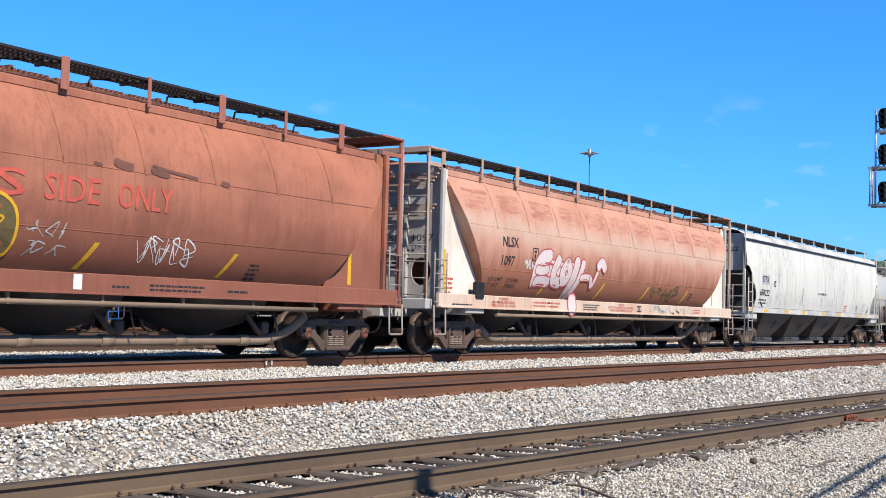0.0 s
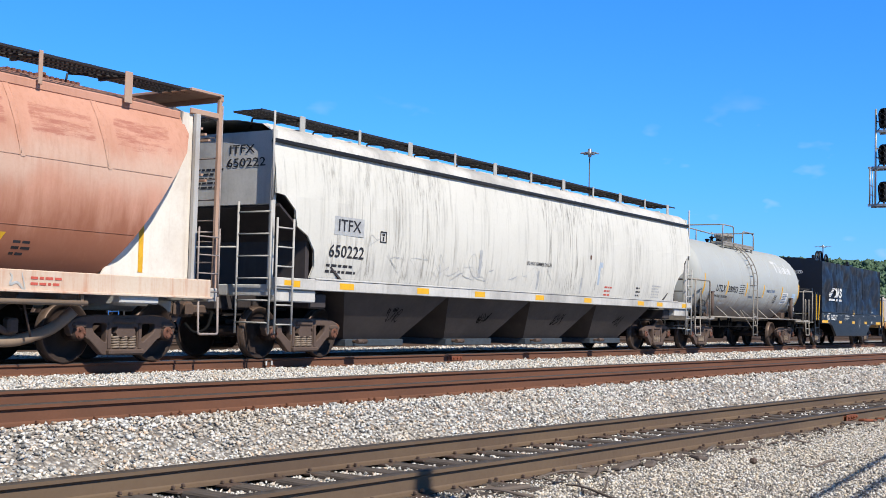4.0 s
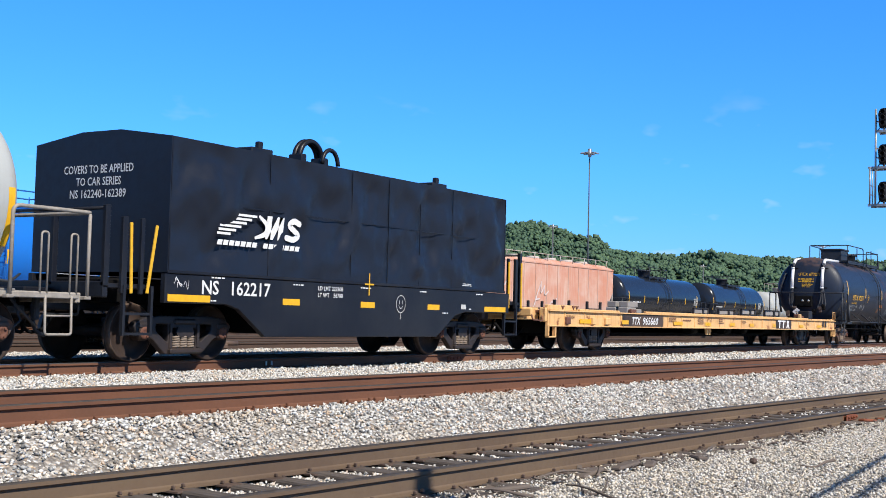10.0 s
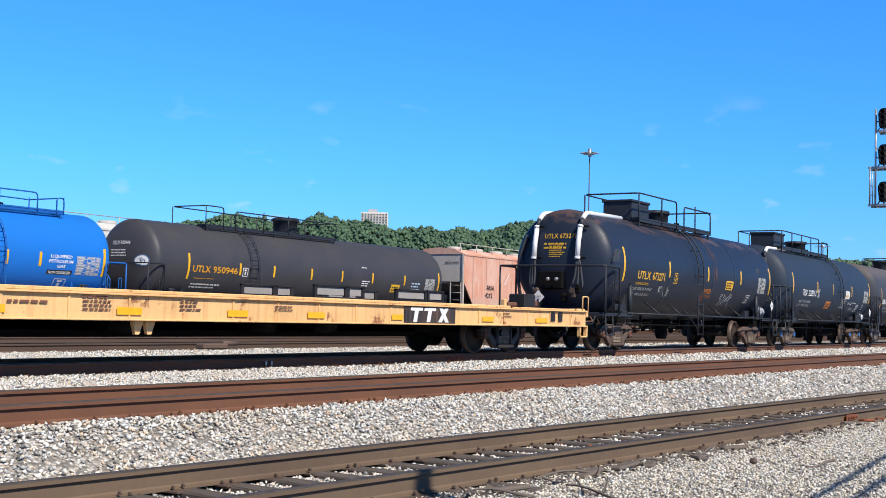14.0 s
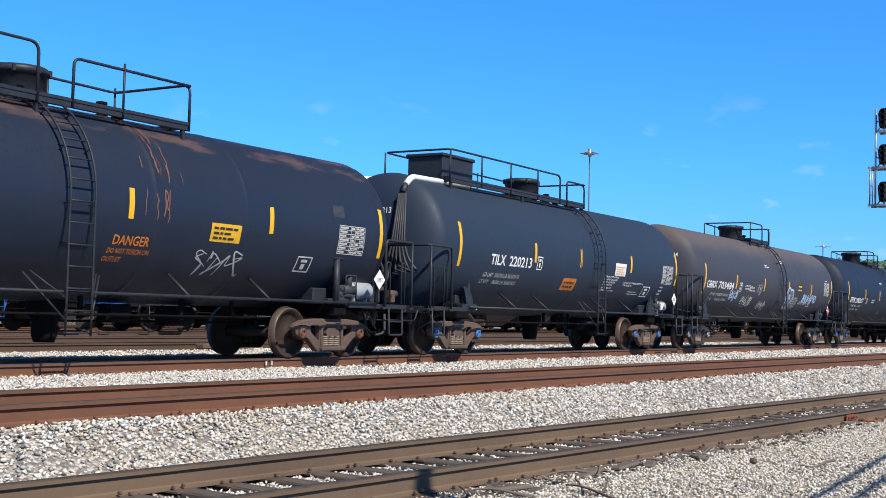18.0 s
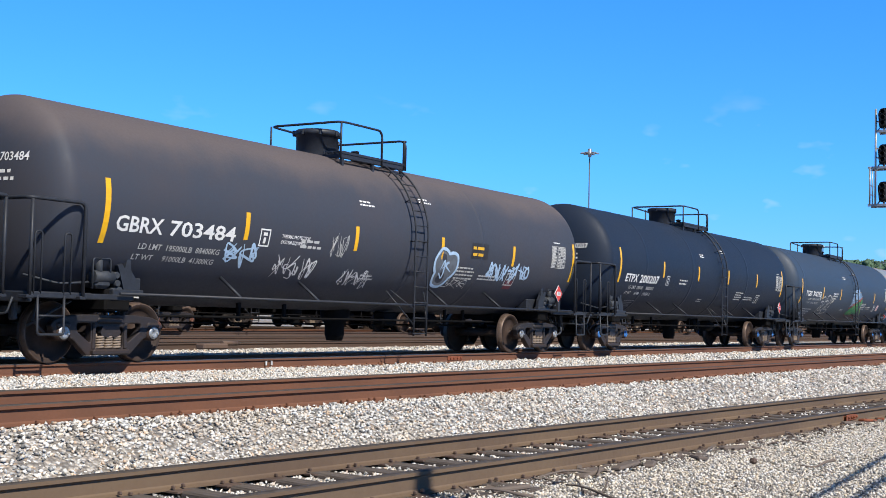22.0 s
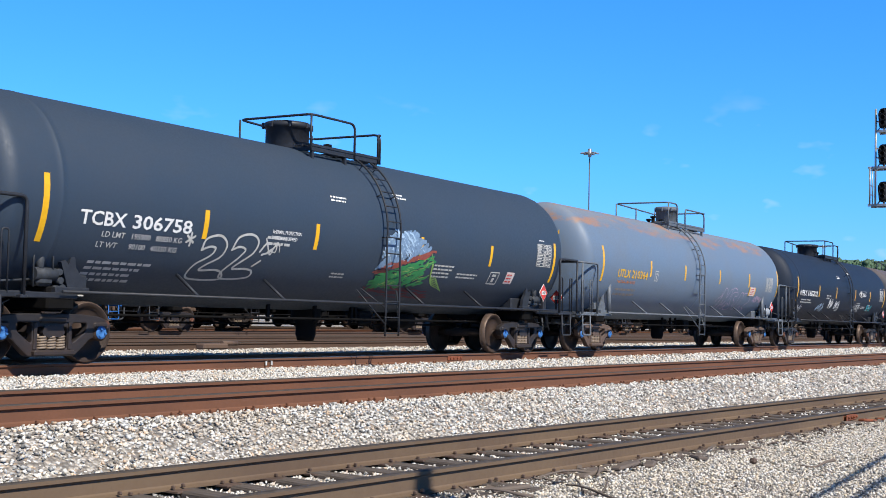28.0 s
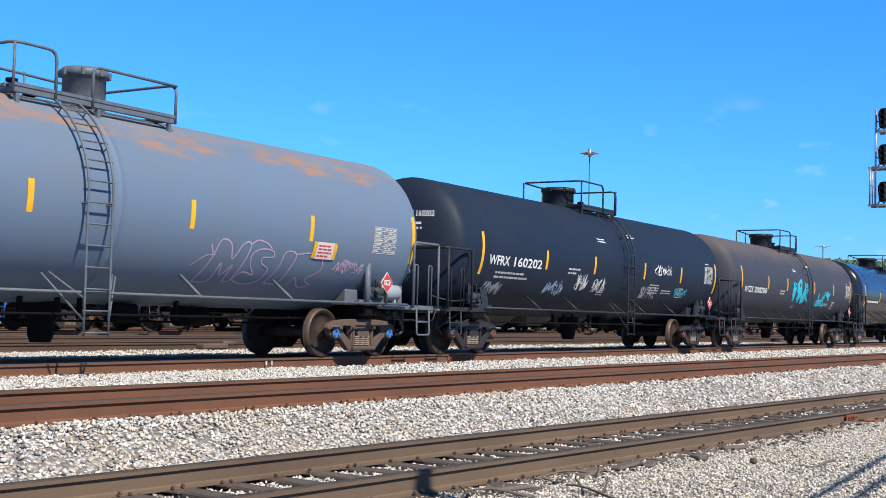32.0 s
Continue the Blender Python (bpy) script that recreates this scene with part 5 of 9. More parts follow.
for x, w in ((-4.6, 0.9), (-3.9, 0.8), (6.0, 0.6)):
    bars(car, x, 1.18, w, 0.16, 2, on_flat(-1.517), M_FADE_RED, int(x * 7) + 60)
bars(car, -1.8, 1.16, 1.0, 0.18, 3, on_flat(-1.517), M_BLACK_L, 31)
scrawl(car, 3.4, 1.68, 2.1, 0.45, on_barrel, M_OLIVE, 23, 5, 0.05, 2)
scrawl(car, 3.9, 1.17, 3.4, 0.26, on_flat(-1.517), M_WHITE_OLD, 24, 9, 0.05, 1)
bars(car, 5.6, 1.62, 0.34, 0.24, 3, on_barrel, M_BLACK_L, 33)
box_sign(car, 1.35, 1.17, on_flat(-1.517), M_BLACK_L, 0.3, 0.17)
bars(car, -8.55, 1.5, 0.4, 0.4, 4, on_flat(-1.308), M_FADE_RED, 35)
bars(car, -8.3, 1.1, 0.9, 0.06, 1, on_flat(-1.517), M_BLACK_L, 36)
s = Shape()
s.box((-7.62, -1.5, 1.42), (0.34, 0.12, 0.36), 0, 0.02)
part("control_box", s, M_BLACK, car)
r = random.Random(40)


# ---- white flat-sided covered hopper ----
def on_bulge(x, z, off=0.005):
    """The side of the white hopper, which bulges at half its height."""
    return (x, -1.575 + 0.15 * ((z - 2.6) / 1.3) ** 2 - off, z)


on_bulge.arc = lambda z: z


def white_hopper(s0, s1):
    car, half = car_base("hopper_car", "white covered hopper streaked with black grime", s0, s1, "rust", "rust", "hopper car")
    L = 9.95
    reach = [(1.45, 8.84), (1.68, 8.76), (1.95, 8.82), (2.2, 9.05), (2.34, 9.36), (2.48, 9.40), (2.62, 9.42), (2.86, 9.72), (2.88, L), (3.1, L), (3.35, L), (3.6, L), (3.80, L)]
    n, cols = len(reach), [-1 + i / 16 for i in range(33)]
    for sg in (-1, 1):
        s = Shape()                       # bulging side sheet with its inner face
        for inner in (0.0, 0.035):
            vs = [(c * e, sg * (-on_bulge(0, z, -inner)[1] - 0.008 * abs(math.sin(c * 8 * math.pi)) * (1 if 1.7 < z < 3.7 else 0)), z) for c in cols for z, e in reach]
            s.add(vs, [(c * n + i, c * n + i + 1, (c + 1) * n + i + 1, (c + 1) * n + i) for c in range(32) for i in range(n - 1)], 0, True)
        part("side_sheet", s, M_HOP_WHITE, car)
        s = Shape()
        s.box((0, sg * 1.56, 1.33), (2 * L, 0.10, 0.20), 0, 0.012)
        s.box((0, sg * 1.56, 1.44), (2 * 8.85, 0.13, 0.03), 0, 0.006)
        part("side_sill", s, M_HOP_ROOF, car)
        s = Shape()
        s.box((0, sg * 1.47, 3.80), (2 * L, 0.09, 0.07), 0, 0.012)
        part("top_chord", s, M_BLACK, car)
        for x in () if sg > 0 else (-9.5, -7.9, -5.3, -3.0, -0.16, 2.52, 6.0, 7.4, 9.4):
            patch(car, "reflector_strip", x, 1.33, 0.44, 0.115, on_flat(-1.61), M_YELLOW)
    s = Shape()                           # roof
    roof = [(-1.465, 3.82), (-1.42, 3.96), (-1.2, 4.10), (-0.6, 4.2), (0, 4.22), (0.6, 4.2), (1.2, 4.10), (1.42, 3.96), (1.465, 3.82)]
    s.add([(x, y, z) for x in (-L, L) for y, z in roof], [(i + 1, i, 9 + i, 9 + i + 1) for i in range(8)], 0, True)
    for i in range(12):
        s.box((-8.7 + i * 1.58, 0, 4.15), (0.06, 2.1, 0.05), 0, 0.01)
    for i in range(9):
        s.box((-7.9 + 1.98 * i, 0, 4.28), (1.75, 0.6, 0.12), 0, 0.03)
    part("roof", s, M_HOP_ROOF, car)
    for sg in (-1, 1):
        s = Shape()                       # upper end sheet and dark slope under it
        s.box((sg * 9.80, 0, 3.35), (0.05, 2.84, 1.3), 0, 0.01)
        part("end_sheet", s, M_HOP_ROOF, car)
        s = Shape()
        a = [(sg * 9.78, -1.5, 2.72), (sg * 9.78, 1.5, 2.72), (sg * 7.6, 1.5, 1.25), (sg * 7.6, -1.5, 1.25)]
        s.add(a + [(x, y, z - 0.05) for x, y, z in a], [(0, 1, 2, 3), (7, 6, 5, 4), (0, 4, 5, 1), (1, 5, 6, 2), (2, 6, 7, 3), (3, 7, 4, 0)])
        s.box((sg * 8.9, 0, 1.75), (0.1, 2.9, 1.0), 0, 0.01)
        s.box((sg * 9.0, 0, 1.02), (2.0, 0.6, 0.34), 0, 0.02)
        s.box((sg * half, 0, 1.05), (0.5, 2.8, 0.28), 0, 0.03)
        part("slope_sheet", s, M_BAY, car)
        s = Shape()
        s.box((sg * 9.85, 0, 1.2), (0.12, 3.0, 0.2), 0, 0.015)
        s.box((sg * 9.3, -1.45, 1.12), (1.1, 0.2, 0.22), 0, 0.02)
        for y in (-1.42, 1.42):
            s.box((sg * 9.88, y, 2.6), (0.09, 0.09, 2.8), 0, 0.015)
        part("end_frame", s, M_HOP_ROOF, car)
        s = Shape()
        ladder(s, (sg * 9.98, -1.50, 0.45), (sg * 9.98, -1.50, 2.75), (0, 0.75, 0), 6, 0.022, 0.015)
        s.tube([(sg * 9.98, -1.5, 2.75), (sg * 9.98, -1.5, 4.3)], 0.022, 0, 6)
        s.tube([(sg * 9.98, -0.75, 1.95), (sg * 9.98, 1.5, 1.95)], 0.018, 0, 6)
        ladder(s, (sg * 9.96, -1.62, 0.45), (sg * 9.96, -1.62, 2.45), (-sg * 0.45, 0, 0), 6, 0.022, 0.015)
        part("ladder", s, M_STEEL_WHITE, car)
        coupler(car, sg * (half + 1.98), sg)
    roof_walk(car, -L + 0.1, L - 0.1, 1.08, 0.44, 4.38, 4.1, 11, M_STEEL_WHITE, first=0.63)
    for i, cx in enumerate((-6.35, -2.65, 1.05, 4.75)):
        cx += 0.35
        s = Shape()
        t, b = [(-1.82, -1.5, 1.23), (1.82, -1.5, 1.23), (1.82, 1.5, 1.23), (-1.82, 1.5, 1.23)], [(-0.95, -0.85, 0.32), (0.95, -0.85, 0.32), (0.95, 0.85, 0.32), (-0.95, 0.85, 0.32)]
        s.add([(cx + x, y, z) for x, y, z in t + b], [(0, 4, 5, 1), (1, 5, 6, 2), (2, 6, 7, 3), (3, 7, 4, 0), (4, 7, 6, 5)])
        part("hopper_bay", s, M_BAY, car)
        s = Shape()
        s.box((cx, 0, 0.27), (2.0, 1.9, 0.14), 0, 0.01)
        part("outlet_gate", s, M_GATE, car)
        s = Shape()
        s.cyl((cx - 0.9, -1.15, 0.3), (cx - 0.6, -1.15, 0.3), 0.045, 0, 10)
        s.cyl((cx - 0.75, -1.2, 0.3), (cx - 0.75, -0.7, 0.3), 0.03, 0, 8)
        part("gate_capstan", s, M_CAST, car)
        scrawl(car, cx + 0.2, 0.82, 0.5, 0.3, BAY_FACE, M_SHADE, 70 + i, 3, 0.022, 2)
    surf = on_bulge
    part("stencil_panel", lay(Shape(), -8.28, -7.35, 2.28, 2.62, surf, 0.003, 0, 1), M_PANEL, car)
    write(car, "ITFX", -8.18, -7.45, 2.36, 0.21, surf, M_BLACK_L, 0.012)
    write(car, "650222", -8.40, -7.30, 1.87, 0.22, surf, M_BLACK_L, 0.012)
    bars(car, -7.95, 1.66, 0.95, 0.22, 2, surf, M_BLACK_L, 50)
    write(car, "DO NOT HAMMER ON CAR", -0.74, 0.55, 2.09, 0.085, surf, M_BLACK_L, 0.01)
    write(car, "ITFX", 0.35, 0.95, 3.62, 0.15, on_end(-9.83), M_BLACK_L, 0.01)
    write(car, "650222", 0.30, 1.2, 3.38, 0.15, on_end(-9.83), M_BLACK_L, 0.01)
    bars(car, -0.2, 3.2, 1.0, 0.4, 5, on_end(-9.83), M_BLACK_L, 51)
    box_sign(car, -6.7, 2.33, surf, M_BLACK_L, 0.22, 0.22)
    scrawl(car, -5.0, 1.95, 4.4, 0.75, surf, M_PANEL, 52, 6, 0.010, 1, "faint grey scrawl")
    scrawl(car, -3.6, 1.75, 3.0, 0.35, surf, M_PANEL, 53, 6, 0.010, 1, "faint grey scrawl")
    scrawl(car, -0.5, 1.8, 2.2, 0.5, surf, M_PANEL, 54, 5, 0.010, 1, "faint grey scrawl")
    bars(car, 4.0, 1.62, 0.5, 0.3, 3, surf, M_FADE_RED, 55)
    bars(car, 6.05, 1.66, 0.36, 0.3, 3, surf, M_BLACK_L, 56)
    bars(car, 7.35, 1.7, 0.7, 0.4, 5, surf, M_PANEL, 57)
    for x, z, w, h, m in ((-0.1, 1.75, 0.1, 0.45, M_PANEL), (2.3, 1.7, 0.1, 0.4, M_PANEL), (3.32, 2.0, 0.12, 0.5, M_BLUEPATCH), (3.42, 2.28, 0.2, 0.14, M_BLUEPATCH), (2.75, 2.45, 0.09, 0.11, M_RUSTY), (-2.9, 2.0, 0.12, 0.6, M_PANEL)):
        patch(car, "touch_up_patch", x, z, w, h, surf, m, off=0.002)
    return car


M_PANEL = plain("grey_touch_up", (0.50, 0.51, 0.51), 0.6, 0.0, 0.25)
M_BLUEPATCH = plain("pale_blue_touch_up", (0.48, 0.57, 0.68), 0.6, 0.0, 0.25)
M_STEEL_WHITE = plain("white_steel", (0.50, 0.485, 0.45), 0.55, 0.0, 0.25)
M_GATE = plain("blue_grey_gate", (0.06, 0.075, 0.09), 0.6, 0.0, 0.3)


def BAY_FACE(x, z, off=0.005):
    return (x, -1.5 + 0.65 * (1.23 - z) / 0.91 - off, z)


BAY_FACE.arc = lambda z: z
white_hopper(42.57, 59.54)

# ---- small light grey tank car ----
car, half, surf = tank_car("small light grey tank car with thin tubular railings", 63.34, 72.84, M_TANK_LIGHT, M_STEEL_LIGHT, 1.38, 2.30, 1.25, "rust", "rust",
                           (-3.3, -1.45, 1.9, 3.85), dict(x0=-1.9, x1=1.5, dome_x=0.55, gap=(-0.75, 0.25), dome_r=0.3, dome_h=0.42, h_rail=4.28, half_w=0.8, valve_x=-1.2), (-5.2, -2.94, -0.9, 1.06, 3.32, 5.5), 2.03, -0.62, None, False, 0.8, False, posts=True)
write(car, "UTLX", -4.03, -3.08, 1.90, 0.21, surf, M_BLACK_L, 0.022)
write(car, "300933", -2.86, -1.86, 1.90, 0.21, surf, M_BLACK_L, 0.02)
write(car, "THE TANK CAR PEOPLE", -4.05, -2.75, 1.70, 0.085, surf, M_BLACK_L, 0.01)
hd = on_head(1.38, 2.30, -half - 1.25, 0.55)
write(car, "UTLX 300933", -0.75, 0.25, 2.95, 0.13, hd, M_BLACK_L, 0.015)
bars(car, -0.2, 2.7, 0.7, 0.26, 3, hd, M_BLACK_L, 66)
placard(car, -half - 1.75, 0.35, 1.42, 0.24, M_TIMBER, M_BLACK, "-", M_BLACK_L, turned=1)
bars(car, -3.1, 1.52, 1.8, 0.12, 1, surf, M_PANEL, 62)
bars(car, -1.35, 2.03, 0.6, 0.35, 5, surf, M_BLACK_L, 63)
bars(car, 0.65, 1.8, 0.7, 0.06, 1, surf, M_BLACK_L, 64)
write(car, "SANDERSVILLE, GEORGIA", 1.36, 2.40, 2.01, 0.10, surf, M_FADE_BLUE, 0.01)
s = Shape()                                # company mark: plain white blocks in the rhythm of its letters
for x, w, h, d in ((2.6, 0.5, 0.10, 0.34), (2.8, 0.12, 0.34, 0.0), (3.2, 0.11, 0.42, 0.0), (3.36, 0.11, 0.26, 0.0), (3.62, 0.11, 0.26, 0.0), (3.82, 0.3, 0.24, 0.0), (4.2, 0.11, 0.42, 0.0), (4.38, 0.3, 0.24, 0.0)):
    lay(s, x, x + w, 2.78 + d, 2.78 + d + h, surf, 0.006, 0, 3)
part("company_mark", s, M_PALE_MARK, car)
patch(car, "notice_panel", 3.77, 1.84, 0.72, 0.42, surf, M_WHITE, "white notice panel")
bars(car, 3.77, 1.84, 0.62, 0.36, 6, surf, M_FADE_BLUE, 65, 0.010)
patch(car, "notice_panel", 4.9, 1.95, 0.42, 0.2, surf, M_SKYBLUE)
box_sign(car, 2.6, 1.78, surf, M_BLACK_L, 0.3, 0.28)
placard(car, 5.25, -1.2, 1.45, 0.2, M_TIMBER, M_BLACK, "-", M_BLACK_L)

# ---- black coil car under its cover ----
car, half = car_base("coil_car", "black coil steel car under a dented metal cover", 77.28, 85.98, "dark", "rust", "coil car")
s = Shape()


def dent(x, z):
    """How far the buckled plates of the cover stand in or out."""
    return 0.10 * noise.noise((x * 1.1 + z * 0.5, 3.1, z * 0.9)) + 0.085 * noise.noise((x * 2.4 - z * 0.9, 7.7, z * 1.6)) + 0.030 * noise.noise((x * 5.5 + z, 1.3, z * 3.0)) + 0.03


nx, nz = 110, 22
gx, gz = [-5.25 + 10.67 * i / nx for i in range(nx + 1)], [1.40 + 2.12 * k / nz for k in range(nz + 1)]
for sg in (-1, 1):
    edge = lambda x, z: min(1.0, 4 * min(x + 5.25, 5.42 - x), 3 * min(z - 1.40, 3.52 - z))
    vs = [(x, sg * (1.555 - dent(x, z) * edge(x, z)), z) for x in gx for z in gz]
    s.add(vs, [(i * (nz + 1) + k, (i + 1) * (nz + 1) + k, (i + 1) * (nz + 1) + k + 1, i * (nz + 1) + k + 1) for i in range(nx) for k in range(nz)], 0, True)
top = [(-1.555, 3.52), (-0.45, 3.68), (0.45, 3.68), (1.555, 3.52)]
s.add([(x, y, z) for x in (-5.25, 5.42) for y, z in top], [(i + 1, i, 4 + i, 5 + i) for i in range(3)])
for x in (-5.25, 5.42):
    s.add([(x, y, z) for y, z in [(-1.555, 1.40)] + top + [(1.555, 1.40)]], [tuple(range(6))])
part("cover", s, M_DENTED, car, "dented glossy black cover")
s = Shape()
for x in (-5.22, -2.87, -0.5, 0.72, 1.85, 3.11, 5.4):
    s.box((x, -1.553, 2.45), (0.02, 0.014, 2.1))
for z in (2.55,):
    s.box((0.08, -1.543, z), (10.6, 0.01, 0.02))
s.box((0.08, -1.57, 1.41), (10.68, 0.04, 0.05), 0, 0.01)
part("cover_seam", s, M_COVER, car)
vs, fs = filled([[(-5.3, 1.38), (-5.3, 0.93), (-3.9, 0.93), (-3.6, 0.86), (-2.9, 0.40), (2.55, 0.40), (3.3, 0.86), (3.7, 0.93), (5.62, 0.93), (5.62, 1.38)]], 0.10, 0.012)
for sg in (-1, 1):
    s = Shape()
    s.add([(x, sg * 1.52 + y, z) for x, y, z in vs], fs)
    part("side_sill", s, M_COVER, car)
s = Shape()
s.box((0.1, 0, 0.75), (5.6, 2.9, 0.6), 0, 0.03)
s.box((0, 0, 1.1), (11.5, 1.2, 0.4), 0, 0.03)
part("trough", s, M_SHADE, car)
for sg in (-1, 1):
    s = Shape()
    s.box((sg * 5.95, 0, 1.16), (0.95, 2.9, 0.07), 0, 0.01)
    s.box((sg * 6.38, 0, 1.10), (0.1, 2.9, 0.24), 0, 0.015)
    s.box((sg * 5.6, 0, 0.95), (2.6, 0.62, 0.34), 0, 0.02)
    part("end_platform", s, M_COVER, car)
    s = Shape()
    for y in (-1.42, -0.3, 1.42):
        s.box((sg * 6.38, y, 1.75), (0.10, 0.08, 1.2), 0, 0.01)
    s.tube([(sg * 6.38, -1.42, 2.3), (sg * 6.38, 1.42, 2.3)], 0.025)
    s.box((sg * 6.08, -1.48, 1.62), (0.11, 0.07, 1.15), 0, 0.01)
    s.box((sg * 5.72, -1.48, 1.62), (0.07, 0.06, 1.15), 0, 0.01)
    part("end_railing", s, M_COVER, car)
    for x, slant in ((5.95, 0.04), (5.63, -0.17)) if sg < 0 else ((6.28, 0.0), (5.68, 0.0)):
        s = Shape()
        s.box((0, 0, 0), (0.05, 0.03, 1.06), 0, 0.006)
        part("hand_grip", s, M_YELLOW_P, car, "yellow grab bar", pose(sg * (x + slant / 2), -1.525, 1.58, 0, sg * math.degrees(math.atan(slant / 1.06))))
    s = Shape()
    for z in (0.45, 0.75):
        s.box((sg * 5.80, -1.5, z), (0.58, 0.05, 0.04))
    for x in (5.52, 6.08):
        s.box((sg * x, -1.5, 0.8), (0.05, 0.06, 0.75))
    part("sill_step", s, M_COVER, car)
    coupler(car, sg * 6.75, sg)
s = Shape()
for y in (-0.06, 0.06):
    s.tube([(0.1 + 0.36 * math.cos(a), y, 3.86 + 0.36 * math.sin(a)) for a in [math.pi * i / 14 for i in range(15)]], 0.055, 0, 8)
s.box((-0.24, 0, 3.78), (0.16, 0.34, 0.3), 0, 0.02)
s.box((0.46, 0, 3.78), (0.16, 0.34, 0.3), 0, 0.02)
part("lifting_eye", s, M_COVER, car)
s = Shape()
s.tube([(0.55 + 0.26 * math.cos(a), -0.2, 3.8 + 0.3 * math.sin(a)) for a in [math.pi * i / 12 for i in range(13)]], 0.045, 0, 8)
part("lifting_eye", s, M_COVER, car)
for x in (-1.75, 4.4):
    s = Shape()
    s.box((x, -0.2, 3.75), (0.6, 0.4, 0.16), 0, 0.02)
    s.box((x + 0.12, -0.2, 3.86), (0.12, 0.12, 0.24), 0, 0.02)
    part("stacking_bracket", s, M_COVER, car)
surf, low = on_flat(-1.558), on_flat(-1.572)
s = Shape()                                # railway's mark: stripes and solid forms
for i in range(6):
    z = 2.40 - 0.066 * i
    x0 = -4.02 - 0.03 * i
    lay(s, x0, x0 + 0.82 - 0.10 * i, z, z + 0.04, surf, 0.006, 0, 1)
for x, w, z0, h, lean in ((-2.98, 0.13, 2.06, 0.40, 0.05), (-2.66, 0.13, 2.06, 0.40, 0.05), (-2.93, 0.15, 2.06, 0.40, 0.27)):
    lay(s, x, x + w, z0, z0 + h, surf, 0.006, 0, 1, 1, lean)
stroke(s, curl([(-2.06, 2.38), (-2.22, 2.42), (-2.34, 2.34), (-2.22, 2.26), (-2.10, 2.18), (-2.22, 2.10), (-2.42, 2.12)], 5), 0.105, surf, 0.006)
ribbon(s, curl([(-3.15, 2.44), (-2.95, 2.3), (-2.98, 2.15), (-3.25, 2.06)]), 0.1, surf, 0.007)
part("company_mark", s, M_WHITE, car, "white railway mark of stripes and blocks")
s = Shape()
for k in range(15):
    if k != 7:
        lay(s, -4.17 + 0.142 * k, -4.17 + 0.142 * k + 0.115, 1.90, 1.985, surf, 0.006, 0, 1, 1, 0.025)
part("company_name", s, M_WHITE, car, "row of slanting white blocks")
write(car, "NS", -4.51, -4.1, 1.09, 0.215, low, M_WHITE, 0.015)
write(car, "162217", -3.85, -2.81, 1.09, 0.215, low, M_WHITE, 0.015)
write(car, "LD LMT 229300", -1.50, -0.75, 1.24, 0.075, low, M_WHITE, 0.01)
write(car, "LT WT    56700", -1.50, -0.75, 1.12, 0.075, low, M_WHITE, 0.01)
write(car, "COVERS TO BE APPLIED", -0.85, 0.75, 3.00, 0.13, on_end(-5.25), M_WHITE, 0.012)
write(car, "TO CAR SERIES", -0.55, 0.48, 2.80, 0.13, on_end(-5.25), M_WHITE, 0.012)
write(car, "NS 162240-162389", -0.7, 0.6, 2.60, 0.13, on_end(-5.25), M_WHITE, 0.012)
for x0, x1 in ((-5.24, -4.29), (-2.47, -2.0), (-0.17, 0.29), (2.17, 2.63), (4.5, 5.46)):
    patch(car, "reflector_strip", (x0 + x1) / 2, 1.01, x1 - x0, 0.11, low, M_YELLOW)
patch(car, "painted_cross", 0.07, 1.40, 0.035, 0.42, low, M_YELLOW_P, off=0.02)
patch(car, "painted_cross", 0.07, 1.40, 0.3, 0.03, low, M_YELLOW_P, off=0.024)
for x, z, w in ((-2.0, 1.32, 0.4), (0.0, 1.33, 0.35), (2.05, 1.32, 0.35), (4.3, 1.33, 0.35), (-4.1, 1.36, 0.35), (-4.2, 0.99, 0.16), (2.9, 0.9, 0.3), (3.9, 1.0, 0.14)):
    bars(car, x, z, w, 0.05, 1, low, M_WHITE, int(x * 10) + 90)
patch(car, "tag", 3.6, 1.04, 0.2, 0.1, low, M_WHITE_OLD)
s = Shape()
ring = [(1.18 + 0.16 * math.cos(a), 1.05 + 0.17 * math.sin(a)) for a in [2 * math.pi * i / 24 for i in range(26)]]
ribbon(s, ring, 0.015, low, 0.008, 0, False)
for dx in (-0.05, 0.05):
    ribbon(s, [(1.18 + dx, 1.05), (1.18 + dx, 1.12)], 0.015, low, 0.008, 0, False)
ribbon(s, curl([(1.1, 1.02), (1.18, 0.96), (1.26, 1.02)]), 0.015, low, 0.008)
ribbon(s, [(1.18, 0.87), (1.18, 0.75)], 0.015, low, 0.008, 0, False)
part("chalk_drawing", s, M_WHITE_OLD, car, "chalked round doodle")
scrawl(car, -5.0, 1.25, 0.4, 0.2, low, M_WHITE, 75, 3, 0.012, 1)
bars(car, 3.8, 1.52, 0.5, 0.07, 2, surf, M_WHITE, 78)

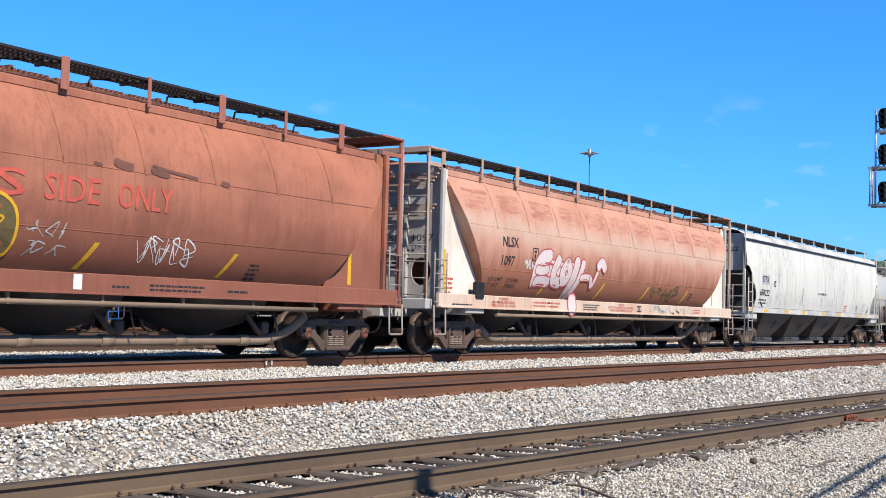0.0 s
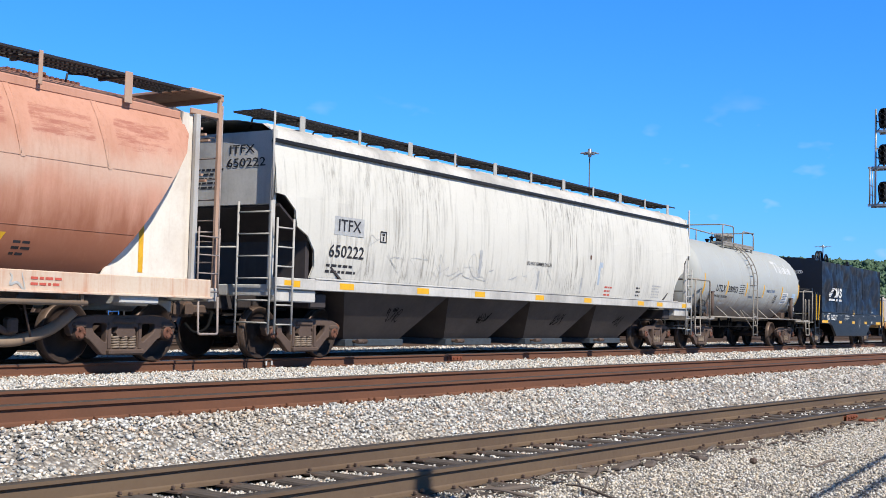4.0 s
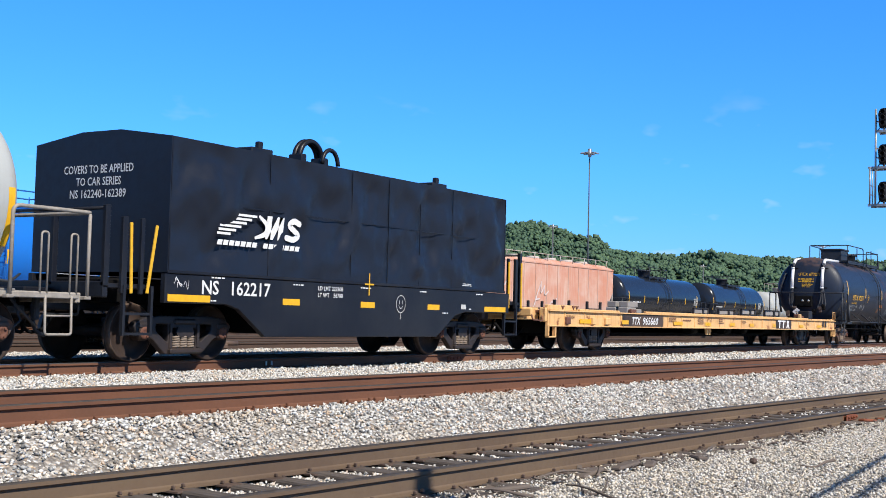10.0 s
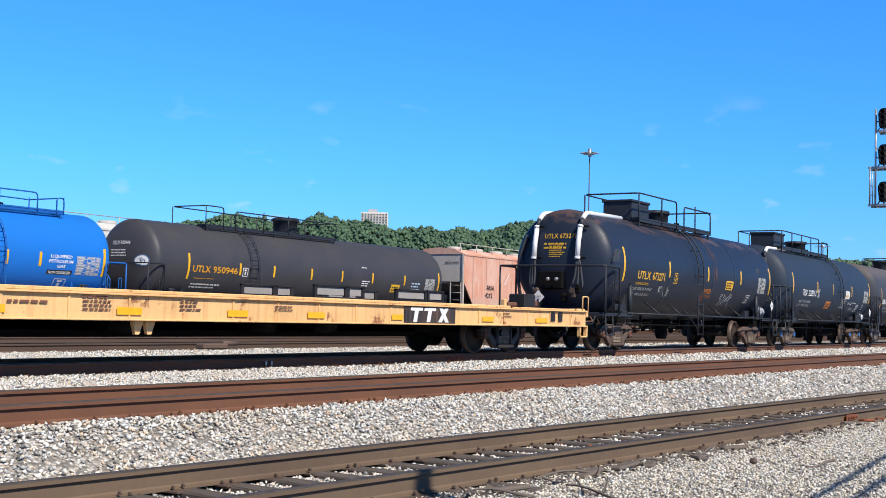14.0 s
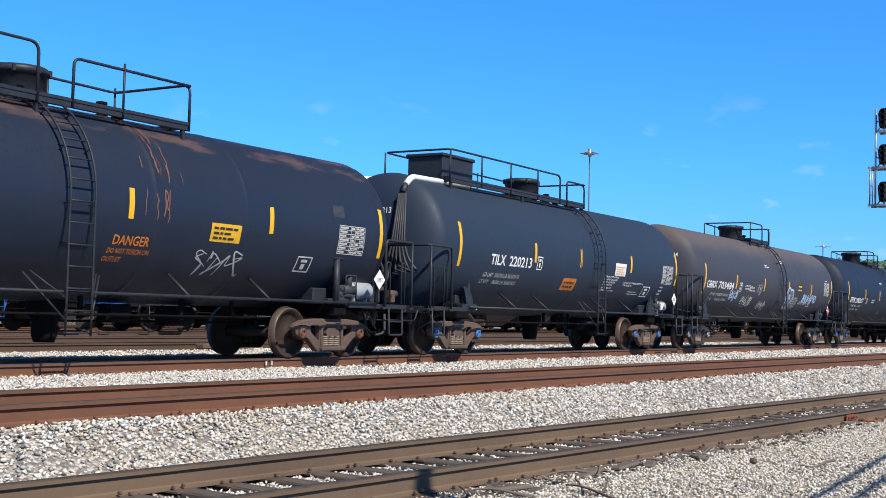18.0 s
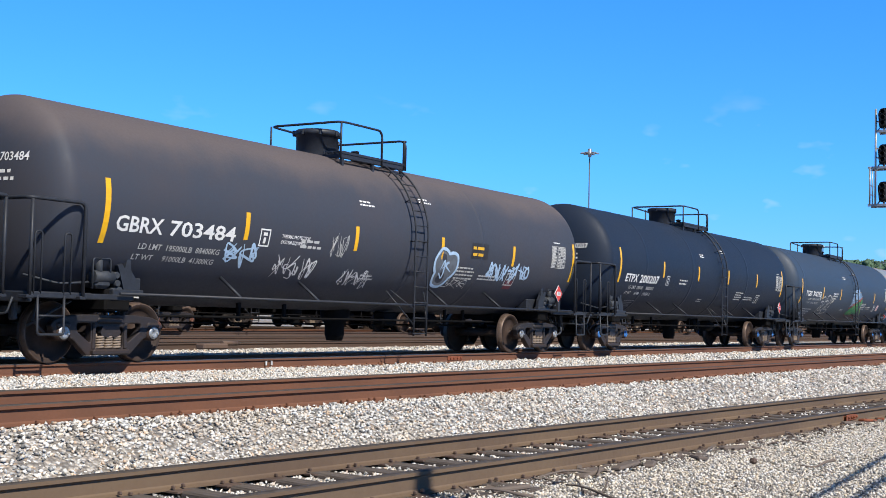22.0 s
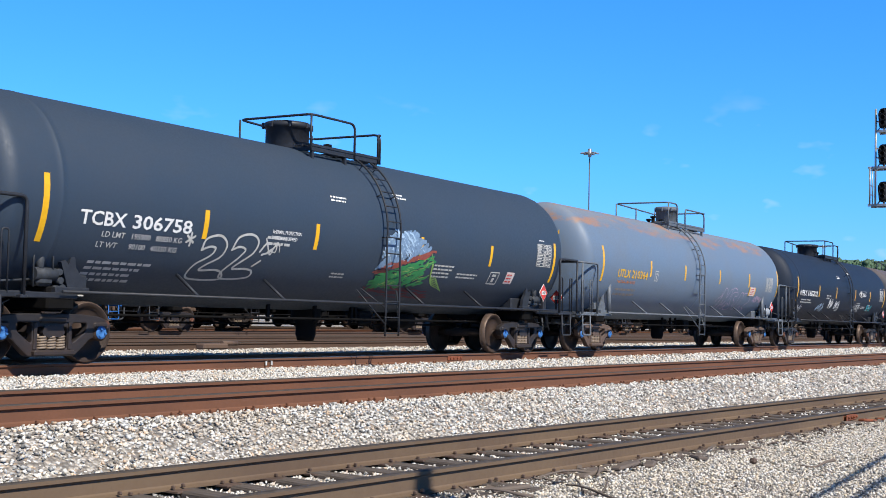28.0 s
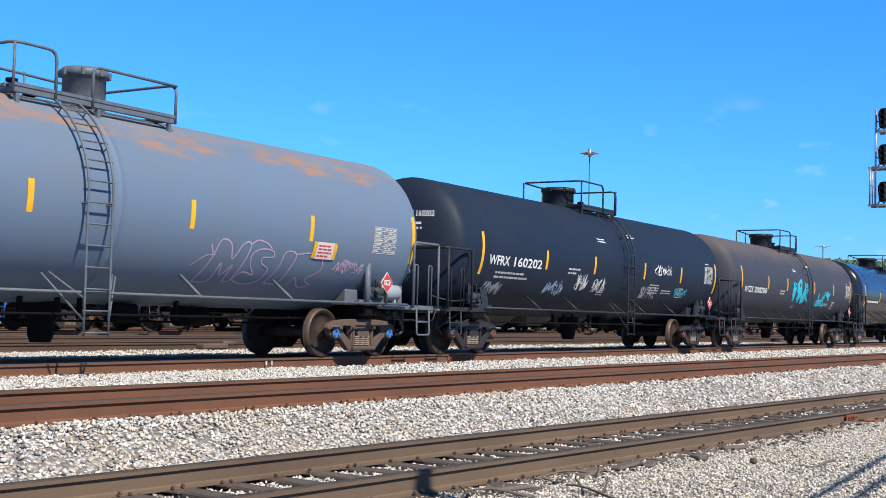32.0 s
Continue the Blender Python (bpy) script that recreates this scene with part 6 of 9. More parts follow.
# ---- long yellow flat car ----
car, half = car_base("flat_car", "long yellow flat car with rust stains and timber on deck", 92.84, 112.79, "dark", "rust", "flat car")
for sg in (-1, 1):
    s = Shape()
    s.box((0, sg * 1.49, 0.845), (27.0, 0.08, 0.37), 0, 0.012)
    s.box((0, sg * 1.52, 1.035), (27.0, 0.14, 0.035), 0, 0.008)
    s.box((0, sg * 1.52, 0.66), (27.0, 0.14, 0.03), 0, 0.008)
    for i in range(23):
        s.box((-12.6 + 1.145 * i, sg * 1.535, 0.845), (0.035, 0.03, 0.35), 0, 0.004)
    part("side_sill", s, M_FLAT, car)
    s = Shape()
    for x0, x1, h in ((-13.5, -11.8, 0.13), (-11.7, -9.2, 0.05), (-7.3, 9.5, 0.06), (9.7, 12.9, 0.04)):
        s.box(((x0 + x1) / 2, sg * 1.47, 1.05 + h / 2), (x1 - x0, 0.1, h), 0, 0.012)
    part("deck_curb", s, M_FLAT, car)
s = Shape()
s.box((0, 0, 1.01), (26.9, 2.9, 0.06), 0, 0.005)
part("deck", s, M_FLAT_DECK, car)
s = Shape()
s.box((0, 0, 0.74), (25.5, 0.75, 0.55), 0, 0.02)
s.box((0, 0, 0.52), (14.5, 0.75, 0.3), 0, 0.05)
for i in range(9):
    s.box((-8 + 2 * i, 0, 0.9), (0.1, 2.85, 0.25))
for x in (-2.1, 1.2, 3.0):
    s.cyl((x, -0.75, 0.62), (x + 0.7, -0.75, 0.62), 0.17, 0, 14)
s.tube([(-7, -0.9, 0.66), (7, -0.9, 0.64)], 0.022, 0, 6)
part("centre_sill", s, M_SHADE, car)
for sg in (-1, 1):
    s = Shape()
    s.box((sg * 13.65, 0, 0.95), (0.75, 2.3, 0.3), 0, 0.02)
    s.box((sg * 14.0, 0, 0.98), (0.10, 2.7, 0.18), 0, 0.02)
    s.box((sg * 13.3, -1.40, 0.93), (0.5, 0.2, 0.36), 0, 0.03)
    part("end_beam", s, M_FLAT, car)
    s = Shape()
    s.box((sg * 13.85, 0, 1.06), (0.9, 2.2, 0.04), 0, 0.01)
    s.box((sg * 13.75, -0.8, 1.09), (0.5, 0.5, 0.05), 0, 0.01)
    part("end_plate", s, M_RUSTY, car)
    s = Shape()
    s.tube(rounded([(sg * 14.08, -1.38, 0.92), (sg * 14.12, -1.44, 0.80), (sg * 13.6, -1.44, 0.78), (sg * 13.56, -1.38, 0.90)], 0.05, 3), 0.02, 0, 6)
    part("end_grab", s, M_RUSTY, car)
    s = Shape()
    s.tube(rounded([(sg * 14.3, -0.5, 0.7), (sg * 14.0, -0.62, 0.38), (sg * 13.4, -0.62, 0.40), (sg * 13.1, -0.6, 0.6)], 0.15, 4), 0.035, 0, 8)
    part("air_hose", s, M_SHADE, car)
    s = Shape()
    for x in (13.14, 13.52):
        s.box((sg * x, -1.52, 0.53), (0.05, 0.10, 0.30), 0, 0.006)
    s.box((sg * 13.33, -1.52, 0.395), (0.43, 0.10, 0.035), 0, 0.006)
    part("sill_step", s, M_FLAT, car)
    if sg > 0:
        s = Shape()
        s.tube(rounded([(sg * 13.36, -1.5, 1.04), (sg * 13.36, -1.5, 1.42), (sg * 13.7, -1.5, 1.42), (sg * 13.7, -1.5, 1.04)], 0.05, 3), 0.018, 0, 6)
        part("grab_iron", s, M_FLAT, car)
    coupler(car, sg * 14.35, sg)
low = on_flat(-1.53)
for x0, x1 in ((-9.05, -6.1), (5.05, 7.0)):
    patch(car, "number_panel", (x0 + x1) / 2, 0.845, x1 - x0, 0.34, low, M_FLAT_BLACK, "worn black number panel", off=0.022)
write(car, "TTX", -8.46, -7.86, 0.735, 0.2, low, M_WHITE, 0.02, 0.25, 0.028)
write(car, "965660", -7.68, -6.55, 0.735, 0.2, low, M_WHITE, 0.02, 0.25, 0.028)
s = Shape()
for x in (5.26, 5.76):
    lay(s, x, x + 0.44, 0.93, 0.99, low, 0.028, 0, 1, 1, 0.02)
    lay(s, x + 0.1, x + 0.24, 0.70, 0.93, low, 0.028, 0, 1, 1, 0.06)
for a, b in ((6.30, 6.56), (6.58, 6.34)):
    lay(s, a, a + 0.15, 0.70, 0.99, low, 0.028 + 0.002 * (a > 6.5), 0, 1, 1, b - a)
part("company_mark", s, M_WHITE, car, "slanting white company mark")
for x, w in ((-11.4, 0.75), (-8.88, 0.45), (-4.9, 0.75), (-2.3, 0.5), (0.1, 0.5), (2.2, 0.5), (4.8, 0.4), (8.4, 0.5), (11.0, 0.6)):
    patch(car, "reflector_strip", x, 0.79, w, 0.11, low, M_YELLOW, off=0.024)
for x, w, h, n in ((-5.3, 0.7, 0.16, 2), (-4.1, 0.8, 0.09, 1), (-2.9, 0.6, 0.26, 4), (-12.3, 0.5, 0.1, 2), (9.3, 0.4, 0.15, 2), (-1.0, 0.5, 0.2, 3), (1.3, 0.5, 0.12, 2)):
    bars(car, x, 0.90, w, h * 0.9, n, low, M_RUSTY, int(x * 10), 0.024)
for x, w, m in ((-12.5, 0.22, M_RUSTY), (-11.0, 0.18, M_FLAT), (-10.12, 0.30, M_FLAT)):
    s = Shape()
    s.box((x, -1.57, 0.80), (w, 0.09, 0.19), 0, 0.02)
    part("winch", s, m, car)
for x in (-12.7, -11.9, -12.1):
    s = Shape()
    s.extrude([(x - 0.09, 1.17), (x + 0.09, 1.17), (x, 1.08)], 0.02, Matrix.Translation((0, -1.53, 0)))
    part("pocket", s, M_RUSTY, car)
s = Shape()
for x in (-2.0, -1.75):
    s.extrude([(x - 0.12, 0.66), (x + 0.12, 0.66), (x + 0.03, 0.44), (x - 0.05, 0.44)], 0.06, Matrix.Translation((0, -1.4, 0)))
part("tie_down_lug", s, M_FLAT, car)
for x in (12.0, 11.6):
    patch(car, "tag", x, 0.9, 0.22, 0.26, low, M_BLACK, off=0.024)
for x, y, z, d in ((-7.40, -1.0, 1.30, (0.70, 0.28, 0.17)), (-7.36, -0.6, 1.30, (0.66, 0.28, 0.17)), (-7.5, -1.0, 1.13, (0.62, 0.3, 0.17)), (-6.98, -1.0, 1.11, (0.40, 0.3, 0.13)), (-7.3, -0.6, 1.13, (0.9, 0.3, 0.17))):
    s = Shape()
    s.box((x, y, z), d, 0, 0.02)
    part("timber_block", s, M_TIMBER, car, "grey weathered timber block")
s = Shape()
s.box((-7.62, -1.22, 1.10), (0.36, 0.1, 0.12), 0, 0.01)
part("chock", s, M_RUSTY, car)
for x in (-11.5, -9.55):
    for y in (0.9, -0.9):
        s = Shape()
        for dx in (-0.42, 0.42):
            s.box((x + dx, y, 1.18), (0.07, 0.07, 0.30), 0, 0.01)
        s.box((x, y, 1.12), (0.9, 0.06, 0.05), 0, 0.008)
        part("load_cradle", s, M_BLACK, car, "dark steel cradle for pipe or lumber loads")
for x, w in ((3.45, 0.95), (4.25, 0.5), (6.25, 1.1), (7.2, 0.6)):
    for y in (0.9, -0.9):
        s = Shape()
        for dx in (-w / 2, w / 2):
            s.box((x + dx, y, 1.20), (0.07, 0.08, 0.34), 0, 0.01)
        s.box((x, y, 1.355), (w + 0.07, 0.08, 0.045), 0, 0.008)
        s.box((x, y, 1.13), (w, 0.06, 0.04), 0, 0.008)
        s.box((x, y + 0.01, 1.25), (w - 0.08, 0.03, 0.15), 1, 0.008)
        part("load_cradle", s, [M_BLACK, M_TIMBER], car, "dark steel frame with a grey timber board")
s = Shape()
s.box((11.1, -0.95, 1.23), (0.55, 0.45, 0.38), 0, 0.03)
part("deck_box", s, M_BLACK, car)
s = Shape()
s.box((11.8, -0.6, 1.2), (0.7, 0.5, 0.18), 0, 0.04)
s.box((11.0, -0.9, 1.16), (1.2, 0.12, 0.1), 0, 0.02)
s.box((10.1, -1.0, 1.16), (0.10, 0.12, 0.24), 1, 0.02)
part("deck_clutter", s, [M_RUSTY, M_FLAT], car)


# ---- the long tank cars ----
def heating_pipes(car, half, over, R, zc, lagged):
    """Heating lines that climb the front head: lagged pipes or bundles of hose, and the fittings at their feet."""
    x0 = -half - over
    f = on_head(R, zc, x0, 0.55)
    for u in (-0.66, 0.66):
        s = Shape()
        high = zc + R * 0.80
        back = [(x0 + (2.9 if u > 0 else 0.9), -u * 0.9, high + 0.22), (x0 + 0.42, -u, high + 0.17)]
        s.tube(rounded(back + [(x0 + 0.20, -u, high - 0.02)], 0.12, 4), 0.07, 0, 10)
        if lagged:
            s.tube([f(u, zc + R * 0.66, 0.13), f(u, zc + R * 0.36, 0.13), f(u, zc + 0.08, 0.13)], 0.07, 0, 10)
            for z in (zc + R * 0.65, zc + 0.10):
                s.cyl(f(u, z - 0.03, 0.13), f(u, z + 0.03, 0.13), 0.082, 0, 10)
                s.box(f(u + 0.12, z, 0.10), (0.06, 0.2, 0.05), 1)
        part("heating_pipe", s, [M_PIPEWHITE, M_SHADE], car, "white lagged heating pipe")
        s = Shape()
        s.tube([(x0 + 0.22, -u, high), f(u, zc + R * 0.68, 0.12)], 0.05, 0, 8)
        part("pipe_elbow", s, M_HOSE, car)
        for k in range(3 if lagged else 6):
            s = Shape()
            dk = (k - (1.0 if lagged else 2.5)) * 0.055
            a = zc + (0.08 if lagged else R * 0.66)
            pts = [f(u + dk * 0.5, a, 0.12), f(u * 1.04 + dk, zc - 0.05, 0.13), f(u * 1.06 + dk * 1.6, zc - 0.40, 0.16), f(u * (0.95 + 0.25 * k / 3) + dk * 2, zc - 0.72, 0.26), f(u * (0.7 + 0.3 * k / 3), zc - 0.95 + 0.08 * k, 0.34)]
            s.tube(rounded(pts, 0.3, 4), 0.03 if lagged else 0.026, 0, 7)
            part("hose", s, M_HOSE, car)
    s = Shape()
    s.tube(rounded([f(-1.0, zc + 0.75, 0.06), f(-1.22, zc + 0.2, 0.10), f(-1.3, zc - 0.4, 0.14), f(-1.22, zc - 1.0, 0.2)], 0.3, 4), 0.05, 0, 8)
    part("vent_pipe", s, M_HOSE, car)
    for y in (-0.12, 0.14):
        s = Shape()
        s.lathe([(0.0, -0.05), (0.05, -0.05), (0.055, 0.0), (0.05, 0.05), (0.0, 0.055)], Matrix.Translation((x0 - 0.22, y, 1.92)) @ pose(0, 0, 0, 0, -90), 0, 10)
        part("pipe_cap", s, M_GREY_S, car)
    r = random.Random(int(half * 100))
    for k in range(6):
        s = Shape()
        y, z = r.uniform(-0.9, 0.9), r.uniform(1.25, 1.75)
        s.cyl((x0 - 0.05, y, z), (x0 - 0.32, y, z), r.uniform(0.05, 0.09), 0, 10)
        s.box((x0 - 0.2, y, z - 0.1), (0.12, 0.16, 0.2), 0, 0.03)
        part("pipe_fitting", s, M_CAST if k % 2 else M_SHADE, car)
    s = Shape()
    s.box((x0 + 0.05, 0.15, 1.9), (0.3, 0.75, 0.5), 0, 0.03)
    part("valve_cabinet", s, M_SHADE, car)


def head_text(car, lines, half, over, R, zc, mat, u0=-0.42, w=0.9, z=3.15):
    f = on_head(R, zc, -half - over, 0.55)
    write(car, lines, u0, u0 + w, z, 0.125, f, mat, 0.012)
    bars(car, u0 + w * 0.4, z - 0.2, w * 0.8, 0.22, 2, f, mat, 7)


def common_marks(car, half, surf, ink, seed, limits=None):
    """Data table, framed mark, small print, as on every one of these cars."""
    data_table(car, half + 0.18, 2.34, surf)
    bars(car, half + 0.1, 2.70, 0.35, 0.05, 1, surf, ink, seed)
    bars(car, 2.9, 1.78, 0.8, 0.3, 4, surf, M_WHITE_OLD, seed + 1)
    bars(car, 4.0, 1.72, 1.0, 0.14, 2, surf, M_WHITE_OLD, seed + 2)
    bars(car, -0.9, 2.95, 0.5, 0.13, 2, surf, M_WHITE, seed + 3)
    bars(car, 1.3, 3.2, 0.5, 0.13, 2, surf, M_WHITE, seed + 4)
    bars(car, -2.6, 2.06, 0.7, 0.2, 2, surf, M_WHITE_OLD, seed + 5)
    bars(car, -0.6, 1.55, 0.5, 0.12, 2, surf, M_WHITE_OLD, seed + 6)
    box_sign(car, half - 2.0, 1.72, surf, M_WHITE_OLD, 0.42, 0.28)


def jack_notes(car, half, steel):
    for x in (-half - 0.15, half + 0.95):
        bars(car, x, 1.0, 0.9, 0.05, 1, on_flat(-1.46), M_WHITE_OLD, 3, 0.008)


def streaks(car, surf, x, z0, z1, seed, *mats):
    """Scraped and rusty runs along a weld that goes round the tank."""
    r = random.Random(seed)
    for mat in mats:
        s = Shape()
        for _ in range(9):
            a = surf.arc(r.uniform(z0, z1))
            xx = x + r.gauss(0, 0.16)
            stroke(s, curl([(xx + r.uniform(-0.02, 0.02), a + 0.1 * k) for k in range(r.randint(2, 6))], 3), r.uniform(0.008, 0.03), surf, 0.008, 0, 2)
        part("scrape", s, mat, car)


# black insulated car with white lagged pipes
car, half, surf = tank_car("black insulated tank car with white lagged pipes on its head", 119.28, 131.13, M_TANK_BLACK, M_STEEL, 1.49, 2.40, 1.65, "rust", "rust", (-2.9, 0.9, 3.0),
                           dict(x0=-4.0, x1=2.15, dome_x=-0.6, gap=(-0.95, -0.3), mids=(-2.2, 0.7), box=(-2.9, 1.3), h_rail=4.62), (-6.34, -2.98, 0.38, 3.62, 6.91), 2.40, -0.9, None, True, posts=True)
write(car, "UTLX", -5.38, -4.42, 2.04, 0.22, surf, M_YELLOW_P, 0.016)
write(car, "673271", -4.28, -3.34, 2.04, 0.22, surf, M_YELLOW_P, 0.016)
write(car, "THE TANK CAR PEOPLE", -5.42, -4.45, 1.87, 0.075, surf, M_YELLOW_P, 0.008)
write(car, "LD LMT 202000 LB  91 600 KG", -5.55, -4.1, 1.72, 0.085, surf, M_WHITE_OLD, 0.008)
write(car, "LT WT    84000 LB  38 100 KG", -5.6, -4.15, 1.57, 0.085, surf, M_WHITE_OLD, 0.008)
box_sign(car, -2.44, 2.15, surf, M_YELLOW_P, 0.26, 0.32)
patch(car, "notice_panel", 2.5, 2.1, 0.72, 0.3, surf, M_YELLOW_P, "yellow notice panel")
bars(car, 2.5, 2.1, 0.6, 0.24, 3, surf, M_BLACK_L, 82, 0.010)
data_table(car, 5.95, 2.2, surf, 0.8, 0.52)
patch(car, "bare_patch", 5.55, 2.72, 0.35, 0.22, surf, M_VALVE)
patch(car, "bare_patch", -7.0, 2.6, 0.45, 0.36, surf, M_VALVE, lean=0.25)
patch(car, "bare_patch", -6.6, 1.75, 0.22, 0.2, surf, M_VALVE, lean=0.12)
streaks(car, surf, 1.05, 1.75, 3.75, 17, M_RUSTY, M_RUSTY)
box_sign(car, 4.71, 1.7, surf, M_WHITE_OLD, 0.42, 0.28)
write(car, "DANGER", 0.12, 0.86, 1.78, 0.15, surf, M_ORANGE, 0.012)
write(car, "DO NOT TORCH ON", 0.08, 0.92, 1.65, 0.085, surf, M_ORANGE, 0.008)
write(car, "OUTLET", 0.05, 0.42, 1.53, 0.085, surf, M_ORANGE, 0.008)
scrawl(car, -3.2, 1.72, 0.9, 0.4, surf, M_WHITE_OLD, 84, 4, 0.02, 1)
scrawl(car, 2.5, 1.6, 1.2, 0.5, surf, M_PANEL, 85, 3, 0.03, 2)
head_text(car, "UTLX 673271", half, 1.65, 1.49, 2.40, M_YELLOW_P, -0.42, 0.95, 3.05)
bars(car, 0.0, 2.72, 0.5, 0.40, 7, on_head(1.49, 2.40, -half - 1.65, 0.55), M_YELLOW_P, 86)
heating_pipes(car, half, 1.65, 1.49, 2.40, True)
placard(car, -half - 2.02, 0.35, 1.42, 0.19, M_WHITE, M_SHADE, "3257", M_BLACK_L, turned=1)
placard(car, half + 0.75, -1.63, 1.5, 0.19, M_WHITE, M_SHADE, "3257", M_BLACK_L)
jack_notes(car, half, M_STEEL)

# blue-black insulated car with hose bundles
car, half, surf = tank_car("blue-black insulated tank car with hose bundles on its head", 135.70, 146.48, M_TANK_BLUE_BLACK, M_STEEL, 1.52, 2.41, 1.75, "rust", "blue", (0.0,),
                           dict(x0=-5.5, x1=1.4, dome_x=-0.54, gap=(-0.05, 0.35), mids=(-4.1, -2.7, -1.3), box=(-4.5, 1.35), h_rail=4.55), (-6.01, -2.53, -0.01, 3.21, 6.61), 2.40, 0.75, None, True)
write(car, "TILX", -4.65, -3.98, 2.03, 0.23, surf, M_WHITE, 0.018)
write(car, "220213", -3.80, -2.70, 2.03, 0.23, surf, M_WHITE, 0.018)
write(car, "LD LMT  205700 LB 93300 KG", -4.83, -3.15, 1.75, 0.095, surf, M_WHITE_OLD, 0.01)
write(car, "LT WT     80300 LB 36400 KG", -4.86, -3.2, 1.60, 0.095, surf, M_WHITE_OLD, 0.01)
box_sign(car, -2.29, 2.16, surf, M_WHITE, 0.26, 0.32)
patch(car, "notice_panel", -0.44, 1.72, 0.75, 0.3, surf, M_ORANGE, "orange notice panel")
bars(car, -0.44, 1.72, 0.6, 0.2, 2, surf, M_BLACK_L, 90, 0.010)
patch(car, "notice_panel", 2.5, 2.22, 0.7, 0.34, surf, M_WHITE, "white notice panel")
bars(car, 2.5, 2.2, 0.55, 0.24, 4, surf, M_YELLOW_P, 91, 0.010)
data_table(car, 5.92, 2.2, surf, 0.8, 0.52)
box_sign(car, 4.6, 1.68, surf, M_WHITE, 0.5, 0.3)
for k, line in enumerate(("MAXIMUM OPERATING PRESSURE", "FOR HEATER COILS 100 PSI", "EXTERIOR HEATER PIPES", "NO INLET OR OUTLET", "PIPE CAPS REQUIRED", "VENT TANK WHEN UNLOADING")):
    write(car, line, 1.55, 1.55 + 0.036 * len(line), 1.98 - 0.072 * k, 0.05, surf, M_WHITE, 0.004)
write(car, "6\" FIBERGLASS OVER 2\" CERAMIC FIBER COMPRESSED TO 4\"", 2.85, 4.25, 1.86, 0.05, surf, M_WHITE, 0.004)
write(car, "DO NOT EXCEED 400 F", 2.85, 3.5, 1.79, 0.05, surf, M_WHITE, 0.004)
bars(car, 3.8, 1.62, 0.8, 0.12, 2, surf, M_WHITE_OLD, 93)
bars(car, 5.7, 1.75, 0.3, 0.3, 3, surf, M_WHITE_OLD, 94)
head_text(car, "TILX 220213", half, 1.75, 1.52, 2.41, M_WHITE, -0.45, 0.85, 3.0)
bars(car, -0.1, 1.95, 0.6, 0.3, 4, on_head(1.52, 2.41, -half - 1.75, 0.55), M_WHITE_OLD, 95)
heating_pipes(car, half, 1.75, 1.52, 2.41, False)
placard(car, -half - 2.02, 0.1, 1.42, 0.19, M_WHITE, M_SHADE, "3257", M_BLACK_L, turned=1)
placard(car, half + 0.75, -1.63, 1.5, 0.19, M_WHITE, M_SHADE, "3257", M_BLACK_L)
patch(car, "air_reservoir_label", half + 0.75, 1.28, 0.3, 0.2, on_flat(-1.275), M_WHITE)
jack_notes(car, half, M_STEEL)


def number(car, code, digits, x0, x1, z, h, surf, mat, split=0.42):
    w = x1 - x0
    write(car, code, x0, x0 + w * (split - 0.05), z, h, surf, mat, 0.018)
    write(car, digits, x0 + w * split, x1, z, h, surf, mat, 0.018)


def red_placards(car, half, end_y=0.55):
    placard(car, -half - 1.98, end_y, 1.38, 0.19, M_RED, M_WHITE, "1987", M_BLACK_L, turned=1)
    placard(car, half + 0.02, -1.63, 1.45, 0.19, M_RED, M_WHITE, "1987", M_BLACK_L)


# brown-topped car with white and grey scrawl
car, half, surf = tank_car("dark tank car with brown dusty top and white scrawl", 150.78, 164.71, M_TANK_BROWN, M_STEEL, 1.54, 2.43, 1.65, "dark", "grey", (0.75, 3.4), None, (-7.5, -4.42, -1.31, 1.75, 4.86, 7.98), 2.25, 0.5)
number(car, "GBRX", "703484", -7.31, -4.68, 1.98, 0.23, surf, M_WHITE)
write(car, "LD LMT  195000LB  88400KG", -6.75, -4.95, 1.74, 0.095, surf, M_WHITE_OLD, 0.01)
write(car, "LT WT     91000LB  41300KG", -6.80, -5.0, 1.58, 0.095, surf, M_WHITE_OLD, 0.01)
write(car, "THERMAL PROTECTION", -3.5, -2.72, 2.12, 0.06, surf, M_WHITE, 0.01)
write(car, "SYSTEM EQUIPPED", -3.5, -2.80, 2.02, 0.06, surf, M_WHITE, 0.01)
common_marks(car, half, surf, M_WHITE, 100)
box_sign(car, -3.94, 2.09, surf, M_WHITE, 0.26, 0.3)
patch(car, "notice_panel", 3.31, 2.28, 0.72, 0.34, surf, M_BLACK_L, off=0.004)
bars(car, 3.31, 2.28, 0.62, 0.28, 2, surf, M_YELLOW_P, 101, 0.008)
scrawl(car, -4.45, 1.78, 0.8, 0.55, surf, M_SKYBLUE, 102, 2, 0.045, 3)
scrawl(car, -2.9, 1.62, 1.1, 0.5, surf, M_WHITE, 103, 6, 0.025, 2)
scrawl(car, -1.8, 2.1, 0.5, 0.5, surf, M_WHITE_OLD, 104, 3, 0.015, 3)
scrawl(car, -1.0, 1.5, 0.95, 0.42, surf, M_WHITE, 105, 6, 0.02, 2)
s, r = Shape(), random.Random(106)
bubble(s, 2.0, 1.85, 0.9, 0.85, surf, r, 0, 1, 0.07)
part("graffiti", s, [M_STEEL_GREY, M_SKYBLUE], car, "sprayed pale outlined form")
scrawl(car, 2.6, 1.55, 1.0, 0.3, surf, M_WHITE_OLD, 107, 3, 0.02, 2)
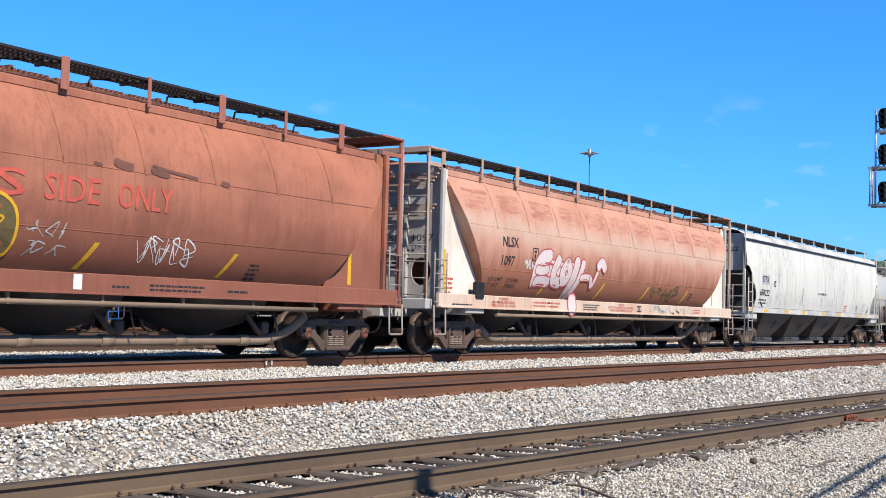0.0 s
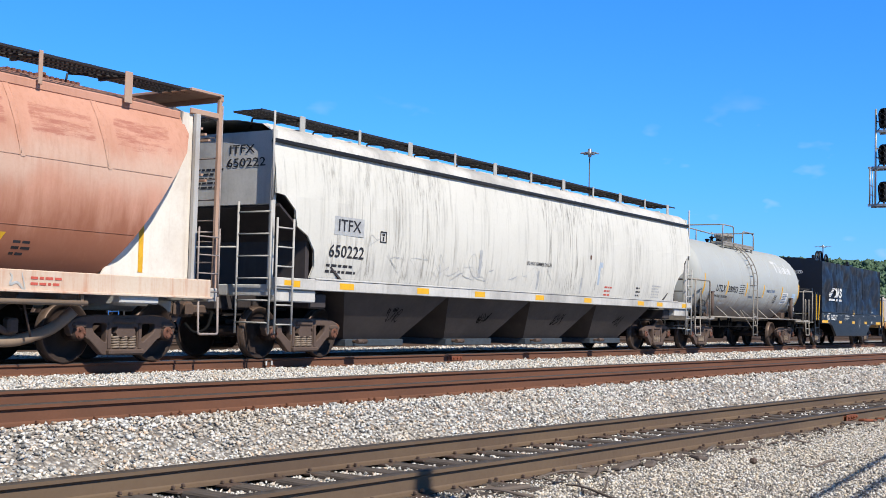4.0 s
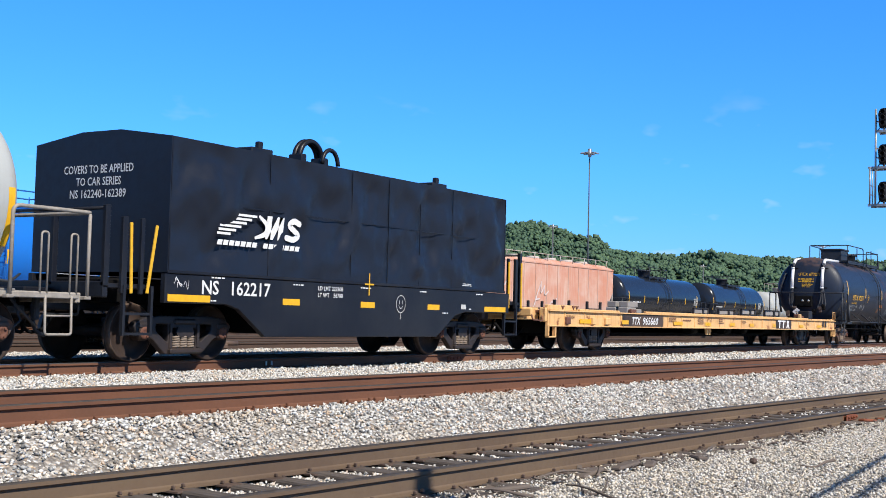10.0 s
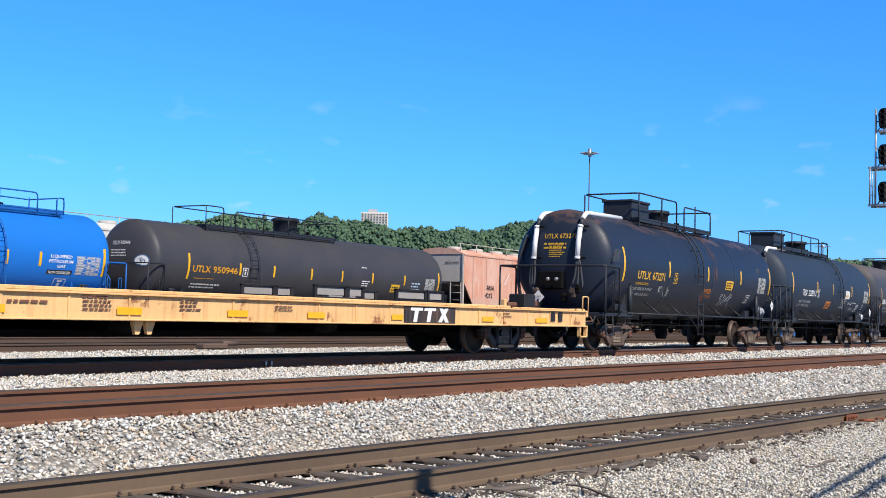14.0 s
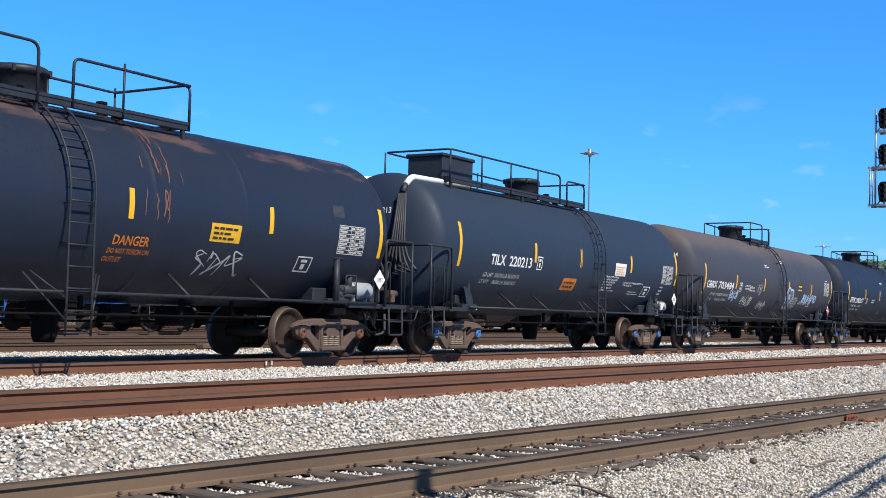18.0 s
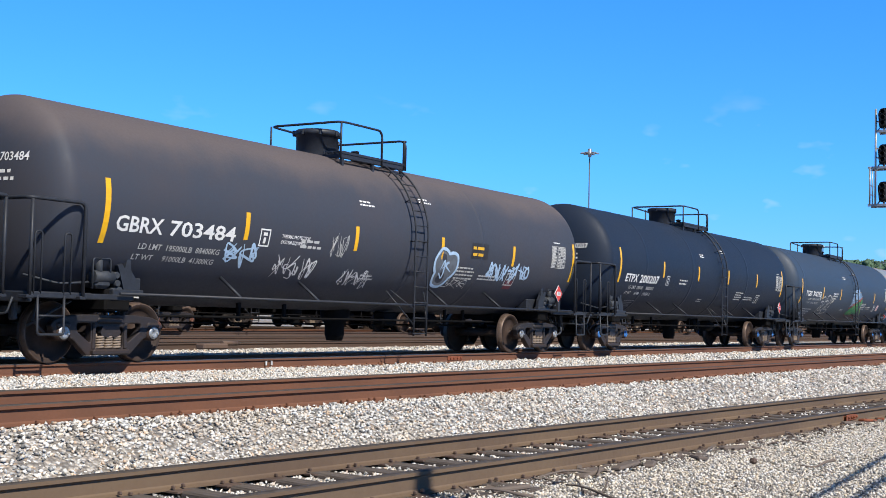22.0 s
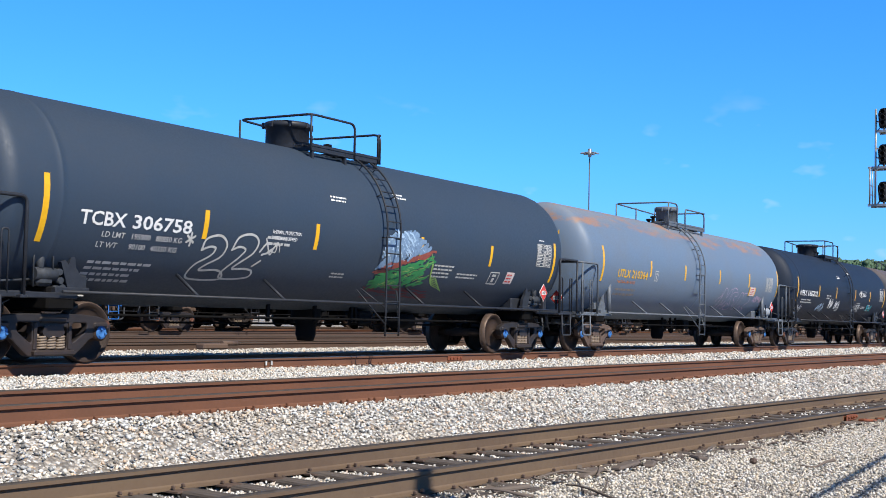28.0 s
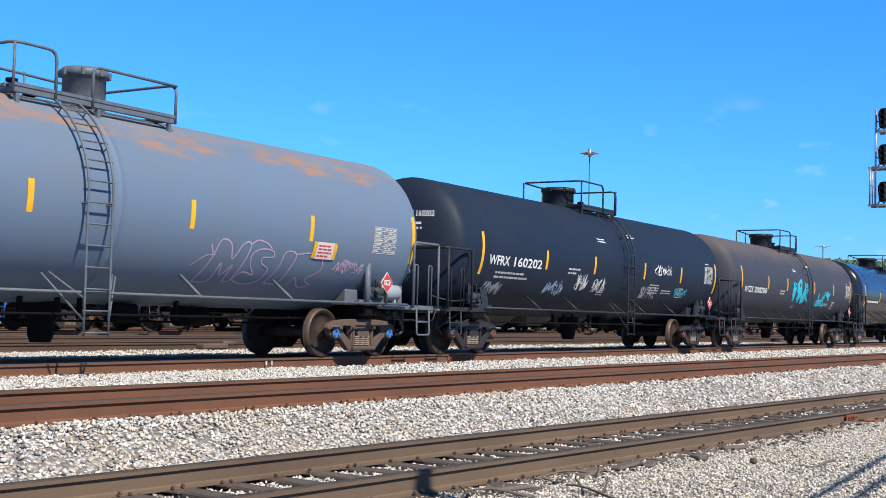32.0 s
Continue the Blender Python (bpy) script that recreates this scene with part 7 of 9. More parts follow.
scrawl(car, 4.75, 1.86, 1.9, 0.42, surf, M_SKYBLUE, 108, 8, 0.05, 2)
patch(car, "red_sticker", 5.0, 1.6, 0.36, 0.2, surf, M_MAROON)
head_text(car, "GBRX 703484", half, 1.65, 1.54, 2.43, M_WHITE, -0.05, 1.0, 2.9)
bars(car, -0.2, 2.2, 0.7, 0.8, 7, on_head(1.54, 2.43, -half - 1.65, 0.55), M_WHITE_OLD, 109)
red_placards(car, half)
jack_notes(car, half, M_STEEL)

# plain blue-black car
car, half, surf = tank_car("clean blue-black tank car with white lettering", 169.15, 183.02, M_TANK, M_STEEL, 1.57, 2.45, 1.6, "dark", "blue", (-5.6, -1.9, 0.7, 3.4), None, (-7.44, -4.29, -1.37, 1.45, 4.5, 7.52), 2.36, 0.45)
number(car, "ETPX", "200207", -7.0, -4.6, 1.93, 0.22, surf, M_WHITE)
write(car, "LD LMT  198600      90050KG", -6.6, -4.8, 1.74, 0.095, surf, M_WHITE_OLD, 0.012)
write(car, "LT WT      87400      39650KG", -6.68, -4.86, 1.58, 0.095, surf, M_WHITE_OLD, 0.012)
common_marks(car, half, surf, M_WHITE, 112)
box_sign(car, -3.9, 2.05, surf, M_PANEL, 0.24, 0.28)
bars(car, -5.95, 1.34, 0.75, 0.2, 4, surf, M_STEEL_GREY, 113)
head_text(car, "ETPX 200207", half, 1.6, 1.57, 2.45, M_WHITE, 0.05, 0.95, 2.76)
red_placards(car, half)
jack_notes(car, half, M_STEEL)

# slate car with a mural
car, half, surf = tank_car("slate grey tank car with a sprayed mountain mural", 187.03, 201.23, M_TANK_SLATE, M_STEEL, 1.555, 2.435, 1.6, "dark", "blue", (-7.4,), None, (-7.69, -4.48, -1.6, 1.87, 4.74, 7.84), 2.2, 0.42)
number(car, "TCBX", "306758", -7.06, -4.79, 2.03, 0.20, surf, M_WHITE, 0.44)
write(car, "LD LMT   195900   88850 KG", -6.6, -4.95, 1.87, 0.085, surf, M_WHITE_OLD, 0.01)
write(car, "LT WT      90100   40350 KG", -6.65, -5.0, 1.72, 0.085, surf, M_WHITE_OLD, 0.01)
write(car, "THERMAL PROTECTION", -2.85, -2.05, 2.18, 0.06, surf, M_WHITE, 0.01)
write(car, "SYSTEM EQUIPPED", -2.85, -2.15, 2.08, 0.06, surf, M_WHITE, 0.01)
common_marks(car, half, surf, M_WHITE, 120)
bars(car, -6.0, 1.38, 1.3, 0.34, 4, surf, M_PANEL, 121)
patch(car, "red_sticker", 5.83, 1.75, 0.36, 0.26, surf, M_PINK)
bars(car, 5.83, 1.75, 0.3, 0.22, 3, surf, M_RED, 122, 0.010)
lines(car, ([(-4.45, 1.8), (-4.4, 1.98), (-4.1, 2.05), (-3.9, 1.92), (-3.95, 1.72), (-4.2, 1.58), (-4.3, 1.48), (-3.95, 1.5), (-3.75, 1.46), (-3.7, 1.36), (-4.1, 1.33), (-4.5, 1.36), (-4.48, 1.55), (-4.2, 1.72), (-4.14, 1.84), (-4.28, 1.86), (-4.45, 1.8)],
            [(-3.75, 1.84), (-3.65, 2.05), (-3.35, 2.12), (-3.15, 2.02), (-3.2, 1.82), (-3.45, 1.64), (-3.55, 1.54), (-3.25, 1.55), (-3.05, 1.52), (-3.05, 1.42), (-3.4, 1.37), (-3.72, 1.38), (-3.75, 1.5), (-3.5, 1.74), (-3.42, 1.86), (-3.58, 1.9), (-3.75, 1.84)],
            [(-3.05, 1.85), (-2.95, 1.98), (-2.8, 2.0)], [(-2.98, 1.8), (-2.8, 1.86), (-2.68, 1.98)], [(-3.1, 1.6), (-2.95, 1.7)], [(-4.85, 2.0), (-4.7, 1.9)], [(-4.85, 1.9), (-4.68, 2.0)], [(-4.77, 2.05), (-4.76, 1.85)]), 0.04, surf, M_WHITE_OLD, "white sprayed outline of two round forms")
scrawl(car, -2.75, 1.95, 0.5, 0.3, surf, M_WHITE_OLD, 124, 2, 0.03, 1)
r = random.Random(125)


def dabs(mat, corners, n, w, size, tilt, label):
    """Short sprayed strokes that fill a four-cornered patch of the side."""
    (ax, az), (bx, bz), (cx, cz), (dx, dz) = corners
    s = Shape()
    for k in range(n):
        u, v = r.random(), r.random()
        x = (ax * (1 - u) + bx * u) * (1 - v) + (dx * (1 - u) + cx * u) * v
        z = (az * (1 - u) + bz * u) * (1 - v) + (dz * (1 - u) + cz * u) * v
        a = surf.arc(z)
        stroke(s, curl([(x - size * 0.5, a - tilt * size * 0.5), (x + r.uniform(-0.03, 0.03), a + r.uniform(-0.04, 0.05)), (x + size * 0.5, a + tilt * size * 0.5)], 3), w * r.uniform(0.6, 1.3), surf, 0.005 + 0.004 * k / n, 0, 2)
    part("graffiti", s, mat, car, label)


dabs(M_MAROON, ((0.5, 1.16), (2.9, 1.18), (2.7, 1.36), (0.5, 1.42)), 34, 0.03, 0.42, -0.05, "maroon sprayed foot of the mural")
dabs(M_MURAL_BLUE, ((0.45, 1.75), (2.2, 2.14), (1.5, 2.46), (0.75, 2.42)), 120, 0.07, 0.22, 0.6, "blue sprayed mountain of the mural")
dabs(M_SKYBLUE, ((0.5, 1.85), (2.0, 2.14), (1.5, 2.42), (0.85, 2.46)), 70, 0.028, 0.20, -0.7, "pale sprayed snow of the mural")
dabs(M_SPRAYRED_DULL, ((0.5, 1.62), (2.3, 2.08), (2.3, 2.16), (0.5, 1.72)), 40, 0.045, 0.3, 0.25, "red sprayed edge of the mural")
dabs(M_GREEN, ((0.55, 1.35), (2.3, 1.45), (2.4, 2.06), (0.6, 1.62)), 120, 0.05, 0.24, 0.3, "green sprayed slope of the mural")
dabs(M_LIME, ((0.8, 1.40), (2.3, 1.5), (2.4, 2.04), (1.2, 1.7)), 30, 0.018, 0.30, 0.35, "lime strands of the mural")
lines(car, [[(2.3 + 0.02 * k, 2.1 - 0.03 * k), (2.45, 1.9 - 0.03 * k), (2.5 + 0.03 * k, 1.66 - 0.03 * k), (2.75 + 0.06 * k, 1.62 - 0.04 * k), (2.9 + 0.07 * k, 1.52 - 0.03 * k)] for k in range(6)], 0.02, surf, M_LIME, "lime strands of the mural")
head_text(car, "TCBX 306758", half, 1.6, 1.555, 2.435, M_WHITE, -0.62, 0.9, 3.0)
red_placards(car, half)
jack_notes(car, half, M_STEEL)

# grey rusting car
car, half, surf = tank_car("blue-grey tank car with orange rust patches and lilac scrawl", 205.40, 219.38, M_TANK_GREY, M_STEEL_GREY, 1.54, 2.42, 1.65, "rust", "blue", (0.2,),
                           dict(x0=-1.3, x1=1.9, dome_x=0.75, gap=(-0.55, 0.15), dome_r=0.34, dome_h=0.64, valve_x=-0.75), (-7.49, -4.2, -1.45, 1.71, 4.75, 8.05), 2.34, -0.55, None, True, posts=True)
number(car, "UTLX", "210364", -6.51, -4.41, 2.03, 0.215, surf, M_YELLOW_P, 0.46)
write(car, "THE TANK CAR PEOPLE", -6.45, -5.2, 1.87, 0.075, surf, M_ORANGE, 0.008)
bars(car, -5.6, 1.64, 1.5, 0.26, 2, surf, M_FADED_TAN, 131)
box_sign(car, -3.75, 2.15, surf, M_PANEL, 0.26, 0.3)
data_table(car, 7.05, 2.26, surf, 0.75, 0.5)
patch(car, "notice_panel", 5.2, 1.97, 0.5, 0.3, surf, M_PINK, off=0.02)
patch(car, "notice_panel", 5.2, 1.97, 0.7, 0.3, surf, M_YELLOW_P, off=0.016)
bars(car, 5.2, 1.97, 0.42, 0.24, 4, surf, M_RED, 132, 0.024)
lines(car, ([(2.2, 1.3), (2.35, 1.65), (2.45, 1.98), (2.7, 1.95), (2.85, 1.7), (3.0, 1.95), (3.2, 1.96), (3.15, 1.6), (3.05, 1.35), (2.9, 1.34), (2.92, 1.6), (2.75, 1.42), (2.62, 1.62), (2.55, 1.32), (2.2, 1.3)], [(3.2, 1.96), (3.35, 2.04), (3.6, 2.0), (3.75, 1.92)],
            [(3.1, 1.36), (3.25, 1.5), (3.55, 1.46), (3.35, 1.62), (3.3, 1.8), (3.5, 1.9), (3.8, 1.88), (3.85, 1.78), (3.6, 1.76), (3.62, 1.66), (3.85, 1.56), (3.75, 1.36), (3.4, 1.3), (3.1, 1.36)],
            [(3.95, 1.34), (4.1, 1.6), (4.15, 1.88), (4.45, 1.86), (4.42, 1.6), (4.3, 1.34), (3.95, 1.34)], [(4.45, 1.86), (4.85, 1.9), (5.2, 1.82), (5.3, 1.62), (5.0, 1.44), (5.25, 1.34), (4.95, 1.3), (4.7, 1.46), (4.6, 1.32)], [(1.95, 1.55), (2.2, 1.72), (2.4, 1.74)], [(2.25, 1.9), (2.35, 1.75)]), 0.026, surf, M_LILAC, "lilac sprayed outlines")
scrawl(car, 6.1, 1.7, 0.9, 0.3, surf, M_LILAC, 134, 5, 0.025, 2)
head_text(car, "UTLX 210364", half, 1.65, 1.54, 2.42, M_YELLOW_P, -0.15, 0.87, 3.06)
bars(car, 0.3, 2.66, 0.6, 0.35, 4, on_head(1.54, 2.42, -half - 1.65, 0.55), M_YELLOW_P, 135)
red_placards(car, half, -0.9)
jack_notes(car, half, M_STEEL_GREY)

# two black cars with sprayed writing, then glossy ones
car, half, surf = tank_car("black tank car with small white scrawl", 223.64, 237.59, M_TANK, M_STEEL, 1.52, 2.40, 1.6, "dark", "rust", (-7.0,), None, (-7.31, -4.19, -1.42, 1.93, 4.77, 7.81), 2.26, 0.42)
number(car, "WFRX", "160202", -7.0, -4.44, 2.03, 0.21, surf, M_WHITE)
bars(car, -5.7, 1.82, 1.8, 0.2, 2, surf, M_WHITE_OLD, 140)
common_marks(car, half, surf, M_WHITE, 141)
for x, z, w, h, m, sd in ((-3.4, 1.6, 1.0, 0.4, M_SKYBLUE, 142), (-2.0, 1.8, 0.7, 0.5, M_WHITE, 143), (-0.9, 1.75, 0.8, 0.45, M_WHITE, 144), (3.3, 2.35, 1.3, 0.3, M_WHITE, 145), (2.6, 1.65, 1.2, 0.4, M_WHITE_OLD, 146), (5.0, 1.7, 1.0, 0.3, M_CYAN, 147), (-6.5, 1.5, 0.9, 0.4, M_PANEL, 148)):
    scrawl(car, x, z, w, h, surf, m, sd, 5, 0.03, 2)
head_text(car, "WFRX 160202", half, 1.6, 1.52, 2.40, M_WHITE, 0.0, 0.9, 3.0)
red_placards(car, half)

car, half, surf = tank_car("black tank car with brown dust and bright cyan scrawl", 241.74, 255.64, M_TANK_BROWN, M_STEEL, 1.52, 2.40, 1.6, "dark", "rust", (-7.0,), None, (-7.5, -4.5, -2.1, 1.7, 4.7, 7.7), 2.36, 0.42)
number(car, "WTZX", "300200", -7.14, -4.6, 1.96, 0.2, surf, M_WHITE)
common_marks(car, half, surf, M_WHITE, 150)
scrawl(car, -0.2, 2.15, 2.2, 0.9, surf, M_CYAN, 151, 4, 0.12, 3, "bright cyan sprayed scrawl")
scrawl(car, 3.2, 1.95, 1.8, 0.7, surf, M_CYAN, 152, 3, 0.10, 2, "bright cyan sprayed scrawl")
red_placards(car, half)
car, half, surf = tank_car("glossy black tank car reflecting the sky", 259.8, 273.7, M_TANK_GLOSS, M_STEEL, 1.52, 2.40, 1.6, "dark", "rust", (-7.0,), None, (-7.5, -4.5, -1.5, 1.7, 4.7, 7.7), 2.3, 0.42)
bars(car, -5.9, 2.05, 2.4, 0.2, 1, surf, M_WHITE, 160)
common_marks(car, half, surf, M_WHITE, 161)
car, half, surf = tank_car("black tank car at the tail of the visible train", 277.8, 291.7, M_TANK, M_STEEL, 1.52, 2.40, 1.6, "dark", "rust", (-7.0,), None, (-7.5, -4.5, -1.5, 1.7, 4.7, 7.7), 2.3, 0.42)
bars(car, -5.9, 2.05, 2.4, 0.2, 1, surf, M_WHITE, 162)


# ---- cars parked across the yard ----
STANDING.append(PARK_Y)
M_TANK_BLUE = paint("bright_blue_tank", (0.012, 0.17, 0.60), 0.38, (0.03, 0.12, 0.35), 0.2, 0.08)
M_STEEL_BLUE = plain("blue_steel", (0.015, 0.13, 0.45), 0.5)
M_GAS_BLACK = paint("gas_tank_black", (0.045, 0.046, 0.054), 0.5, (0.09, 0.08, 0.075), 0.3, 0.1)
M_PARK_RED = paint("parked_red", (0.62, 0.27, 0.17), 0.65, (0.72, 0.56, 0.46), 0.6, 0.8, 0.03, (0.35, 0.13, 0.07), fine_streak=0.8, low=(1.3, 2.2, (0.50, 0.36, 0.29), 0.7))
M_ORANGE_L = plain("orange_lettering", (0.78, 0.36, 0.02), 0.55)
M_PARK_PALE = paint("parked_pale", (0.52, 0.48, 0.43), 0.65, (0.35, 0.27, 0.22), 0.5, 0.3)

car, half, surf = tank_car("bright blue pressure tank car for liquefied gas", 13.2, 28.4, M_TANK_BLUE, M_STEEL_BLUE, 1.52, 2.5, 1.65, "dark", "rust", (0.0,), dict(x0=-0.6, x1=7.3, dome_x=2.4, gap=(6.2, 7.0), mids=(4.7,), h_rail=4.55), (-7.4, -4.4, -1.4, 1.6, 4.6, 5.9, 8.6), 2.35, 4.0)
write(car, "LIQUEFIED", 6.3, 7.2, 2.42, 0.10, surf, M_WHITE, 0.015)
write(car, "PETROLEUM", 6.25, 7.25, 2.26, 0.10, surf, M_WHITE, 0.015)
write(car, "GAS", 6.6, 6.95, 2.10, 0.10, surf, M_WHITE, 0.015)
patch(car, "notice_panel", 6.75, 1.95, 1.05, 0.15, surf, M_BLACK_L, off=0.004)
write(car, "NON-ODORIZED", 6.3, 7.2, 1.90, 0.095, surf, M_WHITE, 0.015, off=0.012)
data_table(car, 7.9, 2.2, surf, 1.0, 0.6)
box_sign(car, 6.9, 1.6, surf, M_WHITE, 0.5, 0.3)

car, half, surf = tank_car("dark grey pressure tank car with orange lettering", 33.3, 49.9, M_GAS_BLACK, M_STEEL, 1.54, 2.58, 1.75, "dark", "rust", (), dict(x0=-6.6, x1=1.7, dome_x=-0.75, gap=(-5.6, -4.9), mids=(-3.2, -1.6), dome_r=0.52, dome_h=0.72, h_rail=4.85), (-8.1, -5.25, -3.2, -0.75, 1.4, 3.7, 6.3, 9.3), 2.45, -4.7)
number(car, "UTLX", "950946", -7.9, -5.4, 2.25, 0.24, surf, M_ORANGE_L, 0.44)
bars(car, -7.2, 2.02, 1.1, 0.06, 1, surf, M_ORANGE_L, 200)
bars(car, -7.0, 1.75, 1.6, 0.22, 2, surf, M_WHITE, 201)
box_sign(car, -4.95, 2.35, surf, M_WHITE, 0.3, 0.34)
bars(car, 3.1, 2.9, 0.5, 0.07, 1, surf, M_WHITE, 202)
bars(car, 3.2, 2.2, 0.6, 0.3, 3, surf, M_WHITE, 203)
patch(car, "notice_panel", 5.6, 2.05, 0.7, 0.36, surf, M_YELLOW_P, "yellow notice panel")
bars(car, 5.6, 2.05, 0.55, 0.25, 2, surf, M_BLACK_L, 204, 0.010)
bars(car, 7.3, 2.2, 0.8, 0.42, 3, surf, M_SKYBLUE, 205)
data_table(car, 8.5, 2.3, surf, 0.8, 0.55)
s, r = Shape(), random.Random(206)
f = on_head(1.54, 2.58, -half - 1.75, 0.55)
bubble(s, 1.0, 2.55, 0.6, 0.4, f, r, 0, 1, 0.04)
part("graffiti", s, [M_WHITE, M_FADE_BLUE], car, "white sprayed sticker")
write(car, "UTLX 950946", -0.5, 0.4, 3.15, 0.13, f, M_WHITE, 0.012)
bars(car, -0.1, 2.85, 0.9, 0.3, 3, f, M_WHITE, 207)


def parked_hopper(label, x0, x1, side_m, end_m, y_label):
    """A ribbed, flat-sided covered hopper with roof hatches."""
    car, half = car_base("hopper_car", label, x0 + 2.0, x1 - 2.0, "dark", "rust", "hopper car")
    L = (x1 - x0) / 2
    s = Shape()
    vs, fs = filled([[(-L, 4.0), (-L, 2.6), (-L + 0.9, 1.5), (-L + 1.1, 1.3), (L - 1.1, 1.3), (L - 0.9, 1.5), (L, 2.6), (L, 4.0)]], 0.05, 0.0)
    for sg in (-1, 1):
        s = Shape()
        s.add([(x, sg * 1.5 + y, z) for x, y, z in vs], fs)
        part("side_sheet", s, side_m, car)
    rib = Shape().box((0, 0, 0), (0.05, 0.03, 2.5)).mesh("rib", [side_m])
    for i in range(13):
        part("rib", rib, [], car, at=pose(-L + 0.9 + i * (2 * L - 1.8) / 12, -1.535, 2.7))
    s = Shape()
    roof = [(-1.53, 4.0), (-0.9, 4.28), (0.0, 4.36), (0.9, 4.28), (1.53, 4.0)]
    s.add([(x, y, z) for x in (-L, L) for y, z in roof], [(i + 1, i, 5 + i, 5 + i + 1) for i in range(4)] + [(0, 1, 2, 3, 4), (9, 8, 7, 6, 5)])
    s.box((0, -1.53, 3.98), (2 * L, 0.06, 0.1), 0, 0.01)
    part("roof", s, side_m, car)
    for i in range(8):
        s = Shape()
        s.lathe([(0.0, 0.16), (0.36, 0.14), (0.4, 0.08), (0.4, 0.0)], Matrix.Translation((-L + 1.5 + i * (2 * L - 3) / 7, 0, 4.33)), 0, 16)
        part("hatch_cover", s, end_m, car)
    s = Shape()
    s.tube([(-L, -1.15, 4.55), (L, -1.15, 4.55)], 0.02, 0, 6)
    for i in range(12):
        x = -L + 0.2 + i * (2 * L - 0.4) / 11
        s.tube([(x, -1.15, 4.15), (x, -1.15, 4.56)], 0.025, 0, 6)
    part("roof_rail", s, end_m, car)
    for sg in (-1, 1):
        s = Shape()
        s.box((sg * (L - 0.06), 0, 3.3), (0.06, 2.96, 1.4), 0, 0.01)
        s.box((sg * (L - 0.02), -1.46, 2.6), (0.1, 0.1, 2.8), 0, 0.01)
        s.box((sg * (L - 0.1), 0, 1.15), (0.2, 2.9, 0.22), 0, 0.01)
        part("end_sheet", s, end_m, car)
        s = Shape()
        a = [(sg * (L - 0.1), -1.45, 2.6), (sg * (L - 0.1), 1.45, 2.6), (sg * (L - 2.3), 1.45, 1.2), (sg * (L - 2.3), -1.45, 1.2)]
        s.add(a + [(x, y, z - 0.05) for x, y, z in a], [(0, 1, 2, 3), (7, 6, 5, 4), (0, 4, 5, 1), (1, 5, 6, 2), (2, 6, 7, 3), (3, 7, 4, 0)])
        part("slope_sheet", s, M_BAY, car)
        s = Shape()
        ladder(s, (sg * (L + 0.08), -1.4, 1.1), (sg * (L + 0.08), -1.4, 2.6), (0, 0.6, 0), 4)
        part("ladder", s, M_STEEL_WHITE, car)
        coupler(car, sg * (L + 0.45), sg)
    s = Shape()
    s.box((0, 0, 1.22), (2 * L - 1.0, 2.98, 0.18), 0, 0.01)
    part("side_sill", s, side_m, car)
    for cx in (-4.5, 0.0, 4.5):
        s = Shape()
        t, b = [(-2.1, -1.4, 1.2), (2.1, -1.4, 1.2), (2.1, 1.4, 1.2), (-2.1, 1.4, 1.2)], [(-0.8, -0.7, 0.35), (0.8, -0.7, 0.35), (0.8, 0.7, 0.35), (-0.8, 0.7, 0.35)]
        s.add([(cx + x, y, z) for x, y, z in t + b], [(0, 4, 5, 1), (1, 5, 6, 2), (2, 6, 7, 3), (3, 7, 4, 0), (4, 7, 6, 5)])
        part("hopper_bay", s, M_BAY, car)
    return car, L, on_flat(-1.53)


car, L, surf = parked_hopper("faded red parked covered hopper with round roof hatches", 53.3, 71.7, M_PARK_RED, M_PARK_PALE, 0)
write(car, "ARSA", -6.95, -6.1, 2.25, 0.24, surf, M_BLACK_L, 0.01, 0, 0.03)
write(car, "4212", -7.05, -6.3, 1.85, 0.24, surf, M_BLACK_L, 0.01, 0, 0.03)
lines(car, ([(-1.6, 1.5), (-1.2, 2.2), (-0.7, 2.9)], [(-0.7, 2.9), (-0.75, 2.3), (-0.3, 2.7)], [(-0.3, 2.7), (-0.25, 2.2), (0.2, 2.4)], [(-1.3, 1.9), (-0.9, 1.95)], [(0.2, 1.5), (0.6, 1.8), (1.0, 1.7), (1.2, 2.0)], [(-5.0, 2.6), (-4.5, 3.2)]), 0.09, surf, M_PINK, "pale sprayed strokes", 0.032)
write(car, "ARSA 4212", 0.35, 1.2, 3.5, 0.13, on_end(-L + 0.02), M_BLACK_L, 0.01)
for x0, x1, m, R in ((75.0, 86.6, M_TANK_GLOSS, 1.5), (92.2, 101.8, M_TANK_GLOSS, 1.5)):
    car, half, surf = tank_car("glossy black parked tank car reflecting the sky", x0, x1, m, M_STEEL, R, 2.42, 1.6, "dark", "rust", (), dict(x0=-1.6, x1=1.6, dome_x=-0.4, gap=(0.4, 1.1)), (-6.4, -3.8, -1.4, 1.2, 3.8, 6.2), 2.3, 0.4)
    bars(car, -4.9, 2.1, 1.6, 0.2, 1, surf, M_WHITE, 211)
    data_table(car, half + 0.1, 2.3, surf)
car, half, surf = tank_car("pale grey parked tank car with darker bands", 107.5, 116.5, M_TANK_LIGHT, M_STEEL_LIGHT, 1.4, 2.3, 1.5, "rust", "rust", (-2.5, 0.0, 2.5), dict(x0=-1.2, x1=1.2, dome_x=0.0, gap=(0.2, 0.8)), (-5.0, 5.0), 2.2, 0.2)
car, half, surf = tank_car("brown-black parked tank car", 122.0, 134.0, M_TANK_BROWN, M_STEEL, 1.5, 2.4, 1.6, "dark", "rust", (), None, (-6.5, -3.0, 0.5, 3.5, 6.5), 2.3, 0.4)
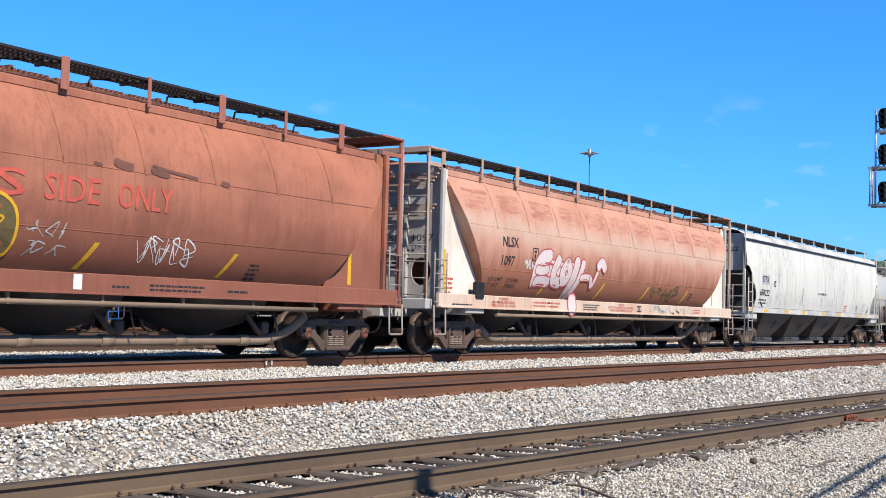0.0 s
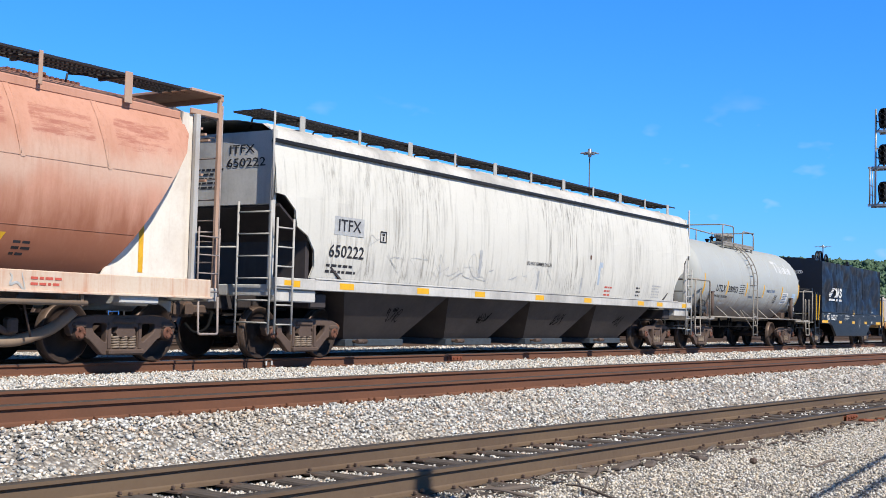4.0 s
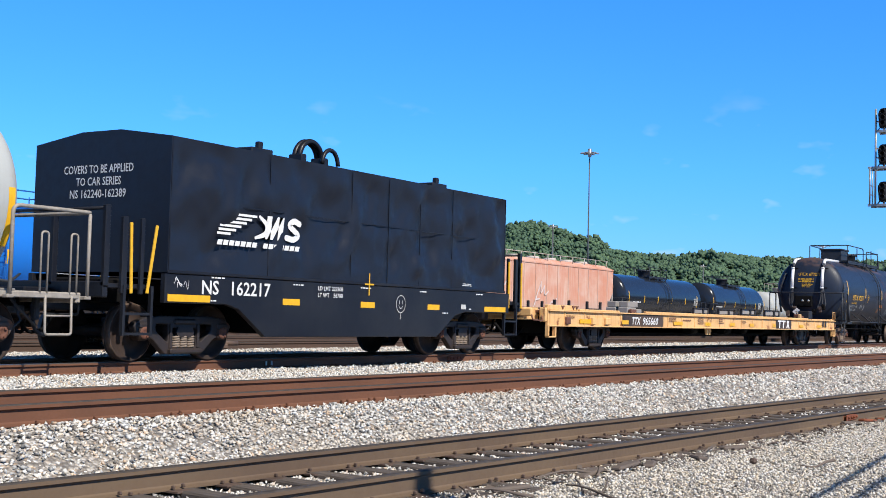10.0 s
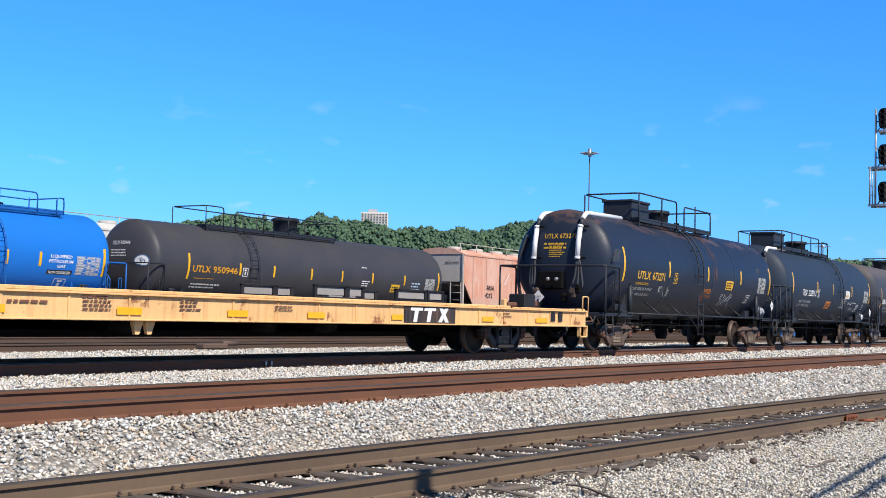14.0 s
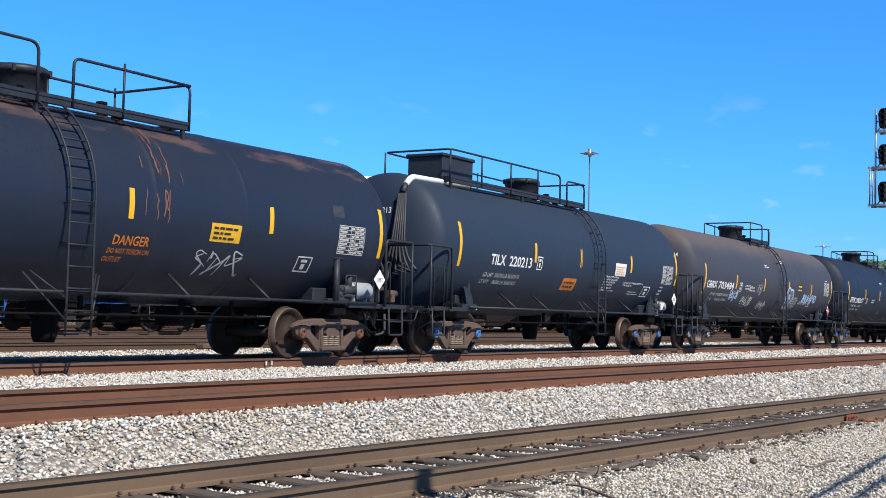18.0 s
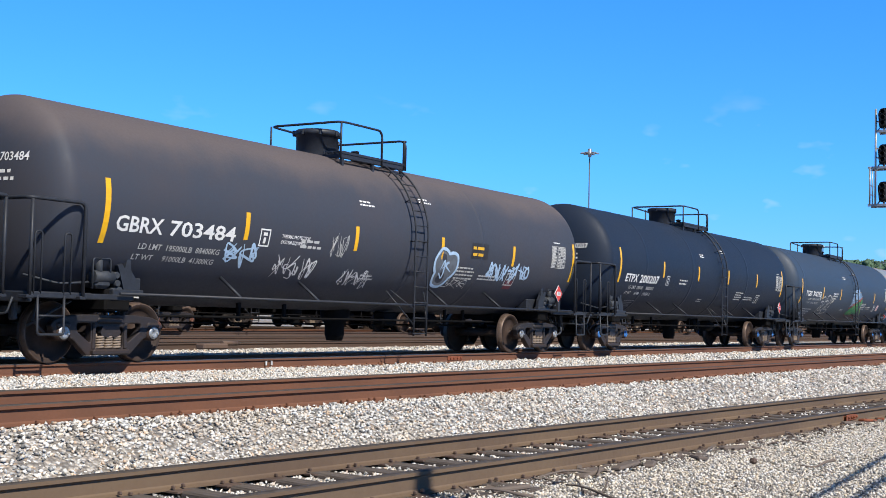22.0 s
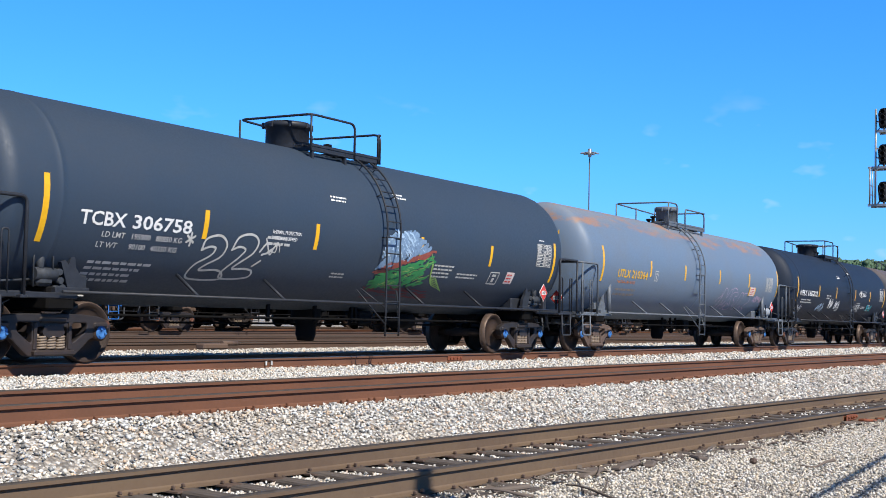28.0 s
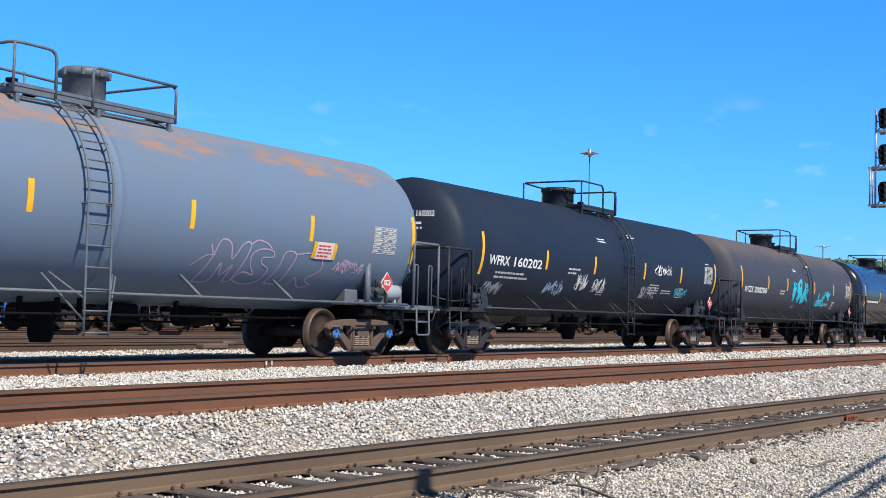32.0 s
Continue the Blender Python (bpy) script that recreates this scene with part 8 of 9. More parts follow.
parked_hopper("pale parked covered hopper", 137.5, 155.5, M_PARK_PALE, M_PARK_PALE, 0)
for x0 in (160.0, 179.0, 198.0, 217.0):
    tank_car("black parked tank car far along the yard", x0, x0 + 13.5, M_TANK, M_STEEL, 1.5, 2.4, 1.6, "dark", "rust", (), None, (-6.5, -3.0, 0.5, 3.5, 6.5), 2.3, 0.4)
STANDING.append(39.2)
car, L, surf = parked_hopper("white parked covered hopper on a farther track", 18.5, 37.6, M_HOP_ROOF, M_STEEL_WHITE, 0)
track("track_8", "far yard track under a white hopper", 39.2 - GAUGE / 2, 0.0, 0.0, -20, 400, M_RAIL, M_RAIL_TOP)


def gondola(label, x0, x1, mat):
    """A low open wagon with ribbed sides."""
    car, half = car_base("gondola_car", label, x0 + 1.8, x1 - 1.8, "dark", "rust", "gondola")
    L = (x1 - x0) / 2
    s = Shape()
    for y in (-1.45, 1.45):
        s.box((0, y, 1.72), (2 * L, 0.06, 1.3), 0, 0.01)
        s.box((0, y * 1.02, 2.36), (2 * L, 0.12, 0.1), 0, 0.02)
    for i in range(15):
        s.box((-L + 0.2 + i * (2 * L - 0.4) / 14, -1.52, 1.7), (0.1, 0.1, 1.25), 0, 0.01)
    for x in (-L, L):
        s.box((x, 0, 1.7), (0.08, 2.9, 1.3), 0, 0.01)
    s.box((0, 0, 1.1), (2 * L, 2.9, 0.12), 0, 0.01)
    part("body", s, mat, car)
    s = Shape()
    s.box((0, 0, 0.86), (2 * L - 1.0, 0.5, 0.4), 0, 0.03)
    for i in range(7):
        s.box((-L + 2 + i * (2 * L - 4) / 6, 0, 0.92), (0.18, 2.8, 0.24), 0, 0.02)
    s.box((1.0, -0.9, 0.72), (0.9, 0.4, 0.4), 0, 0.05)
    s.tube([(-L + 2.5, -0.6, 0.5), (L - 2.5, -0.6, 0.5)], 0.04, 0, 6)
    part("underframe", s, M_SHADE, car)
    for sg in (-1, 1):
        coupler(car, sg * (L + 0.45), sg)


for i in range(9):
    gondola("low dark rusty gondola parked on the farther track", 41.5 + 17.2 * i, 57.6 + 17.2 * i, (M_RUSTY, M_BLACK, M_BAY)[i % 3])
STANDING.append(44.6)
for i in range(11):
    gondola("low dark gondola on the last yard track", 24.0 + 17.4 * i, 40.2 + 17.4 * i, (M_BLACK, M_RUSTY, M_BAY)[i % 3])
track("track_9", "last yard track under low gondolas", 44.6 - GAUGE / 2, 0.0, 0.0, -20, 400, M_RAIL_BACK, M_RAIL_TOP_OLD)
STANDING.append(None)

# ---- signal mast ----
sig = thing("railway_signal", "three-head colour light signal with black backplates on a steel mast", "signal", pose(69.3, 15.3, -0.35))


s = Shape()
s.cyl((0.9, -1.7, 0.0), (0.9, -1.7, 14.4), 0.14, 0, 14)
s.box((0.9, -1.7, 0.4), (0.6, 0.75, 0.4), 0, 0.03)
part("mast", s, M_GREY_S, sig)
s = Shape()
s.box((0.9, -1.7, 0.22), (0.9, 1.3, 0.5), 0, 0.04)
part("foundation", s, M_TIMBER, sig)
for k, (z, wide) in enumerate(((7.88, 0.46), (9.94, 0.46), (11.95, 0.04))):
    s = Shape()
    s.box((0.35, (wide - 1.9) / 2, z), (0.9, 1.9 + wide, 0.05), 0, 0.01)
    for x in (-0.1, 0.8):
        s.box((x, (wide - 1.9) / 2, z - 0.03), (0.06, 1.9 + wide, 0.14), 0, 0.01)
    for i in range(8):
        s.box((-0.1, wide - 0.2 - 0.3 * i, z - 0.13), (0.04, 0.05, 0.12), 0, 0.01)
    part("gantry_platform", s, M_GREY_S, sig)
    zc = z + 0.72
    head = part("signal_head", Shape().box((0.22, -0.32, zc), (0.24, 0.42, 0.98), 0, 0.12), M_SIGNAL, sig, "black signal head with hoods")
    for j, dz in enumerate((0.30, 0.0, -0.30)):
        h = Shape()
        h.lathe([(0.13, 0.0), (0.14, 0.40), (0.125, 0.40), (0.12, 0.02), (0.0, 0.02)], Matrix.Translation((0.10, -0.32, zc + dz)) @ pose(0, 0, 0, 0, -90), 0, 14)
        part("hood", h, M_SIGNAL, head)
    s = Shape()
    s.add(*filled([round_loop([(-0.26, -0.57), (0.26, -0.57), (0.34, 0.30), (0.20, 0.57), (-0.20, 0.57), (-0.34, 0.30)], 0.16, 5)], 0.03, 0.0))
    s.v = [(0.24 + y, -0.32 + x, zc + zz) for x, y, zz in s.v]
    part("backplate", s, M_SIGNAL, sig)
    s = Shape()
    s.tube([(0.24, -0.1, zc - 0.5), (0.2, 0.02, z + 0.03)], 0.03, 0, 6)
    s.cyl((0.22, -0.32, z), (0.22, -0.32, zc - 0.45), 0.05, 0, 8)
    part("bracket", s, M_SIGNAL, sig)
for y, z0, z1, r in ((0.06, 7.88, 13.15, 0.055), (0.36, 7.88, 9.94, 0.045), (0.22, 7.88, 9.94, 0.03)):
    s = Shape()
    s.cyl((-0.1, y, z0), (-0.1, y, z1), r, 0, 8)
    part("guard_post", s, M_GREY_S, sig)
for z, y0 in ((8.45, 0.36), (8.95, 0.36), (10.5, 0.06), (11.0, 0.06), (12.5, 0.06)):
    s = Shape()
    s.cyl((-0.1, y0, z), (0.8, y0, z), 0.025, 0, 6)
    s.cyl((-0.1, y0, z), (-0.1, y0 - 0.16, z - 0.05), 0.02, 0, 6)
    part("guard_rail", s, M_GREY_S, sig)

# ---- light masts ----
M_POLE = plain("dull_pole_steel", (0.11, 0.12, 0.13), 0.6, 0.3)


def light_mast(label, x, y, top, r, ring, heads):
    t = thing("light_mast", label, "light mast", pose(x, y, -0.3))
    s = Shape()
    s.tube([(0, 0, 0), (0, 0, top * 0.5), (0, 0, top)], r, 0, 12, True, r * 0.55)
    part("pole", s, M_POLE, t)
    s = Shape()
    s.lathe([(ring * 0.5, -0.06), (ring * 0.55, 0.0), (ring * 0.5, 0.06)], Matrix.Translation((0, 0, top)), 0, 16)
    s.lathe([(0.0, 0.5), (0.16, 0.42), (0.2, 0.0), (0.14, -0.3)], Matrix.Translation((0, 0, top)), 0, 12)
    part("lamp_ring", s, M_GREY_S, t)
    for i in range(heads):
        a = 2 * math.pi * i / heads
        s = Shape()
        s.box((0, 0, 0), (0.42, 0.26, 0.12), 0, 0.03)
        part("luminaire", s, M_GREY_S, t, at=Matrix.Translation((ring * math.cos(a), ring * math.sin(a), top + 0.05)) @ pose(0, 0, 0, 0, 8, math.degrees(a)))
        s = Shape()
        s.tube([(0, 0, top + 0.1), (ring * math.cos(a), ring * math.sin(a), top + 0.08)], 0.035, 0, 6)
        part("arm", s, M_GREY_S, t)


light_mast("tall steel light mast with a ring of lamps", 99.6, 46.9, 16.0, 0.085, 0.62, 6)
light_mast("slim pale light mast beyond the parked cars", 196.5, 99.5, 17.6, 0.22, 1.6, 2)
light_mast("slim light mast far along the yard", 262.8, 69.0, 17.8, 0.18, 1.5, 4)
light_mast("slim light mast far along the yard", 270.0, 98.0, 14.0, 0.18, 1.5, 2)

# ---- pole and cables behind the camera, whose shadows fall on the spur ----
t = thing("utility_pole", "wooden utility pole beside the track", "pole", pose(5.5, -2.65, -0.65))
s = Shape()
s.tube([(0, 0, 0), (0, 0, 4), (0, 0, 8.75)], 0.15, 0, 12, True, 0.11)
part("pole", s, M_TIMBER, t)
s = Shape()
s.box((0, 0, 5.47), (0.2, 0.5, 0.12), 0, 0.02)
part("bracket", s, M_SHADE, t)
for dy, dz in ((-0.12, 5.43), (0.13, 5.48)):
    run = [(-60, -2.65 + dy - 5.1, dz - 0.25), (-28, -2.65 + dy - 2.6, dz - 1.05), (5.5, -2.65 + dy, dz - 0.65), (36, -2.65 + dy + 2.4, dz - 1.05), (68, -2.65 + dy + 5.0, dz - 0.3)]
    tagged(new("cable", Shape().tube(run, 0.032, 0, 8).mesh("cable", [M_SHADE])), "thick black overhead telephone cable on a pole", "cable")

# ---- wooded hills ----
def tops(a, crests):
    """The swell of a row of hill tops, each at a bearing, with a height and a breadth."""
    return sum(h * math.exp(-((a - b) / w) ** 2) for b, h, w in crests)


NEAR_TOPS = ((48.6, 6.0, 1.7), (52.3, 9.5, 1.0), (54.2, 6.5, 0.9), (57.0, 3.5, 0.6), (58.6, 3.0, 0.6), (62.0, 7.0, 1.4))
FAR_TOPS = ((70.5, 7.5, 1.2), (66.0, 4.0, 1.0), (73.5, 3.0, 0.9))


def ridge(x, y):
    """Height of the land far behind the yard: a near wooded ridge that ends in a steep nose, and a long one behind it."""
    a = math.degrees(math.atan2(x, y))
    d = math.hypot(x, y)
    near = (52.5 + tops(a, NEAR_TOPS)) / (1 + math.exp(-(a - 39.0) / 1.3)) / (1 + math.exp((a - 66.2) / 0.42))
    near *= math.exp(-((d - 860) / 190) ** 2)
    far = (73.5 - 0.55 * (a - 70) + tops(a, FAR_TOPS)) * math.exp(-((d - 1560) / 330) ** 2) * (1 / (1 + math.exp(-(a - 56) / 1.5)))
    return max(near, far) + 4 * noise.noise((x * 0.01, y * 0.01, 2))


M_HILL = paint("hill_undergrowth", (0.045, 0.085, 0.03), 0.9, (0.02, 0.04, 0.015), 0.6, 0.0)
hv, hf, rows_d, cols_a = [], [], [520 + 45 * i for i in range(34)], [24 + 0.9 * i for i in range(73)]
for d in rows_d:
    for a in cols_a:
        x, y = d * math.sin(radians(a)), d * math.cos(radians(a))
        hv.append((x, y, ridge(x, y) - 3.0))
n = len(cols_a)
hf = [(j * n + i, (j + 1) * n + i, (j + 1) * n + i + 1, j * n + i + 1) for j in range(len(rows_d) - 1) for i in range(n - 1)]
hill = new("hillside", mesh_from("hillside", hv, hf, True))
hill.data.materials.append(M_HILL)
tagged(hill, "wooded green hills behind the rail yard", "hill", kind="structure")

M_LEAVES, nt, nn, ll, p = nodes_of("summer_leaves")
geo = nn.new("ShaderNodeNewGeometry")
lv = mixed(nt, ramp_of(nt, geo.outputs["Random Per Island"], 0.0, 1.0), (0.060, 0.122, 0.062), (0.098, 0.172, 0.076))
lv = mixed(nt, ramp_of(nt, noise_of(nt, mapped(nt, (1, 1, 1)), 0.11, 4, 0.7), 0.38, 0.66), (0.040, 0.088, 0.048), lv)
ll.new(scaled(nt, lv), p.inputs["Base Color"])
p.inputs["Roughness"].default_value = 0.75

g = np.random.default_rng(3)
OCT = np.array([(1, 0, 0), (-1, 0, 0), (0, 1, 0), (0, -1, 0), (0, 0, 1), (0, 0, -1)], float)
OCT_F = np.array([(0, 2, 4), (2, 1, 4), (1, 3, 4), (3, 0, 4), (2, 0, 5), (1, 2, 5), (3, 1, 5), (0, 3, 5)])


def crown(x, y, z, R, k):
    """A tree's crown: k tufts of leaves over an uneven dome, each a rough little form."""
    u = g.normal(size=(k, 3))
    u[:, 2] = np.abs(u[:, 2]) * 0.9 - 0.25
    u /= np.linalg.norm(u, axis=1)[:, None]
    at = u * R * g.uniform(0.62, 1.05, (k, 1)) * [1, 1, g.uniform(0.9, 1.35)] + [x, y, z + R * 0.3]
    size = R * (2.1 / math.sqrt(k)) * g.uniform(0.6, 1.3, (k, 1, 1))
    q, _ = np.linalg.qr(g.normal(size=(k, 3, 3)))
    v = np.einsum("knj,kji->kni", (OCT * g.uniform(0.6, 1.4, (k, 6, 1))), q) * size + at[:, None, :]
    return v.reshape(-1, 3)


cv, k_near, k_far = [], 54, 24
for far, want in ((False, 1500), (True, 1500)):
    got = 0
    while got < want:
        a = radians(g.uniform(63, 80) if far else g.uniform(42, 67.5))
        d = g.uniform(1180, 1600) if far else g.uniform(700, 885)
        x, y = d * math.sin(a), d * math.cos(a)
        z = ridge(x, y)
        if z < (22 if far else 28):
            continue
        cv.append(crown(x, y, z, g.uniform(4.0, 7.0) if far else g.uniform(2.8, 5.8), k_far if far else k_near))
        got += 1
V = np.concatenate(cv)
F = (OCT_F[None] + (np.arange(len(V) // 6) * 6)[:, None, None]).reshape(-1, 3)
me = bpy.data.meshes.new("woods")
me.vertices.add(len(V))
me.vertices.foreach_set("co", V.ravel())
me.loops.add(F.size)
me.loops.foreach_set("vertex_index", F.ravel())
me.polygons.add(len(F))
me.polygons.foreach_set("loop_start", np.arange(0, F.size, 3))
me.update(calc_edges=True)
me.materials.append(M_LEAVES)
me.shade_smooth()
tagged(new("woods", me), "dense green summer trees covering the hills", "trees", kind="stuff")

# ---- apartment block on the ridge ----
blk = thing("apartment_building", "pale high-rise apartment block on the wooded ridge", "building", pose(1019, 719, 70, 0, 0, -58))
M_CONCRETE = paint("pale_concrete", (0.80, 0.74, 0.64), 0.8, (0.45, 0.42, 0.38), 0.4, 0.3)
M_WINDOW = plain("dark_window", (0.06, 0.07, 0.08), 0.2)
s = Shape()
s.box((0, 0, 17), (27, 14, 34), 0, 0.1)
part("wall", s, M_CONCRETE, blk)
s = Shape()
s.box((-2, 1, 35.8), (9, 7, 3.6), 0, 0.1)
part("penthouse", s, M_PANEL, blk)
win = Shape().box((0, 0, 0), (1.7, 0.3, 1.5)).mesh("window", [M_WINDOW])
for i in range(9):
    for j in range(6):
        part("window", win, [], blk, at=pose(-12 + 3.0 * i, -7.05, 18 + 2.75 * j))
slab = Shape().box((0, 0, 0), (26.6, 0.5, 0.25)).mesh("balcony", [M_CONCRETE])
for j in range(6):
    part("balcony", slab, [], blk, at=pose(0, -7.2, 17.0 + 2.75 * j))


# ---- ties, spikes and debris of the spur ----
M_TIE, nt, nn, ll, p = nodes_of("weathered_tie")
info = nn.new("ShaderNodeObjectInfo")
tie_n = noise_of(nt, mapped(nt, (14, 1.2, 14)), 2.0, 6, 0.7)
tc = mixed(nt, ramp_of(nt, tie_n, 0.3, 0.7), (0.035, 0.027, 0.022), (0.145, 0.115, 0.092))
tc = mixed(nt, times(nt, info.outputs["Random"], 0.5), tc, (0.07, 0.058, 0.05))
ll.new(scaled(nt, tc), p.inputs["Base Color"])
p.inputs["Roughness"].default_value = 0.9
bumped(nt, p, tie_n, 0.7, 0.01)


def tie_mesh(seed):
    r = random.Random(seed)
    s = Shape()
    s.box((0, 0, -0.06), (0.22, 2.55, 0.15), 0, 0.014)
    s.v = [(x + 0.012 * noise.noise((y * 3, seed, 0)), y + r.uniform(-0.012, 0.012), z + 0.012 * noise.noise((y * 2, seed, 3))) for x, y, z in s.v]
    return s.mesh("tie", [M_TIE])


ties = [tie_mesh(i) for i in range(4)]
r = random.Random(12)
turn = math.degrees(math.atan(NEAR_SLOPE))
for i in range(130):
    x = 1.5 + 0.52 * i
    m = pose(x, NEAR_Y + NEAR_SLOPE * x + GAUGE / 2 + r.uniform(-0.05, 0.05), NEAR_Z - 0.197 + r.uniform(-0.006, 0.004), 0, 0, turn + r.uniform(-1.5, 1.5))
    part("tie", ties[i % 4], [], spur, at=m)


def spikes(x0, x1, y, slope, z, step, web):
    """Tie plates with spikes along both edges of both rails, far too small to pick apart."""
    s, q = Shape(), random.Random(int(y * 10))
    n = int((x1 - x0) / step)
    for i in range(n):
        x = x0 + i * step
        for dy in (0, GAUGE):
            yy = y + slope * x + dy
            s.box((x, yy, z - 0.190), (0.19, 0.36, 0.018), 0, 0.003)
            for sg in (-1, 1):
                for k in (-0.055, 0.055):
                    if q.random() < 0.8:
                        s.box((x + k, yy + sg * 0.092, z - 0.168 + q.uniform(0, 0.02)), (0.022, 0.034, 0.028), 0, 0.005)
                if q.random() < 0.5:
                    s.box((x + 0.15, yy + sg * 0.05, z - 0.19), (0.03, 0.12, 0.035), 0, 0.006)
    return s.mesh("tie_plates", [web])


for tr, args in ((spur, (1.5, 62, NEAR_Y, NEAR_SLOPE, NEAR_Z, 0.52, M_CAST)), (middle, (3, 70, MID_Y, MID_SLOPE, 0.0, 0.52, M_RAIL)), (main, (6, 70, RAIL_Y, 0.0, 0.0, 0.52, M_RAIL))):
    ob = part("tie_plates", spikes(*args), [], tr)
    ob["kind"] = "stuff"


def joint_bar(tr, x, y, slope, z):
    s = Shape()
    yy = y + slope * x
    for sg in (-1, 1):
        s.box((x, yy + sg * 0.022, z - 0.10), (0.62, 0.02, 0.09), 0, 0.006)
        for k in range(4):
            s.cyl((x - 0.22 + 0.15 * k, yy + sg * 0.03, z - 0.1), (x - 0.22 + 0.15 * k, yy + sg * 0.06, z - 0.1), 0.018, 0, 6)
    part("joint_bar", s, M_RED_RUST, tr, "orange-rusted rail joint bar")


M_RED_RUST = plain("bright_rust", (0.28, 0.09, 0.045), 0.85, 0.0, 0.4)
joint_bar(spur, 18.75, NEAR_Y, NEAR_SLOPE, NEAR_Z)
joint_bar(main, 23.6, RAIL_Y, 0.0, 0.0)
for x in (17.05, 17.2):
    s = Shape()
    s.box((x, RAIL_Y - 0.045, -0.09), (0.04, 0.02, 0.08), 0, 0.004)
    part("chalk_mark", s, M_WHITE_OLD, main)

M_STICK = paint("dead_wood", (0.15, 0.12, 0.10), 0.85, (0.10, 0.08, 0.065), 0.5, 0.0)


def at_ground(x, y, dz=0.0):
    x, y = x * 0.965, y * 0.965
    return (x, y, ground_z(x, y) + dz)


def loose(name, shape, mat, label, category, group=""):
    return tagged(new(name, shape.mesh(name, [mat])), label, category, group)


r = random.Random(33)
for i, (x, y, L, a) in enumerate(((10.4, 5.15, 0.75, 150), (10.15, 4.98, 0.6, 20), (9.75, 4.62, 0.9, 35), (9.9, 4.5, 1.0, 15), (9.6, 4.42, 0.7, 60), (10.9, 4.95, 0.55, 10), (12.0, 4.95, 0.5, 160), (12.6, 4.9, 0.45, 5), (13.4, 4.85, 0.6, 170), (14.6, 4.6, 0.7, 12), (15.5, 4.35, 0.45, 165), (9.0, 5.0, 0.5, 120), (17.2, 4.5, 0.4, 20), (16.6, 4.75, 0.6, 5), (13.0, 3.45, 0.6, 150), (8.75, 5.2, 0.6, 40))):
    s = Shape()
    pts = []
    for k in range(6):
        t = k / 5 - 0.5
        px, py = x + L * t * math.cos(radians(a)) + 0.03 * math.sin(k * 1.1 + i), y + L * t * math.sin(radians(a)) + 0.05 * math.sin(k * 0.8 + i)
        pts.append(at_ground(px, py, 0.045 + 0.02 * math.sin(k + i)))
    s.tube(pts, r.uniform(0.010, 0.017), 0, 7, True, 0.006)
    loose("stick", s, M_STICK, "grey dry stick of wood lying on the ballast", "stick", "debris beside the spur")
for x, y, L in ((11.55, 4.97, 0.5), (11.9, 4.86, 0.45), (12.9, 4.72, 0.5), (19.2, 4.55, 0.5), (19.9, 4.45, 0.6), (20.6, 4.5, 0.5), (9.35, 5.1, 0.4), (10.75, 5.0, 0.45), (14.2, 4.75, 0.4)):
    s = Shape()
    x, y, z = at_ground(x, y)
    s.box((x, y, z + 0.03), (L, 0.11, 0.045), 0, 0.015, pose(0, 0, 0, r.uniform(-6, 6), r.uniform(-5, 5), r.uniform(-40, 40)))
    loose("plank_piece", s, M_STICK if x < 19 else M_RED_RUST, "broken piece of old tie lying on the ballast", "wood piece", "debris beside the spur")
for x, y, m in ((12.75, 4.05, M_CAST), (12.9, 6.0, M_RED_RUST)):
    s = Shape()
    s.lathe([(0.0, -0.03), (0.03, -0.025), (0.042, 0.0), (0.03, 0.03), (0.0, 0.035)], Matrix.Translation(at_ground(x, y, 0.05)) @ pose(0, 0, 0, r.uniform(0, 60), r.uniform(0, 60)), 0, 7, False)
    loose("clod", s, m, "dark rusty lump lying on the ballast", "debris", "debris beside the spur")
chips = Shape()
for i in range(160):
    x = r.uniform(7.5, 26)
    y = NEAR_Y + NEAR_SLOPE * x - 0.1 - abs(r.gauss(0, 0.22))
    chips.box((x, y, ground_z(x, y) + 0.025), (r.uniform(0.05, 0.22), r.uniform(0.02, 0.06), 0.015), 0, 0.0, pose(0, 0, 0, r.uniform(-15, 15), r.uniform(-15, 15), r.uniform(-30, 30)))
ob = part("wood_chips", chips, M_STICK, spur, "splinters of rotten tie")
ob["kind"] = "stuff"
s = Shape()
z = ground_z(23.5, 21.4)
s.box((23.3, 21.35, z + 0.12), (0.9, 0.3, 0.14), 0, 0.03)
s.cyl((23.6, 21.3, z + 0.2), (24.3, 21.4, z + 0.18), 0.06, 0, 8)
loose("switch_stand", s, M_CAST, "low rusty switch machine beside the yard track", "switch machine")

